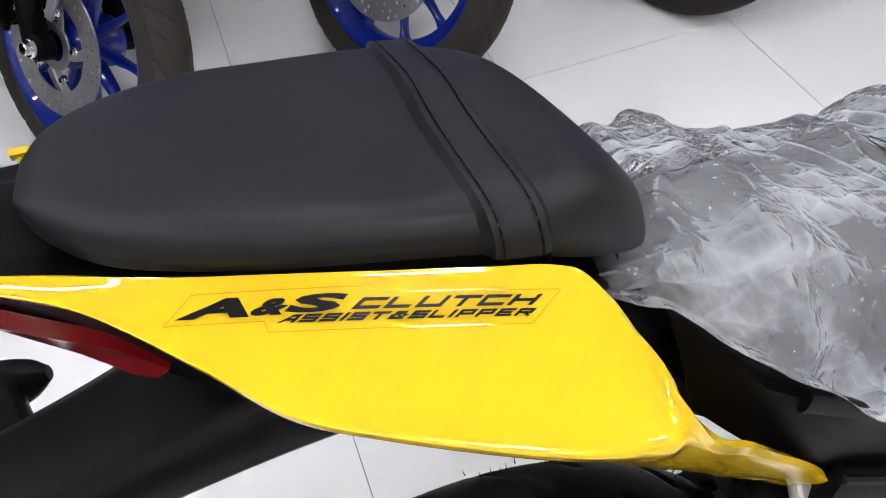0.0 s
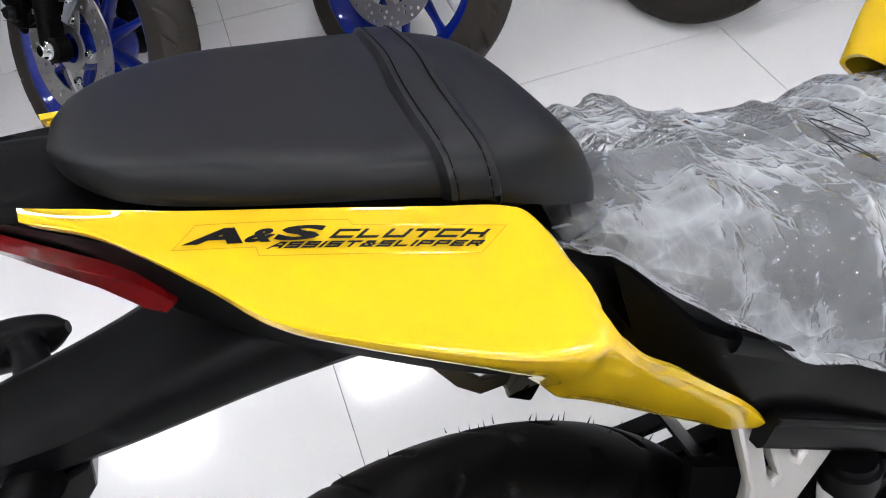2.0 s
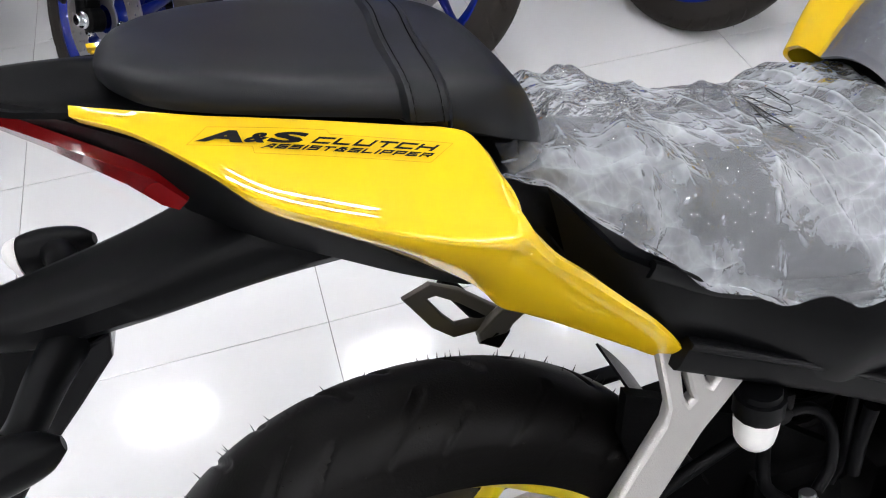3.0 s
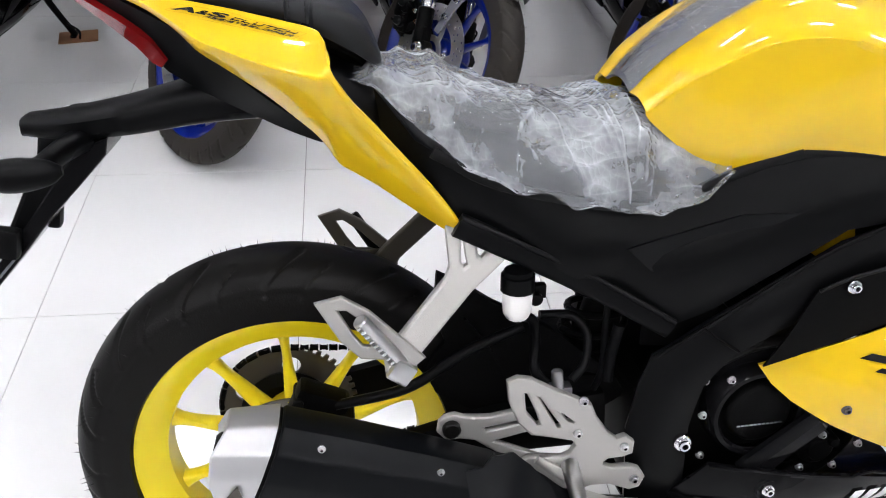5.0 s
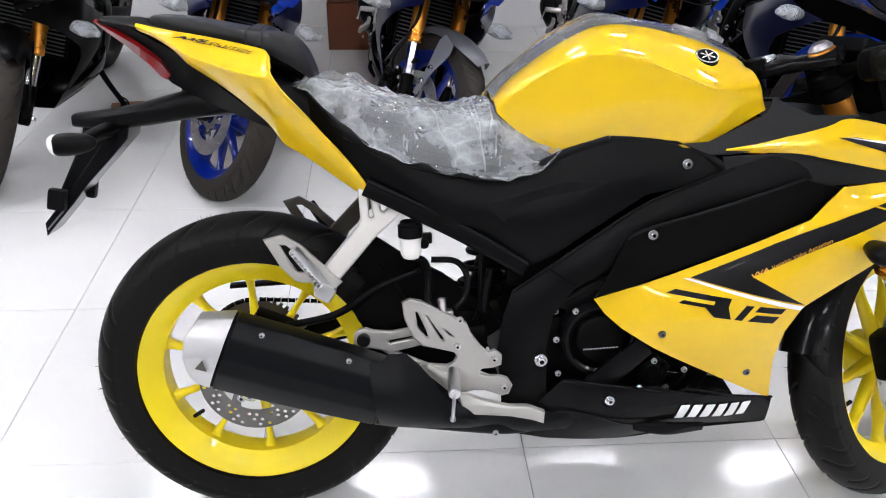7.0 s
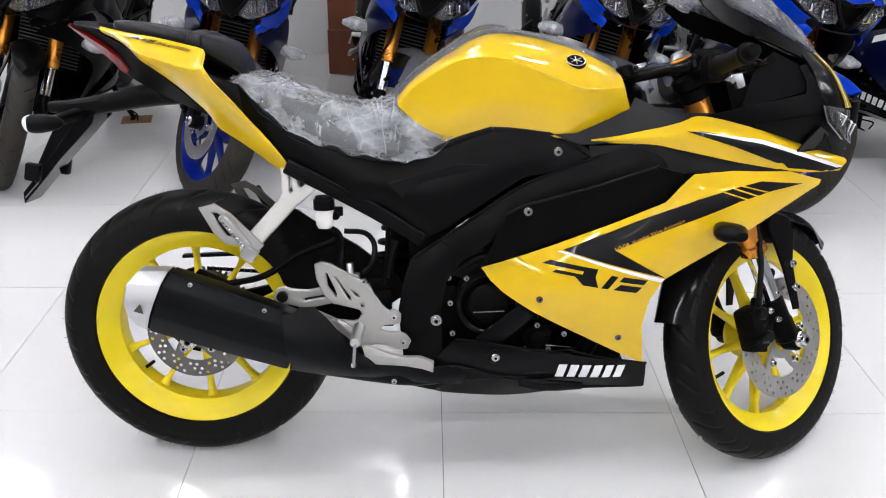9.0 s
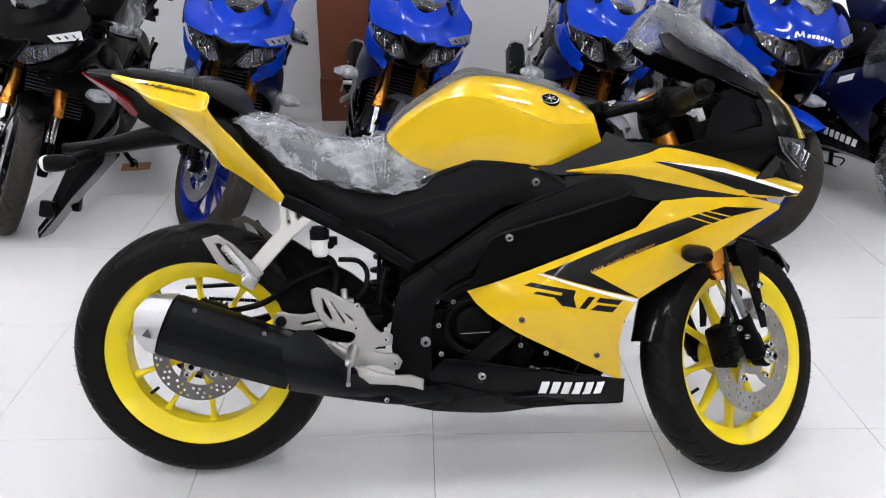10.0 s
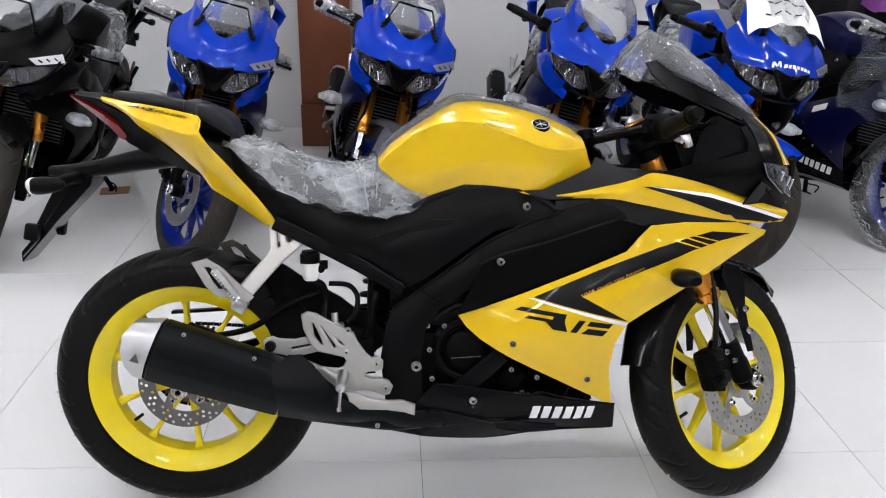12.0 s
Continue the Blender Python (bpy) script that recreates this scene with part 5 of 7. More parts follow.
    # fairing
    mid = skin([(0.654, 0.480, -0.158), (0.795, 0.530, -0.177), (0.937, 0.586, -0.190), (1.03, 0.625, -0.195), (1.058, 0.657, -0.195), (1.086, 0.682, -0.190), (1.169, 0.687, -0.180), (1.303, 0.681, -0.150), (1.395, 0.655, -0.105), (1.392, 0.644, -0.102),
                (1.280, 0.592, -0.150), (1.217, 0.558, -0.168), (1.104, 0.496, -0.184), (1.038, 0.457, -0.188), (1.011, 0.410, -0.184), (1.004, 0.349, -0.166), (1.021, 0.246, -0.132), (0.878, 0.326, -0.172), (0.761, 0.389, -0.182), (0.702, 0.427, -0.172), (0.674, 0.452, -0.162)],
               [(0.80, 0.47, -0.196), (0.92, 0.46, -0.203), (0.93, 0.54, -0.200), (1.0, 0.53, -0.203), (0.93, 0.37, -0.186), (1.10, 0.60, -0.203), (1.2, 0.63, -0.186)], 0.016, 0.005, False)
    fairing = mirrored("side_fairing", mid, P["side"], bike, P["side_label"], angle=60)
    spear_rows = [[(0.878, -0.158, 0.754), (0.999, -0.160, 0.771), (1.06, -0.160, 0.785), (1.107, -0.158, 0.797), (1.231, -0.148, 0.768), (1.35, -0.122, 0.730), (1.444, -0.094, 0.702)],
                  [(0.876, -0.166, 0.750), (0.998, -0.180, 0.758), (1.06, -0.186, 0.762), (1.10, -0.187, 0.763), (1.215, -0.172, 0.738), (1.34, -0.136, 0.704), (1.450, -0.097, 0.694)],
                  [(0.878, -0.160, 0.744), (0.995, -0.176, 0.742), (1.05, -0.182, 0.732), (1.093, -0.182, 0.723), (1.199, -0.168, 0.700), (1.335, -0.134, 0.677), (1.436, -0.098, 0.674)]]
    spear = mirrored("upper_fairing", loft(spear_rows, 46, 12, 0.004), paint, bike, P["spear_label"], angle=50)
    mirrored("fairing_wedge", skin([(0.873, 0.738, -0.164), (0.995, 0.742, -0.170), (1.093, 0.724, -0.172), (1.199, 0.701, -0.162), (1.303, 0.682, -0.146), (1.169, 0.684, -0.170), (1.086, 0.682, -0.172), (0.99, 0.665, -0.172), (0.88, 0.70, -0.168)], step=0.02, smooth=False), WEDGE, bike, "matte grey-black fairing wedge")
    cowl = skin([(0.60, 0.325, -0.165), (0.693, 0.318, -0.186), (0.808, 0.300, -0.188), (0.93, 0.270, -0.165), (1.03, 0.243, -0.128), (1.036, 0.177, -0.100), (0.93, 0.187, -0.118), (0.846, 0.193, -0.13), (0.80, 0.183, -0.13), (0.720, 0.174, -0.13), (0.574, 0.183, -0.13), (0.50, 0.20, -0.13), (0.471, 0.212, -0.132), (0.526, 0.245, -0.145)],
                [(0.70, 0.25, -0.183), (0.82, 0.245, -0.176), (0.92, 0.225, -0.152), (0.62, 0.24, -0.165)], 0.02, 0.006, False)
    if main:
        mirrored("tank_front_cover", skin([(0.800, 0.762, -0.158), (0.846, 0.764, -0.158), (0.957, 0.810, -0.142), (0.973, 0.834, -0.126), (1.038, 0.803, -0.146), (1.125, 0.803, -0.150), (1.078, 0.783, -0.160), (0.975, 0.753, -0.166), (0.882, 0.742, -0.168), (0.850, 0.742, -0.165)], step=0.014, smooth=False), WEDGE, bike, "grey-black cover ahead of the tank", angle=50)
    if main:
        # Near-black sheet added to paint the dark recess by the spar; no real panel.
        part("inner_panel", skin([(0.652, 0.486, -0.172), (0.676, 0.534, -0.177), (0.704, 0.600, -0.180), (0.738, 0.617, -0.184), (0.894, 0.661, -0.190), (1.014, 0.697, -0.184), (1.089, 0.676, -0.178), (1.074, 0.630, -0.176), (1.005, 0.600, -0.178), (0.831, 0.549, -0.178)], step=0.02, t=0.003, smooth=False), DARK, bike, "black inner panel behind the frame spar", angle=50)
        part("panel_edge", sweep([(0.704, -0.183, 0.601), (0.738, -0.187, 0.618), (0.81, -0.190, 0.638), (0.894, -0.193, 0.662), (1.014, -0.187, 0.698)], [(0.002, 0.003)] * 5, 8, 30), SATIN, bike)
        # Dark sheet added to black out the gap between spar and side cover.
        part("frame_gusset", skin([(0.50, 0.50, -0.115), (0.50, 0.57, -0.115), (0.60, 0.58, -0.12), (0.61, 0.49, -0.12)], step=0.03, smooth=False), DARK, bike)
    belly = mirrored("belly_cowl", cowl, GLOSS, bike, "gloss black belly cowl", angle=50)
    part("belly_floor", loft([[(0.52, -0.13, 0.20), (0.7, -0.13, 0.178), (0.85, -0.13, 0.19), (1.03, -0.10, 0.18)], [(0.52, 0, 0.185), (0.7, 0, 0.16), (0.85, 0, 0.165), (1.03, 0, 0.165)], [(0.52, 0.13, 0.20), (0.7, 0.13, 0.178), (0.85, 0.13, 0.19), (1.03, 0.10, 0.18)]], 14, 10, 0.004), GLOSS, bike)
    part("belly_rib", sweep([(0.74, -0.168, 0.222), (0.80, -0.176, 0.216), (0.88, -0.156, 0.205)], [(0.006, 0.010), (0.008, 0.012), (0.004, 0.008)], 8, power=4), GLOSS, belly)
    for pts, r in (([(0.600, -0.168, 0.322), (0.645, -0.180, 0.321), (0.693, -0.189, 0.316), (0.75, -0.190, 0.306), (0.81, -0.188, 0.297)], 0.004),
                   ([(0.81, -0.188, 0.297), (0.835, -0.186, 0.302), (0.87, -0.180, 0.292), (0.93, -0.165, 0.273), (1.03, -0.129, 0.246)], 0.003),
                   ([(0.535, -0.155, 0.250), (0.60, -0.170, 0.262), (0.66, -0.181, 0.252), (0.72, -0.184, 0.235), (0.80, -0.178, 0.228)], 0.0025)):
        part("cowl_edge_bead", sweep(pts, [(r, r * 0.8)] * len(pts), 8, 30), GLOSS, belly)
    part("cowl_recess", shift(lathe([(0.010, 0.001), (0.0165, -0.0015), (0.019, 0.0005), (0.019, 0.004)], 24), 0.684, -0.186, 0.287), GLOSS, belly)
    part("bolt", bolt_mesh(), CHROME, belly, "shiny steel bolt", pose(0.684, -0.187, 0.287))
    for x, z in ((0.775, 0.418), (0.953, 0.322)):
        near = tree_of(fairing).ray_cast(Vector((x, -1, z)), Vector((0, 1, 0)))[0]
        part("fairing_screw", bolt_mesh(DULL), DULL, fairing, "dark brass coloured screw", Matrix.Translation(near + Vector((0, -0.001, 0))) @ Matrix.Diagonal((0.75, 0.6, 0.75, 1)))
    if main:
        mirrored("inner_cowl", skin([(1.10, 0.796, -0.152), (1.231, 0.768, -0.150), (1.35, 0.729, -0.128), (1.440, 0.703, -0.090), (1.455, 0.735, -0.082), (1.418, 0.765, -0.122), (1.374, 0.800, -0.154), (1.346, 0.836, -0.160), (1.333, 0.868, -0.156), (1.318, 0.900, -0.138), (1.304, 0.896, -0.140), (1.317, 0.866, -0.153), (1.318, 0.842, -0.155), (1.14, 0.802, -0.153)], [(1.25, 0.795, -0.160), (1.34, 0.775, -0.156)], 0.016, 0.006, False), MATTE, bike, "matte black inner cowl")
        mirrored("cowl_lining", skin([(1.19, 0.810, -0.142), (1.322, 0.844, -0.142), (1.322, 0.868, -0.138), (1.308, 0.90, -0.125), (1.26, 0.925, -0.112), (1.215, 0.88, -0.125)], step=0.02, smooth=False), GLOSS, bike, "dark glossy lining of the nose")
        part("cowl_crease", sweep([(1.216, -0.163, 0.781), (1.28, -0.163, 0.790), (1.346, -0.158, 0.798), (1.362, -0.150, 0.772), (1.405, -0.118, 0.714)], [(0.002, 0.0012)] * 5, 6, 30), DARK, bike)
    else:
        mirrored("inner_cowl", skin([(1.10, 0.795, -0.150), (1.231, 0.767, -0.142), (1.35, 0.728, -0.120), (1.440, 0.702, -0.090), (1.455, 0.725, -0.080), (1.42, 0.745, -0.120), (1.36, 0.765, -0.158), (1.335, 0.83, -0.160), (1.25, 0.84, -0.165), (1.15, 0.815, -0.155)], step=0.02, smooth=False), MATTE, bike, "matte black inner cowl")
    # front cowl, lights and screen
    half = [[(1.402, 0, 0.912), (1.392, -0.03, 0.922), (1.345, -0.072, 0.952), (1.275, -0.100, 0.988), (1.19, -0.115, 1.035)],
            [(1.440, 0, 0.872), (1.424, -0.05, 0.880), (1.37, -0.108, 0.905), (1.30, -0.138, 0.935), (1.20, -0.142, 1.00)],
            [(1.462, 0, 0.825), (1.450, -0.055, 0.835), (1.40, -0.118, 0.845), (1.335, -0.158, 0.862), (1.235, -0.162, 0.93)],
            [(1.472, 0, 0.797), (1.464, -0.06, 0.812), (1.412, -0.125, 0.815), (1.350, -0.168, 0.826), (1.255, -0.168, 0.885)]]
    if main:
        half = [[(1.402, 0, 0.912), (1.392, -0.03, 0.916), (1.362, -0.062, 0.922), (1.330, -0.088, 0.922)],
                [(1.440, 0, 0.872), (1.424, -0.05, 0.878), (1.385, -0.100, 0.884), (1.336, -0.130, 0.890)],
                [(1.462, 0, 0.825), (1.450, -0.055, 0.832), (1.405, -0.118, 0.838), (1.346, -0.150, 0.850)],
                [(1.472, 0, 0.797), (1.464, -0.06, 0.805), (1.412, -0.125, 0.808), (1.352, -0.162, 0.816)]]
    else:
        half[2] = [(1.462, 0, 0.830), (1.450, -0.058, 0.836), (1.402, -0.130, 0.842), (1.335, -0.190, 0.858), (1.245, -0.205, 0.905)]
        half[3] = [(1.470, 0, 0.808), (1.464, -0.064, 0.818), (1.412, -0.134, 0.817), (1.345, -0.194, 0.828), (1.262, -0.205, 0.880)]
    rows = list(half)
    if not main:
        ridge_row = [(1.440, 0, 0.872), (1.424, -0.050, 0.882), (1.372, -0.098, 0.918), (1.300, -0.124, 0.952), (1.195, -0.136, 1.016)]
        foot_row = [(1.450, 0, 0.856), (1.434, -0.054, 0.864), (1.382, -0.108, 0.880), (1.310, -0.140, 0.904), (1.210, -0.150, 0.958)]
        rows = [half[0], ridge_row, foot_row, half[2], half[3]]
    full = [[(x, -y, z) for x, y, z in r[:0:-1]] + r for r in rows]
    face = part("front_cowl", loft(full, 50, 18, 0.004), P["face"], bike, P["face_label"], angle=60)
    for s in (-1, 1):
        rim = [(1.466, 0.800, -0.054), (1.478, 0.742, -0.036), (1.462, 0.730, -0.070), (1.415, 0.748, -0.132), (1.362, 0.785, -0.172), (1.352, 0.818, -0.168), (1.412, 0.808, -0.126)]
        if not main:
            rim = [(1.464, 0.796, -0.058), (1.478, 0.736, -0.036), (1.466, 0.729, -0.064), (1.432, 0.744, -0.108), (1.388, 0.774, -0.152), (1.344, 0.812, -0.180), (1.340, 0.834, -0.178), (1.395, 0.820, -0.138), (1.440, 0.806, -0.094)]
        bowl = skin(rim, [(1.40, 0.785, -0.125), (1.44, 0.765, -0.07)], 0.012, 0.003, False)
        glass = skin([(x + 0.004, z, y - 0.006) for x, z, y in rim], step=0.015, t=0.002, smooth=False)
        if s > 0:
            bowl, glass = flip(bowl), flip(glass)
        light = part("headlight", bowl, BOWL, bike, "slanted dark headlight with mirrored bowls")
        part("headlight_lens", glass, CLEAR, light, "clear headlight lens")
        for px, py, pz, r in ((1.446, -0.072, 0.766, 0.022), (1.422, -0.108, 0.776, 0.020), (1.392, -0.142, 0.790, 0.018)):
            part("reflector", join(block((r * 2.0, 0.008, r * 1.4), (0, 0.003, 0), 0.003, (0, 20, 0)), block((r * 0.9, 0.010, r * 0.5), (r * 0.2, 0.006, r * 0.2), 0.002, (0, -25, 10))), CHROME, light, m=pose(px, s * -py if s > 0 else py, pz, 0, 0, 0) @ Matrix.Rotation(radians(s * 50 + (180 if s > 0 else 0)), 4, "Z"))
        for f in (0.22, 0.48, 0.74):
            lo, hi = Vector((1.462, -0.066, 0.738)).lerp(Vector((1.366, -0.168, 0.788)), f), Vector((1.464, -0.060, 0.796)).lerp(Vector((1.354, -0.166, 0.814)), f)
            bar = sweep([lo, lo.lerp(hi, 0.5) + Vector((0.004, -0.003, 0)), hi], [(0.003, 0.005), (0.0025, 0.003), (0.003, 0.005)], 6)
            part("bezel_bar", flip(bar) if s > 0 else bar, DARK, light)
        if not main:
            part("mirror_mount", join(block((0.05, 0.016, 0.028), (0, 0, 0), 0.006), rod((-0.012, -0.012, 0), (-0.012, 0.0, 0), 0.006), rod((0.012, -0.012, 0), (0.012, 0.0, 0), 0.006)), MATTE, bike, "black rubber mirror mount", pose(1.345, s * 0.098, 0.942, 0, 40, s * 30) @ pose(0, 0, 0, s * 48 + (180 if s > 0 else 0), 0, 0))
    part("intake", join(*[sweep(p, [(0.007, 0.010)] * len(p), 8, 12, 3) for p in (
        [(1.470, -0.066, 0.822), (1.482, -0.036, 0.765), (1.486, 0, 0.724), (1.482, 0.036, 0.765), (1.470, 0.066, 0.822)],
        [(1.470, -0.066, 0.822), (1.472, -0.03, 0.811), (1.474, 0, 0.805), (1.472, 0.03, 0.811), (1.470, 0.066, 0.822)])]), MATTE, bike, "black v-shaped front intake")
    part("intake_back", loft([[(1.462, -0.062, 0.820), (1.466, 0, 0.806), (1.462, 0.062, 0.820)], [(1.462, -0.035, 0.755), (1.462, 0, 0.75), (1.462, 0.035, 0.755)], [(1.475, -0.006, 0.722), (1.475, 0, 0.722), (1.475, 0.006, 0.722)]], 10, 8, 0.003), DARK, bike)
    low = 0.69 if main else 0.706
    part("chin", loft([[(1.35, -0.165, 0.775), (1.455, -0.075, 0.722), (1.482, 0, 0.714), (1.455, 0.075, 0.722), (1.35, 0.165, 0.775)], [(1.30, -0.13, low), (1.41, -0.07, low), (1.445, 0, low), (1.41, 0.07, low), (1.30, 0.13, low)]], 20, 6, 0.004), GLOSS if main else DARK, bike)
    if main:
        part("nose_floor", loft([[(1.20, -0.15, low), (1.35, -0.12, low), (1.44 if main else 1.40, 0, low), (1.35, 0.12, low), (1.20, 0.15, low)], [(1.16, -0.12, 0.62), (1.26, -0.10, 0.61), (1.32, 0, 0.61), (1.26, 0.10, 0.61), (1.16, 0.12, 0.62)]], 16, 6, 0.004), DARK, bike)
    part("lamp_shell", loft([[(1.16, -0.13, 0.86), (1.30, -0.12, 0.85), (1.40, 0, 0.86), (1.30, 0.12, 0.85), (1.16, 0.13, 0.86)], [(1.20, -0.13, 0.74), (1.32, -0.11, 0.74), (1.42, 0, 0.74), (1.32, 0.11, 0.74), (1.20, 0.13, 0.74)]], 16, 6, 0.004), DARK, bike)
    glass = [[(1.150, s * 0.055, 1.092), (1.21, s * 0.075, 1.072), (1.275, s * 0.080, 1.018), (1.345, s * 0.060, 0.962), (1.398, s * 0.02, 0.918)] for s in (1, 0, -1)]
    glass[1] = [(1.155, 0, 1.100), (1.215, 0, 1.086), (1.285, 0, 1.032), (1.348, 0, 0.974), (1.402, 0, 0.918)]
    edge = [[(1.105, s * 0.112, 1.030), (1.18, s * 0.118, 1.028), (1.268, s * 0.102, 0.986), (1.34, s * 0.073, 0.948), (1.396, s * 0.028, 0.914)] for s in (1, -1)]
    if main:
        edge = [[(1.113, s * 0.106, 1.050), (1.16, s * 0.105, 1.015), (1.205, s * 0.098, 0.997), (1.248, s * 0.090, 0.979), (1.312, s * 0.072, 0.948), (1.392, s * 0.032, 0.907)] for s in (1, -1)]
        glass = [[(1.118, s * 0.072, 1.094), (1.165, s * 0.074, 1.070), (1.215, s * 0.071, 1.037), (1.262, s * 0.066, 1.004), (1.328, s * 0.050, 0.957), (1.398, s * 0.02, 0.909)] for s in (1, 0, -1)]
        glass[1] = [(1.143, 0, 1.117), (1.196, 0, 1.089), (1.240, 0, 1.056), (1.283, 0, 1.022), (1.351, 0, 0.966), (1.408, 0, 0.908)]
    part("windscreen", loft([edge[0], glass[0], glass[1], glass[2], edge[1]], 26, 20, 0.003), SMOKE if main else CLEAR, bike, "smoked clear windscreen")
    arm = [(1.036, 1.018, -0.128), (1.12, 1.034, -0.119), (1.20, 1.015, -0.116), (1.314, 0.965, -0.082), (1.402, 0.908, -0.03), (1.37, 0.902, -0.085), (1.27, 0.925, -0.132), (1.12, 0.958, -0.140), (1.042, 0.996, -0.135)]
    if main:
        arm = [(1.088, 1.044, -0.120), (1.113, 1.051, -0.109), (1.16, 1.016, -0.108), (1.205, 0.998, -0.101), (1.248, 0.980, -0.093), (1.312, 0.949, -0.076), (1.396, 0.905, -0.038), (1.372, 0.890, -0.080), (1.318, 0.916, -0.104), (1.25, 0.943, -0.117), (1.19, 0.960, -0.124), (1.14, 0.984, -0.128), (1.10, 1.018, -0.126)]
    mirrored("cowl_arm", skin(arm, step=0.012, smooth=False), GLOSS, bike, "gloss black screen surround")
    if main:
        for k, (f0, f1, ink) in enumerate(((0.10, 0.42, YELLOW), (0.46, 0.55, WHITE_INK), (0.60, 0.85, YELLOW))):
            strip = []
            for f in (f0, (f0 + f1) / 2, f1):
                strip.append([Vector(half[i][1]).lerp(Vector(half[i][2]), f) + Vector((0.0035, -0.0035, 0.002)) for i in range(4)])
            mirrored("cowl_stripe", loft(strip, 14, 6, 0.001), ink, face, "painted stripe on the front cowl")
    if film_on_screen:
        def sheet(u, v):
            x = 1.035 + 0.36 * u
            top = np.interp(u, [0, 0.10, 0.24, 0.36, 0.6, 0.88, 1], [1.025, 1.070, 1.122, 1.112, 1.066, 0.986, 0.925])
            low = np.interp(u, [0, 0.3, 0.6, 0.8, 1], [0.985, 0.955, 0.935, 0.92, 0.905])
            wide = np.interp(u, [0, 0.3, 0.6, 0.85, 1], [0.135, 0.150, 0.135, 0.085, 0.035])
            if main:
                x = 1.040 + 0.358 * u
                top = np.interp(u, [0, 0.10, 0.22, 0.44, 0.68, 0.87, 1], [1.030, 1.080, 1.120, 1.089, 1.021, 0.966, 0.912])
                low = np.interp(u, [0, 0.10, 0.20, 0.34, 0.46, 0.58, 0.76, 1], [1.012, 0.990, 1.040, 1.014, 0.996, 0.978, 0.947, 0.905])
                wide = np.interp(u, [0, 0.2, 0.44, 0.6, 0.76, 1], [0.095, 0.112, 0.103, 0.094, 0.077, 0.030])
            k = abs(v)
            n = 0.6 * (1 - 2.2 * abs(noise.noise(Vector((x * 9 + v, v * 2.2 - x * 5, 3.0))))) + 0.3 * (1 - 2.2 * abs(noise.noise(Vector((x * 26, v * 5 + x * 12, 8.0)))))
            return Vector((x, math.copysign(wide * (1 - (1 - k) ** 1.5), v) + 0.004 * n * v, top + (low - top) * k ** 2.2 + 0.006 + 0.006 * n))
        part("screen_wrap", grid_bm([[sheet(u, v) for v in np.linspace(-1, 1, 46)] for u in np.linspace(0, 1, 50)]), SCREEN_FILM, bike, "wrinkled clear plastic film over the windscreen", angle=80)
    if not main:
        mirrored("cheek_fin", skin([(1.452, 0.726, -0.072), (1.412, 0.744, -0.136), (1.356, 0.782, -0.180), (1.318, 0.800, -0.196), (1.290, 0.745, -0.194), (1.335, 0.690, -0.160), (1.395, 0.700, -0.112)], step=0.015, smooth=False), P["face"], bike, "painted fin below the headlight")
        mirrored("cowl_edge", sweep([(1.348, -0.194, 0.826), (1.300, -0.202, 0.853), (1.262, -0.206, 0.879), (1.243, -0.204, 0.905)], [(0.004, 0.012), (0.005, 0.016), (0.005, 0.014), (0.003, 0.006)], 8, 20, 4), MATTE, bike, "black edge of the front cowl")
        strip = [[Vector(half[2][i]).lerp(Vector(half[3][i]), f) + Vector((0.003, -0.004, 0.002)) for i in (2, 3)] for f in (-0.25, 0.1, 0.5, 0.85)]
        strip = [[r[0].lerp(r[1], -0.35 + 0.12 * k), r[0].lerp(r[1], 0.4), r[0].lerp(r[1], 1.10 + 0.05 * k)] for k, r in enumerate(strip)]
        sticker = loft(strip, 12, 8, 0.0008)
        tab = part("cheek_sticker", flip(sticker), P.get("sticker", SILVER), face, "silver model sticker")
        for k in range(3):
            q = strip[1][0].lerp(strip[1][2], 0.2 + 0.25 * k) + Vector((0.002, -0.002, 0))
            w = strip[2][0].lerp(strip[2][2], 0.26 + 0.25 * k) + Vector((0.002, -0.002, 0))
            mark = sweep([q, q.lerp(w, 0.5), w], [(0.0008, 0.004)] * 3, 6, 4)
            part("sticker_bar", flip(mark), BLACK_INK, tab)
        if grips_wrapped:
            knots = [(1.355, -0.095, 0.962), (1.337, -0.066, 1.030), (1.337, 0.066, 1.030), (1.355, 0.095, 0.962)]
            part("mirror_bracket", join(*[sweep([a, Vector(a).lerp(Vector(b), 0.5), b], [(0.003, 0.008)] * 3, 8, 6, 4) for a, b in zip(knots[:-1], knots[1:])]), GLOSS, bike, "black u-shaped mirror bracket")
    # steering: forks, mudguard, bars
    d = STEER_AXIS

    def leg(s, y):
        return Vector((1.308, y, 0.296)) + d * s
    for s in (-1, 1):
        y = s * 0.093
        f = part("fork", join(rod(leg(0.235, y), leg(0.70, y), 0.0265, n=20), rod(leg(0.225, y), leg(0.255, y), 0.030, n=20), rod(leg(0.262, y), leg(0.268, y), 0.0285, n=20)), GOLD, bike, "gold anodised fork tube", S)
        part("fork_slider", rod(leg(0.08, y), leg(0.24, y), 0.0205, n=18), CHROME, f, "polished fork slider")
        part("fork_foot", join(rod(leg(0.0, y), leg(0.115, y), 0.025, 0.0245, 18), rod((1.325, y - 0.02, 0.296), (1.325, y + 0.02, 0.296), 0.027), block((0.04, 0.035, 0.06), leg(0.03, y) + Vector((0.006, 0, 0)), 0.008, (0, -25, 0))), DARK, f, "black fork foot")
        part("fork_top", rod(leg(0.70, y), leg(0.713, y), 0.022, 0.016, 18), STEEL, f, "silver fork cap")
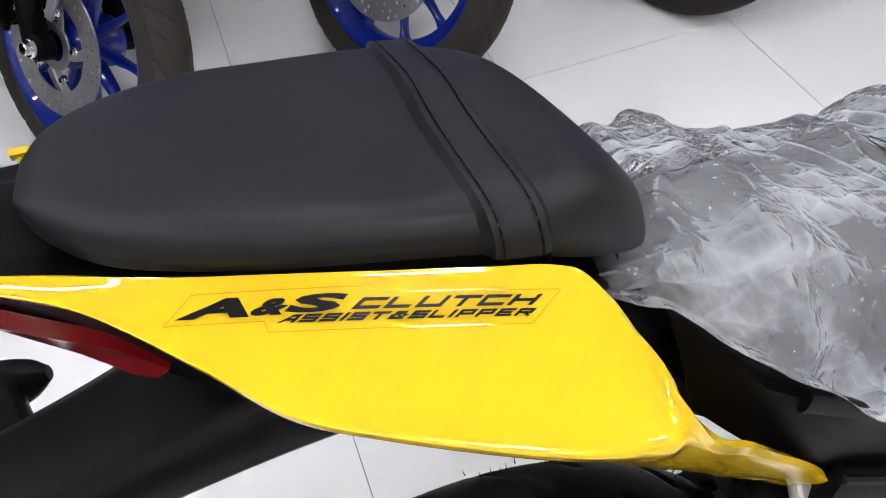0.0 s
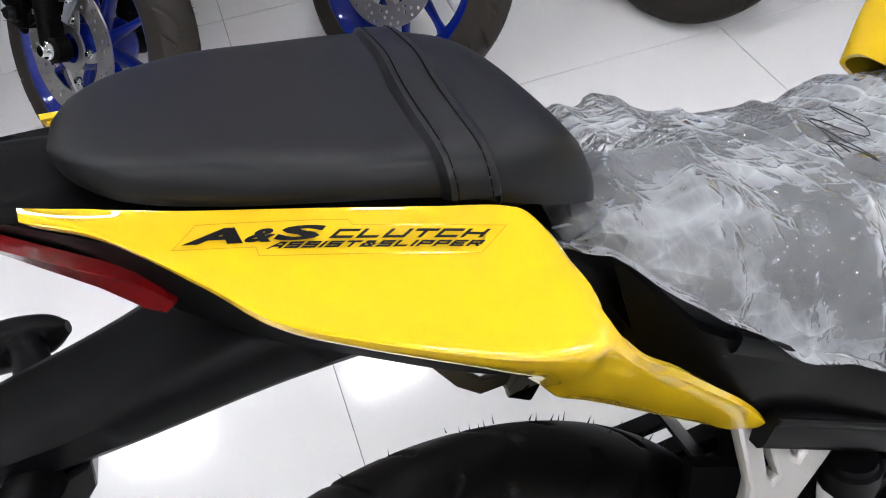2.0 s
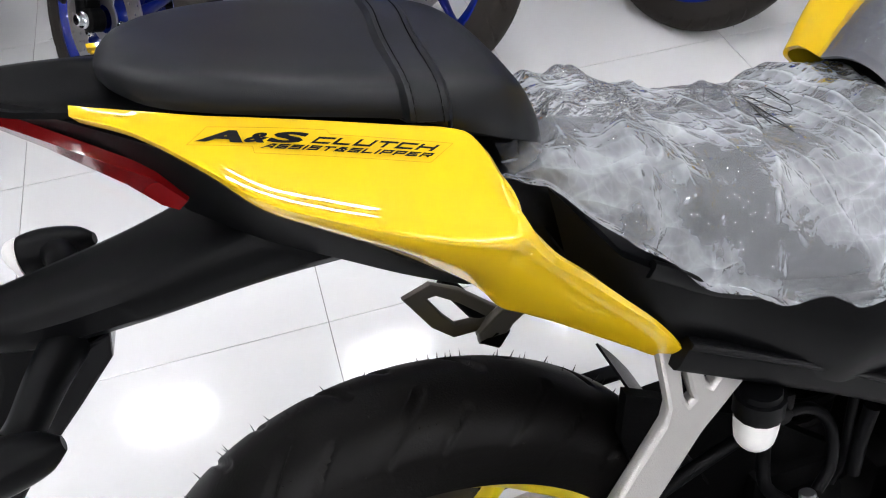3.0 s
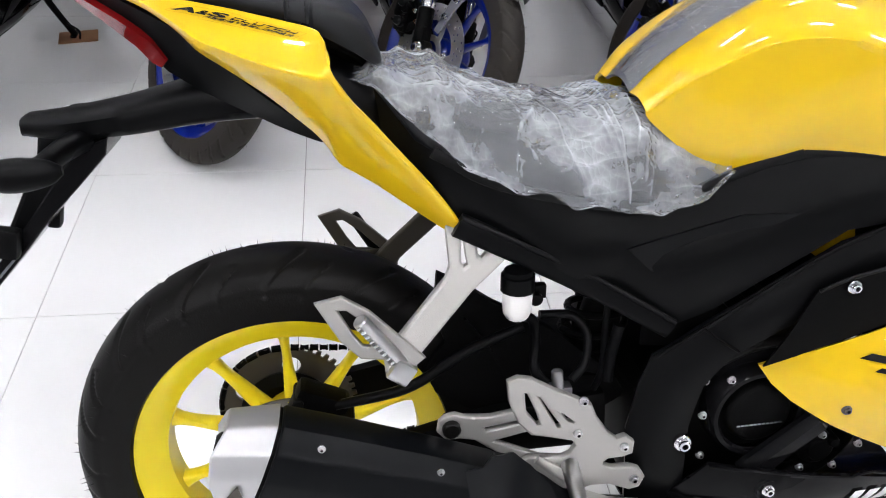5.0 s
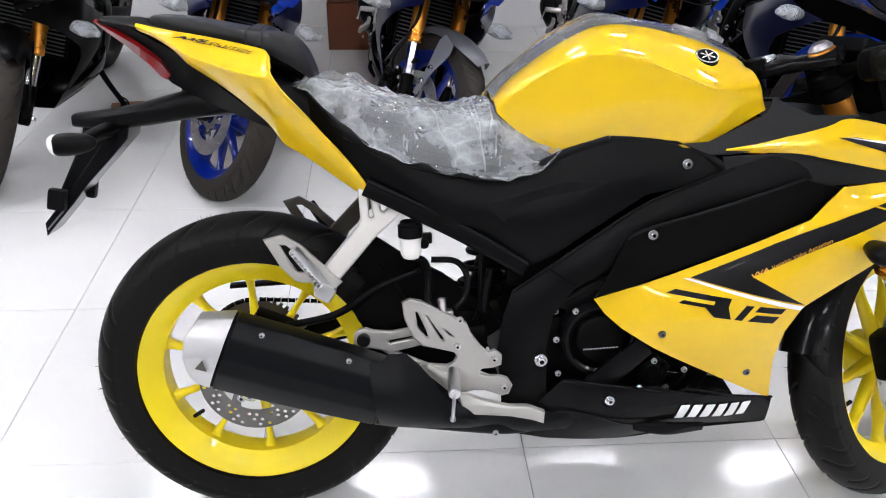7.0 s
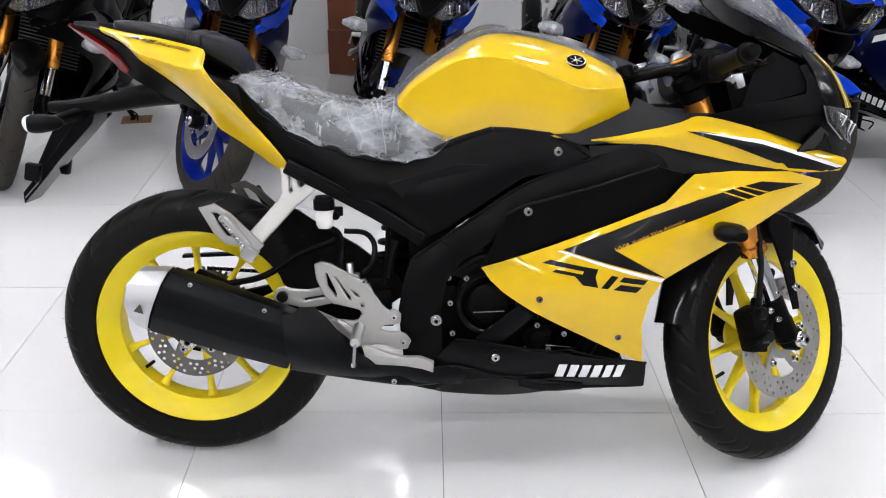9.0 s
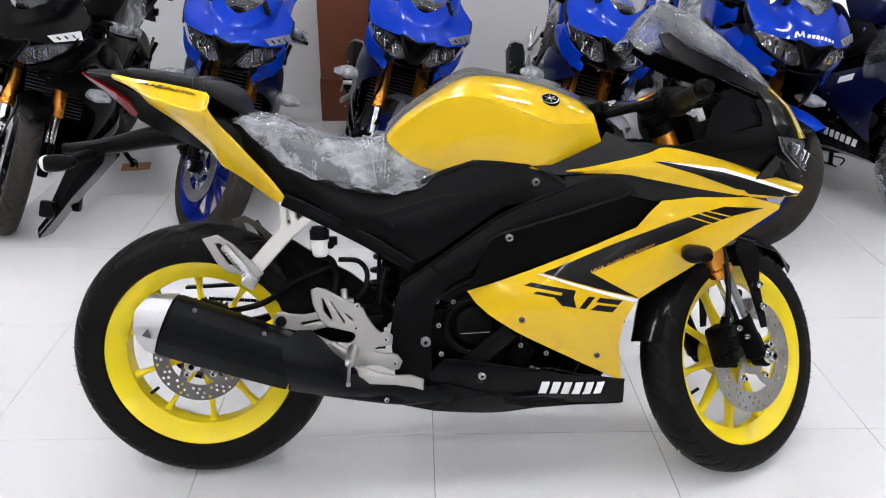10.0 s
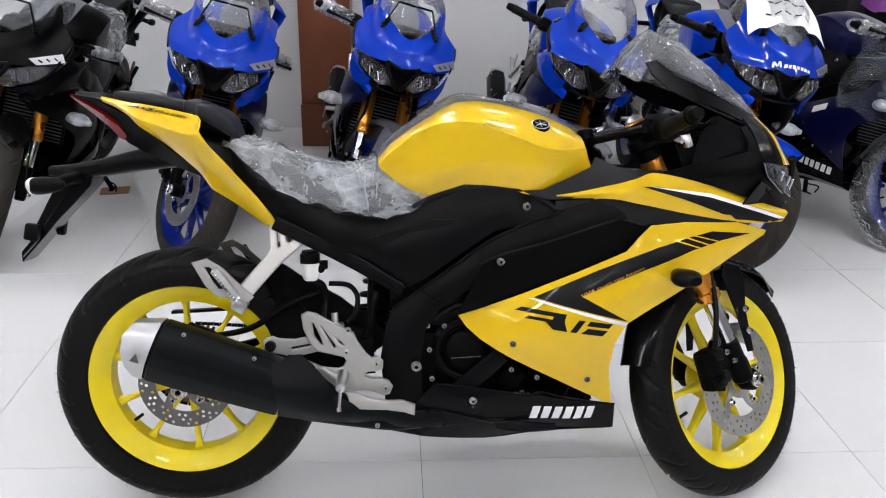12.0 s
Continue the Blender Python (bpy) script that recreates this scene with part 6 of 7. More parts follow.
        part("axle_end", bolt_mesh(), CHROME, f, m=pose(1.325, s * 0.118, 0.296, 0, 0, 0 if s < 0 else 180) @ Matrix.Diagonal((1.6, 1.6, 1.6, 1)))
    top = leg(0.68, 0)
    part("top_clamp", join(sweep([leg(0.68, -0.125), top + Vector((-0.02, -0.05, 0)), top + Vector((-0.03, 0, 0.004)), top + Vector((-0.02, 0.05, 0)), leg(0.68, 0.125)], [(0.035, 0.011), (0.025, 0.012), (0.045, 0.013), (0.025, 0.012), (0.035, 0.011)], 14, power=4, ref=(1, 0, 0.4)), rod(leg(0.667, -0.093), leg(0.697, -0.093), 0.036), rod(leg(0.667, 0.093), leg(0.697, 0.093), 0.036)), GLOSS, bike, "black fork yoke", S)
    for s in (-1, 1):
        part("clamp_sleeve", rod(leg(0.600, s * 0.093), leg(0.672, s * 0.093), 0.0300, n=20), DARK, bike, "", S)
    part("stem_nut", rod(top + Vector((-0.03, 0, 0.01)), top + Vector((-0.033, 0, 0.025)), 0.016), STEEL, bike, "silver steering stem nut", S)
    part("key_switch", rod(top + Vector((-0.075, 0, -0.01)), top + Vector((-0.08, 0, 0.018)), 0.02), DARK, bike, "", S)
    part("low_clamp", block((0.07, 0.25, 0.035), leg(0.48, 0) + Vector((-0.01, 0, 0)), 0.012, (0, -25, 0)), DARK, bike, "", S)
    for s in (-1, 1):
        root = leg(0.645, s * 0.093)
        a, b = root + Vector((-0.012, s * 0.03, 0.006)), Vector((0.912, s * 0.338, 0.878))
        bar = part("handlebar", join(rod(root - d * 0.018, root + d * 0.018, 0.037), rod(a, b, 0.0115)), DARK, bike, "black clip-on handlebar", S)
        inner = a.lerp(b, 0.50)
        g = part("grip", sweep([inner, a.lerp(b, 0.56), a.lerp(b, 0.75), a.lerp(b, 0.95), b], [0.0205, 0.0180, 0.0172, 0.0178, 0.0205], 16, 20), RUBBER, bar, "black rubber grip")
        if grips_wrapped and not main:
            rows = []
            for k in range(16):
                c = a.lerp(b, 0.42 + 0.66 * k / 15)
                rows.append([c + Vector((math.cos(t), 0.2 * math.cos(t), math.sin(t))) * (0.028 + 0.009 * noise.noise(Vector((k * 0.55, math.cos(t) * 1.7, math.sin(t) * 1.7))) + (0.006 if k in (3, 10) else 0)) for t in np.linspace(0, 2 * math.pi, 19)])
            part("grip_wrap", grid_bm(rows), PACK_FILM, bar, "milky plastic wrapped round the grip", angle=80)
        part("bar_end", sweep([b, b + (b - a).normalized() * 0.012, b + (b - a).normalized() * 0.03], [0.014, 0.016, 0.012], 14), DARK, bar)
        part("switch_box", sweep([a.lerp(b, 0.30), a.lerp(b, 0.34), a.lerp(b, 0.47), a.lerp(b, 0.50)], [(0.018, 0.02), (0.024, 0.028), (0.024, 0.028), (0.02, 0.02)], 12, 12, 3), DARK, bar, "black switch box")
        p0 = a.lerp(b, 0.32) + Vector((0.035, 0, -0.002))
        part("lever", sweep([p0, a.lerp(b, 0.5) + Vector((0.062, 0, -0.006)), a.lerp(b, 0.8) + Vector((0.065, 0, -0.008)), a.lerp(b, 1.02) + Vector((0.062, 0, -0.008))], [(0.008, 0.006), (0.007, 0.006), (0.006, 0.005), (0.009, 0.009)], 10, 20), GLOSS, bar, "black brake lever" if s < 0 else "black clutch lever")
        part("lever_perch", block((0.05, 0.035, 0.03), a.lerp(b, 0.3) + Vector((0.02, 0, 0)), 0.007), DARK, bar)
    if main:
        part("front_reservoir", join(rod((1.075, -0.16, 0.90), (1.075, -0.16, 0.93), 0.022)), DARK, bike, "", S)
        part("mirror_bolt_plate", join(block((0.034, 0.02, 0.024), (1.150, -0.16, 0.878), 0.006, (0, 25, 0)), block((0.018, 0.022, 0.03), (1.172, -0.16, 0.868), 0.005, (0, -20, 0))), STEEL, bike, "bright metal bracket under the handlebar")
    part("cockpit_tray", loft([[(0.965, y, 0.800), (1.06, y, 0.796), (1.15, y, 0.792), (1.25, y, 0.780), (1.36, y * 0.8, 0.745)] for y in (-0.145, -0.07, 0, 0.07, 0.150)], 20, 10, 0.004), MATTE, bike, "black plastic tray under the handlebars")
    part("cockpit", join(block((0.10, 0.17, 0.03), (1.20, 0, 0.90), 0.01, (0, 25, 0))), DARK, bike, "black instrument housing")
    gp = lambda a, y, r=0.312: Vector((1.325 + r * math.cos(a), y, 0.296 + r * math.sin(a)))
    arc = [radians(v) for v in ((38, 60, 90, 120, 146, 168) if main else (58, 72, 95, 120, 146, 168))]
    wid = [0.018, 0.055, 0.064, 0.064, 0.056, 0.046]
    out = [0.030, 0.012, 0.0, 0.004, 0.012, 0.018]
    guard = part("front_mudguard", loft([[gp(a, f * w, 0.314 - 0.034 * abs(f) ** 2.5 + out[i]) for i, (a, w) in enumerate(zip(arc, wid))] for f in (-1, -0.8, -0.4, 0, 0.4, 0.8, 1)], 30, 20, 0.003), P["guard"], bike, P["guard_label"], S)
    legp = plate([(1.375, 0.575), (1.32, 0.590), (1.302, 0.560), (1.326, 0.46), (1.335, 0.365), (1.352, 0.365), (1.360, 0.47), (1.385, 0.54)], (), 0.006, 0.002)
    for v in legp.verts:
        v.co.y += -0.064 - 0.16 * max(0, 0.56 - v.co.z)
    mirrored("guard_leg", legp, P["guard"], bike, m=S)
    for x, z in ((1.350, 0.470), (1.345, 0.415)):
        part("bolt", bolt_mesh(), CHROME, guard, m=pose(x, -0.074 - 0.16 * (0.56 - z), z))
    cal = part("front_caliper", join(block((0.055, 0.046, 0.100), (1.194, -0.088, 0.335), 0.012, (0, -14, 0)), block((0.042, 0.052, 0.055), (1.180, -0.096, 0.350), 0.012, (0, -14, 0)), rod((1.200, -0.122, 0.362), (1.200, -0.06, 0.362), 0.017), rod((1.206, -0.122, 0.318), (1.206, -0.06, 0.318), 0.017)), DARK, bike, "black front brake caliper", S)
    for k in range(3):
        part("caliper_rib", block((0.050, 0.006, 0.008), (1.190, -0.116, 0.312 + 0.022 * k), 0.002, (0, -14, 0)), DARK, cal)
    for x, z in ((1.186, 0.372), (1.203, 0.318)):
        part("piston_cap", shift(lathe([(0.0005, -0.010), (0.011, -0.010), (0.0135, -0.007), (0.0145, 0.0), (0.0145, 0.01), (0.0005, 0.01)], 24), x, -0.122, z), SATIN, cal)
    part("caliper_stay", join(sweep([(1.215, -0.095, 0.30), (1.245, -0.092, 0.335), (1.268, -0.090, 0.385), (1.255, -0.092, 0.425)], [(0.006, 0.012)] * 4, 8, 14, 4), sweep([(1.195, -0.095, 0.395), (1.225, -0.092, 0.385), (1.265, -0.090, 0.375)], [(0.006, 0.010)] * 3, 8, 10, 4), block((0.05, 0.012, 0.02), (1.20, -0.098, 0.292), 0.004, (0, 8, 0))), DARK, cal)
    for x, z in ((1.258, 0.410), (1.236, 0.372), (1.262, 0.350), (1.205, 0.395)):
        part("bolt", bolt_mesh(), CHROME, cal, m=pose(x, -0.108, z) @ Matrix.Diagonal((0.8, 0.8, 0.8, 1)))
    part("brake_hose", sweep([(1.190, -0.11, 0.375), (1.183, -0.125, 0.43), (1.195, -0.122, 0.50), (1.19, -0.112, 0.60), (1.12, -0.11, 0.74)], [0.0065] * 5, 10, 30), RUBBER, bike, "", S)
    part("hose_clip", join(rod((1.24, -0.105, 0.43), (1.265, -0.095, 0.45), 0.006), rod((1.262, -0.10, 0.455), (1.262, -0.085, 0.455), 0.01)), DARK, bike, "", S)
    for s in (-1, 1):
        sig = part("front_signal", sweep([(1.155, s * 0.165, 0.575), (1.150, s * 0.19, 0.572), (1.155, s * 0.235, 0.568), (1.165, s * 0.265, 0.566)], [(0.014, 0.010), (0.016, 0.012), (0.036, 0.019), (0.016, 0.010)], 14, 16, 2.2, ref=(1, 0, 0)), MATTE if main else P["signal"], bike, P["signal_label"])
        if not main:
            part("signal_wrap", sweep([(1.15, s * 0.18, 0.573), (1.152, s * 0.20, 0.57), (1.156, s * 0.24, 0.568), (1.17, s * 0.285, 0.566)], [(0.02, 0.016), (0.032, 0.022), (0.042, 0.026), (0.012, 0.010)], 14, 16, 2.2, ref=(1, 0, 0)), PACK_FILM, sig)
    if wheel_wrapped:
        prof = [(0.17, -0.062), (0.22, -0.070), (0.265, -0.066), (0.300, -0.045), (0.309, 0.0), (0.300, 0.045), (0.265, 0.066), (0.22, 0.070), (0.17, 0.062)]
        rows = []
        for i in range(140):
            th = 2 * math.pi * i / 139
            rows.append([Vector((r * math.cos(th), y, r * math.sin(th))) * (1 + 0.012 * noise.noise(Vector((9 * math.cos(th), 9 * math.sin(th), 12 * y)))) for r, y in curve_points(prof, 30)])
        part("wheel_wrap", grid_bm(rows), SCREEN_FILM, bike, "clear stretch film round the front wheel", S @ Matrix.Translation(FRONT_AXLE), angle=80)
    part("side_stand", join(sweep([(0.64, 0.12, 0.30), (0.63, 0.17, 0.20), (0.60, 0.262, 0.072)], [0.014, 0.013, 0.012], 10), block((0.07, 0.05, 0.008), (0.595, 0.275, 0.066), 0.003, (-14, 0, 0)), sweep([(0.61, 0.225, 0.115), (0.65, 0.285, 0.115), (0.64, 0.290, 0.078)], [0.004] * 3, 8)), GLOSS, bike, "black side stand, folded out")
    return dict(bike=bike, tail=panel, fairing=fairing, spear=spear, belly=belly, face=face, tank=tank)


# ---- the showroom ----
def setting(name, bm, material, label, category):
    return tagged(part(name, bm, material), label, category, kind="structure")


LEFT, RIGHT, BACK, FRONT, HIGH = -5.4, 5.4, 3.5, -6.6, 2.34
setting("wall_north", block((RIGHT - LEFT + 0.4, 0.2, HIGH), ((LEFT + RIGHT) / 2, BACK + 0.1, HIGH / 2), 0), WALL, "white painted wall behind the row of motorcycles", "wall")
# South, west and east walls are unseen, added to enclose and dim the room.
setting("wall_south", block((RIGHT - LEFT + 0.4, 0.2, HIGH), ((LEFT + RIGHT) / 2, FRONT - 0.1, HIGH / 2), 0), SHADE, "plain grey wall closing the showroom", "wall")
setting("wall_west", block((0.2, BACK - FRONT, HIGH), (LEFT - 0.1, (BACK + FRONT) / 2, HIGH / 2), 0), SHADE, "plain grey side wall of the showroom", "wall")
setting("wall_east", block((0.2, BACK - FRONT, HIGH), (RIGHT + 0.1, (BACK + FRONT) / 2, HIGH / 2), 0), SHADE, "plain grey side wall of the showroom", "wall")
setting("ceiling", block((RIGHT - LEFT + 0.4, BACK - FRONT + 0.4, 0.1), ((LEFT + RIGHT) / 2, (BACK + FRONT) / 2, HIGH + 0.05), 0), CEILING, "white painted ceiling with slim lamps", "ceiling")
floor = setting("floor", block((RIGHT - LEFT + 0.4, BACK - FRONT + 0.4, 0.1), ((LEFT + RIGHT) / 2, (BACK + FRONT) / 2, -0.053), 0), GROUT, "glossy white floor tiles with thin grey joints", "floor")

lamp_frame = plate([(-0.215, -0.055), (0.215, -0.055), (0.215, 0.055), (-0.215, 0.055)], [[(-0.195, -0.033), (0.195, -0.033), (0.195, 0.033), (-0.195, 0.033)]], 0.012, 0.003)
lamp = thing("ceiling_light", "slim white recessed ceiling lamp, lit", "ceiling lamp", "ceiling lamps", m=pose(-4.94, 2.04, HIGH - 0.008))
part("frame", shift(lamp_frame, 0, 0, 0, 90), PAPER, lamp)
part("diffuser", block((0.386, 0.062, 0.006), (0, 0, 0.002), 0), GLOW, lamp, "bright white diffuser")
for i in range(9):
    for j in range(7):
        if i or j:
            copy_thing(lamp, pose(-4.94 + 1.155 * i, 2.04 - 1.25 * j, HIGH - 0.008))

LEAN, NOSE_UP = 14.66, 0.8


def parked(x, y, heading, lean=LEAN):
    """The pose of a machine whose rear tyre stands at x, y, leaning on its side stand."""
    return pose(x, y, 0, 0, 0, heading) @ pose(0, 0, 0, 0, -NOSE_UP, 0) @ pose(0, 0, 0, -lean, 0, 0)


MAIN_LOOK = dict(paint=YELLOW, side=YELLOW, face=GLOSS, rim=LEMON, tyre=RUBBER, guard=GLOSS, signal=MATTE,
                 rim_label="lemon yellow cast alloy wheel", tyre_label="new black rubber tyre with moulding hairs", tank_label="glossy yellow fuel tank", tail_label="glossy yellow tail panel",
                 side_label="glossy yellow side fairing with black graphics", spear_label="glossy yellow upper fairing blade", face_label="gloss black front cowl", guard_label="gloss black front mudguard", signal_label="black front indicator")
BLUE_LOOK = dict(paint=BLUE, side=NAVY, face=BLUE, rim=BLUE_RIM, tyre=DUSTY, guard=GREY, signal=TRANSLUCENT,
                 rim_label="blue cast alloy wheel", tyre_label="dusty black rubber tyre", tank_label="glossy blue fuel tank", tail_label="glossy blue tail panel",
                 side_label="navy blue side fairing", spear_label="glossy blue upper fairing blade", face_label="glossy blue front cowl", guard_label="grey front mudguard", signal_label="wrapped clear front indicator")
BLACK_LOOK = dict(BLUE_LOOK, sticker=WHITE_INK, paint=MATTE_PAINT, side=MATTE_PAINT, face=MATTE_PAINT, rim=GLOSS, guard=MATTE, rim_label="black cast alloy wheel", tank_label="matte black fuel tank", tail_label="matte black tail panel",
                  side_label="matte black side fairing", spear_label="matte black upper fairing blade", face_label="matte black front cowl", guard_label="matte black front mudguard")
NAVY_LOOK = dict(BLUE_LOOK, paint=NAVY, face=NAVY, tank_label="dark navy fuel tank", tail_label="dark navy tail panel", spear_label="dark navy upper fairing blade", face_label="dark navy front cowl")

hero = build_bike("motorcycle", "yellow and black sports motorcycle, seat wrapped in clear plastic", MAIN_LOOK, parked(-0.5747, -0.1154, 0.74), 32.0, main=True)
row = "motorcycles parked along the wall"
blue = build_bike("motorcycle", "blue sports motorcycle with gold forks, parked facing the aisle", BLUE_LOOK, parked(-1.042, 2.704, -85.5), 30.0, row)
copy_thing(blue["bike"], parked(-0.275, 2.745, -88.5))
build_bike("motorcycle", "blue sports motorcycle with bare black grips, parked facing the aisle", BLUE_LOOK, parked(0.613, 2.717, -94.0), 30.0, row, grips_wrapped=False)
SPONSOR_LOOK = dict(BLUE_LOOK, guard=BLUE, guard_label="glossy blue front mudguard")
sponsor = build_bike("motorcycle", "blue sports motorcycle with a paper notice taped on its screen", SPONSOR_LOOK, parked(1.305, 2.615, -91.0, 9.5), 29.0, row, grips_wrapped=False)
black = build_bike("motorcycle", "matte black sports motorcycle with gold forks, parked facing the aisle", BLACK_LOOK, parked(-1.768, 2.79, -89.6), 24.0, row)
navy = build_bike("motorcycle", "dark navy sports motorcycle parked at an angle", NAVY_LOOK, parked(1.66, 2.62, -66), 10.0, row, wheel_wrapped=True)

pillar = setting("pillar", join(block((0.30, 0.36, HIGH - 0.26), (-0.46, 3.22, 0.26 + (HIGH - 0.26) / 2), 0.004), block((0.312, 0.372, 0.257), (-0.46, 3.22, 0.1285), 0.004)), WOOD, "brown wood-clad pillar against the wall", "pillar")

# ---- prints on the yellow machine ----
deck = hero["tail"]
U = Vector((0.951, -0.2416, -0.1945)).normalized()
V = Vector((0.306, 0.832, 0.463))
V = (V - U * V.dot(U)).normalized()
SPOT = Vector((-0.0672, -0.0912, 0.9509)) - V * 0.0010
for words, x, y, length, height, lean, pen, gap in (("CLUTCH", 0.0668, 0.0014, 0.0767, 0.0045, 1.15, 0.29, 0.16), ("ASSIST&SLIPPER", 0.0385, -0.0030, 0.1020, 0.0032, 1.15, 0.30, 0.20)):
    print_on("lettering", square_words(words, x, y, length, height, lean, pen, gap), deck, SPOT, U, V, BLACK_INK, "black slanted lettering", 0.0013)
for words, x, y, length, height in (("A", 0.0, 0.0, 0.0360, 0.0078), ("&", 0.0272, 0.0003, 0.0200, 0.0066), ("S", 0.0405, 0.0008, 0.0275, 0.0072)):
    bm = wide_letter(words, x, y, length, height, 1.0)
    print_on("lettering", bm, deck, SPOT, U, V, BLACK_INK, "black slanted lettering", 0.0013)
rim = [(-0.004, -0.0022), (0.034, -0.0018), (0.0355, -0.0062), (0.138, -0.0060), (0.151, 0.0080), (0.078, 0.0080), (0.076, 0.0105), (0.062, 0.0105), (0.006, 0.0098), (-0.004, -0.0022)]
bm = bmesh.new()
for (ax, ay), (bx, by) in zip(rim[:-1], rim[1:]):
    n = Vector((ay - by, bx - ax)).normalized() * 0.00018
    bm.faces.new([bm.verts.new((px, py, 0)) for px, py in ((ax + n.x, ay + n.y), (ax - n.x, ay - n.y), (bx - n.x, by - n.y), (bx + n.x, by + n.y))])
print_on("sticker_edge", bm, deck, SPOT, U, V, CLEAR_INK, "thin edge of a clear sticker", 0.0009)

fairing = hero["fairing"]
side_decal("black_graphic", [(0.822, 0.524), (0.967, 0.584), (1.096, 0.632), (1.171, 0.652), (1.234, 0.664), (1.345, 0.652), (1.26, 0.642), (1.185, 0.624), (1.071, 0.583), (0.929, 0.526), (1.041, 0.462)], fairing, BLACK_INK, "black arrow graphic")
side_decal("white_line", [(0.810, 0.522), (0.822, 0.522), (1.044, 0.458), (1.032, 0.452)], fairing, WHITE_INK, "white pinstripe")
for x0, z0, x1, z1 in ((1.144, 0.645, 1.206, 0.625), (1.162, 0.653, 1.226, 0.632), (1.176, 0.658, 1.246, 0.640)):
    side_decal("slash", [(x0, z0), (x0 + 0.006, z0 + 0.001), (x1 + 0.006, z1 + 0.001), (x1, z1)], fairing, YELLOW, lift=0.0018, step=0.004)
for pts in ([(0, 0.75), (0.06, 1), (0.52, 1), (0.53, 0.55), (0.60, 0), (0.45, 0), (0.34, 0.40), (0.12, 0.40), (0.15, 0.58), (0.40, 0.58), (0.40, 0.75)], [(0.63, 0), (0.70, 0), (0.74, 0.78), (0.67, 0.78)], [(0.75, 0), (0.99, 0), (1.02, 0.36), (0.80, 0.36)], [(0.77, 0.50), (1.02, 0.50), (1.04, 0.80), (0.79, 0.80)]):
    side_decal("logo_bar", [(0.767 + 0.214 * u + 0.016 * v, 0.469 - 0.038 * u + 0.037 * v) for u, v in pts], fairing, BLACK_INK, "black abstract logo shape", step=0.006)
bm = text_bm("VVA", 0.0115, 0.3, 0.0002, 1.6)
print_on("lettering", bm, fairing, (0.926, -0.2, 0.522), Vector((0.914, 0, 0.405)), Vector((-0.405, 0, 0.914)), ORANGE_INK, "small orange lettering", 0.0022)
bm = text_bm("Variable Valve Actuation", 0.0105, 0.2, 0, 1.12)
for v in bm.verts:
    v.co.x += 0.040
print_on("lettering", bm, fairing, (0.926, -0.2, 0.522), Vector((0.914, 0, 0.405)), Vector((-0.405, 0, 0.914)), ORANGE_INK, "small orange lettering", 0.0022)
spear = hero["spear"]
side_decal("black_stripe", [(1.066, 0.768), (1.10, 0.768), (1.228, 0.743), (1.357, 0.704), (1.44, 0.680), (1.40, 0.674), (1.33, 0.684), (1.30, 0.687), (1.285, 0.698), (1.268, 0.700), (1.164, 0.738)], spear, BLACK_INK, "black stripe")
side_decal("white_stripe", [(1.078, 0.769), (1.232, 0.748), (1.442, 0.684), (1.425, 0.682), (1.230, 0.740)], spear, WHITE_INK, "white stripe", 0.0018)
belly = hero["belly"]
for k in range(6):
    x = 0.815 + 0.0272 * k
    z = 0.2370 - 0.0034 * k
    side_decal("brand_bar", [(x, z), (x + 0.019, z - 0.002), (x + 0.026, z + 0.031), (x + 0.007, z + 0.0325)], belly, WHITE_INK, "white block of a maker's mark", 0.0028, 0.007)
    side_decal("brand_bar", [(x, z), (x + 0.019, z - 0.002), (x + 0.026, z + 0.031), (x + 0.007, z + 0.0325)], navy["belly"], WHITE_INK, "white block of a maker's mark", 0.0028, 0.02)

# ---- sponsor's machine: paper notice and white mark ----
notice = thing("paper_notice", "white paper notice with black handwriting taped over a windscreen", "notice", m=parked(1.305, 2.615, -91.0, 9.5))
sheet_rows = []
for v in np.linspace(0, 1.4, 11):
    sheet_rows.append([(1.185 + 0.125 * v + 0.006 * math.sin(5 * y / 0.1), y * (1 + 0.1 * v), 1.112 - 0.090 * v - 3.2 * y * y + 0.006 * math.sin(9 * y / 0.1 + 4 * v)) for y in np.linspace(-0.140, 0.132, 12)])
paper = part("sheet", loft(sheet_rows, 40, 20, 0.0008), PAPER, notice, "creased white paper")
for line, (v0, count) in enumerate(((0.60, 6), (1.00, 5))):
    for k in range(count):
        y0 = 0.090 - 0.175 * k / count - 0.02 * line
        bar = []
        for dv in (0.0, 0.025, 0.05):
            v = v0 + dv
            bar.append([(1.185 + 0.125 * v + 0.006 * math.sin(5 * y / 0.1) + 0.0015, y * (1 + 0.1 * v), 1.112 - 0.090 * v - 3.2 * y * y + 0.006 * math.sin(9 * y / 0.1 + 4 * v) + 0.0045) for y in np.linspace(y0, y0 - 0.022, 4)])
        part("writing_bar", loft(bar, 5, 4, 0.0006), BLACK_INK, paper, "black bar of writing")
nose = sponsor["face"]
bm = bmesh.new()
for pts in ([(0, 0), (0.006, 0), (0.008, 0.014), (0.003, 0.016)], [(0.003, 0.016), (0.008, 0.018), (0.015, 0.006), (0.012, 0.002)], [(0.012, 0.002), (0.016, 0.005), (0.021, 0.017), (0.017, 0.018)], [(0.017, 0.018), (0.022, 0.017), (0.025, 0.002), (0.020, 0.001)]):
    bm.faces.new([bm.verts.new((x, y, 0)) for x, y in pts])
for k in range(7):
    x = 0.030 + 0.0115 * k
    bm.faces.new([bm.verts.new((x + a, 0.001 + b, 0)) for a, b in ((0, 0), (0.008, 0), (0.009, 0.009), (0.001, 0.009))])
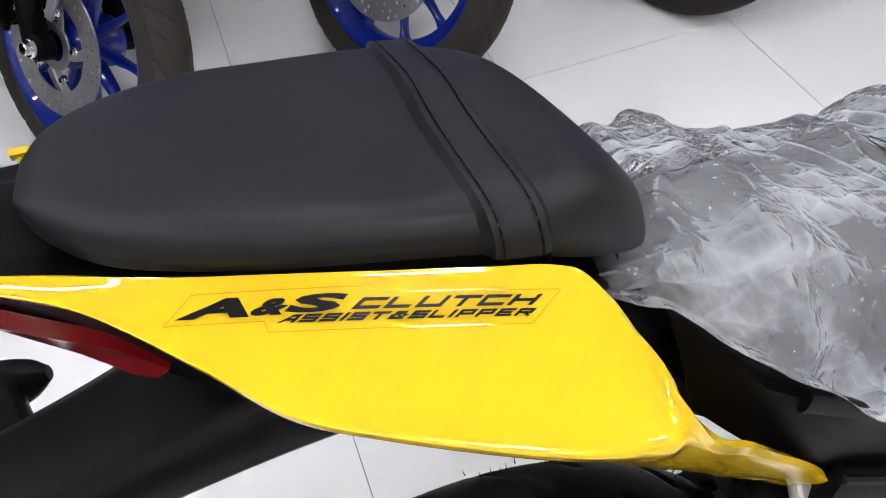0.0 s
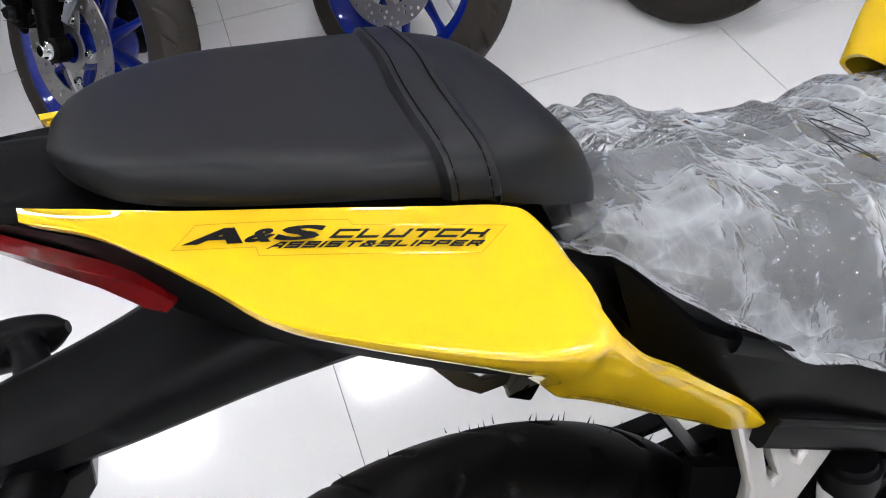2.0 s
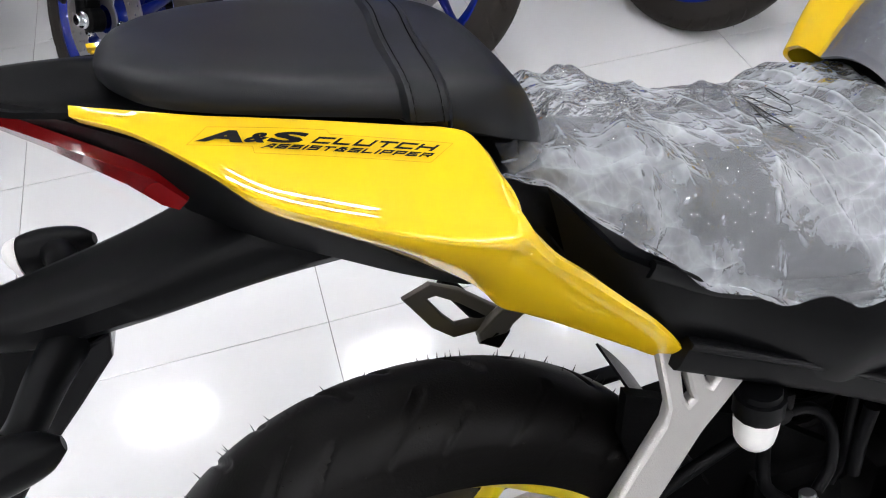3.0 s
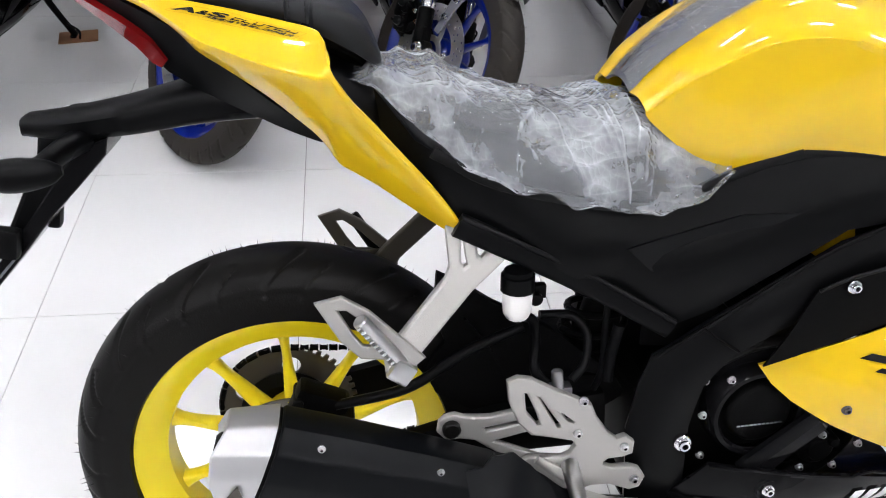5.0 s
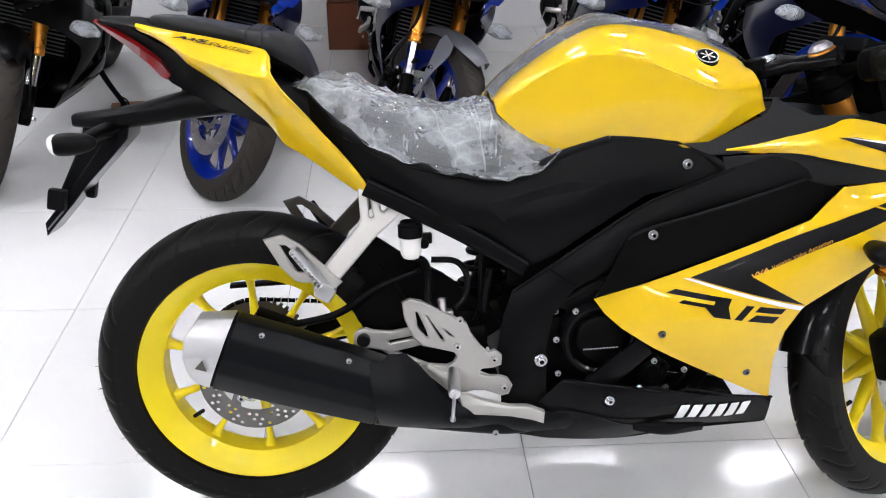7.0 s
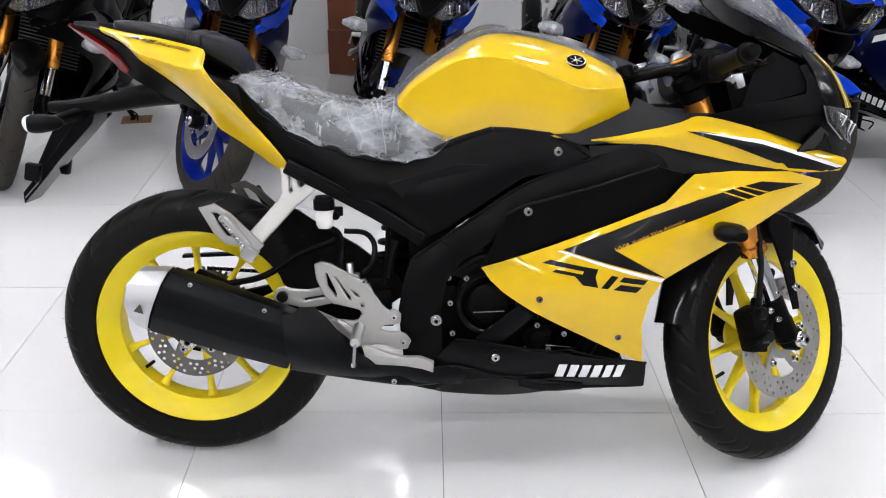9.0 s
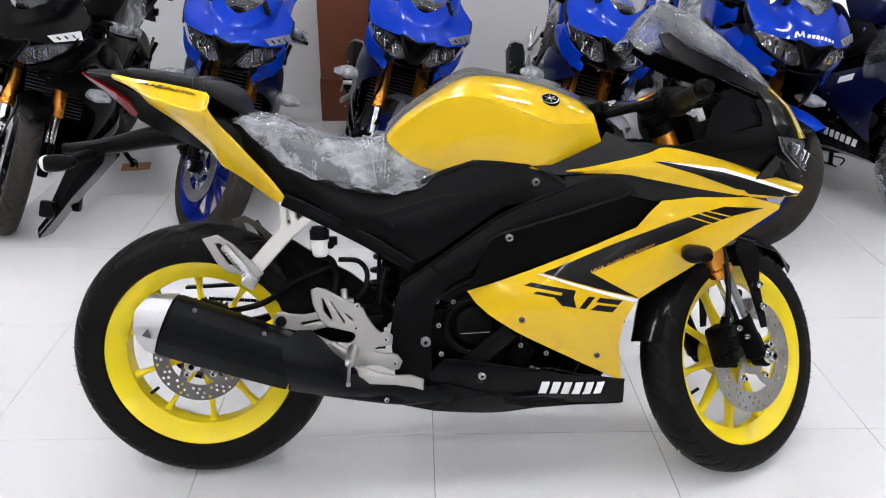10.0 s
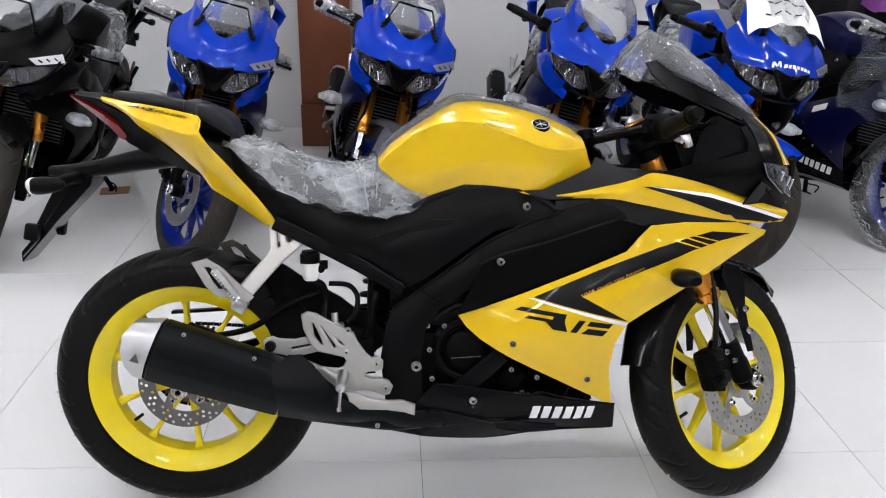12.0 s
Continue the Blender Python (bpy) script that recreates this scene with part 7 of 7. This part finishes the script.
bmesh.ops.scale(bm, vec=(1.45, 1.45, 1), verts=bm.verts[:])
print_on("sponsor_mark", bm, nose, (1.475, -0.074, 0.842), Vector((-0.05, 1, 0)), Vector((-0.6, 0, 0.8)), WHITE_INK, "white zigzag and bars mark", 0.0022)
# ---- clear sheet hung over the navy machine's side, a white sticker on it ----
sheet = []
for u in np.linspace(0, 1, 30):
    sheet.append([(0.92 + 0.46 * u + 0.02 * math.sin(7 * v), -0.212 + 0.09 * max(0, u - 0.55) + 0.010 * math.sin(19 * u + 6 * v) * math.sin(8 * v) - 0.02 * v * (1 - v), 0.86 - 0.34 * v - 0.04 * u + 0.015 * math.sin(11 * u)) for v in np.linspace(0, 1, 16)])
part("fairing_wrap", loft(sheet, 30, 44, 0), TANK_FILM, navy["bike"], "clear plastic sheet over the side fairing", angle=80)
side_decal("sticker", [(0.80, 0.50), (0.87, 0.53), (0.875, 0.50), (0.805, 0.47)], navy["fairing"], WHITE_INK, "small white sticker", 0.003, 0.02)
# ---- clutter behind the row ----
card = thing("cardboard_pad", "flat brown cardboard pad under a side stand", "cardboard", m=pose(-1.478, 2.185, 0.0045, 0, 0, 12))
part("pad", block((0.14, 0.10, 0.007), (0, 0, 0), 0.001), CARD, card)
drape = thing("draped_cover", "black cloth cover with a purple fold over a stored machine", "cover", m=pose(2.66, 2.95, 0))


def heap(wide, deep, tall, seed):
    rows = []
    for u in np.linspace(0, 1, 40):
        row = []
        for v in np.linspace(0, 1, 40):
            x, y = wide * (u - 0.5), deep * (v - 0.5)
            edge = max(abs(u - 0.5), abs(v - 0.5)) * 2
            z = tall * (1 - edge ** 5) + 0.05 * noise.noise(Vector((x * 5, y * 5, seed))) + 0.03 * (1 - 2 * abs(noise.noise(Vector((x * 9, y * 3, seed + 4)))))
            row.append((x * (1 + 0.1 * (1 - z / tall)), y, max(0.004, z)))
        rows.append(row)
    return grid_bm(rows)


part("cloth", heap(0.62, 0.8, 1.02, 2.0), CLOTH, drape, "black cloth")
fold = heap(0.46, 0.30, 0.16, 6.0)
part("fold", shift(fold, 0.12, -0.28, 0.90), PURPLE, drape, "purple cloth fold")

# ---- floor tiles ----
rnd = random.Random(3)
tile_mesh = mesh_of("tile", block((0.5985, 0.5985, 0.02), (0.3, 0.3, -0.01), 0.0008), TILE)
for i in range(-9, 9):
    for j in range(-11, 6):
        if -9 <= i < 9 and LEFT - 0.3 < i * 0.6 < RIGHT and FRONT - 0.3 < j * 0.6 < BACK:
            part("tile", tile_mesh, TILE, floor, m=pose(i * 0.6, j * 0.6, rnd.uniform(-0.0003, 0.0003)))
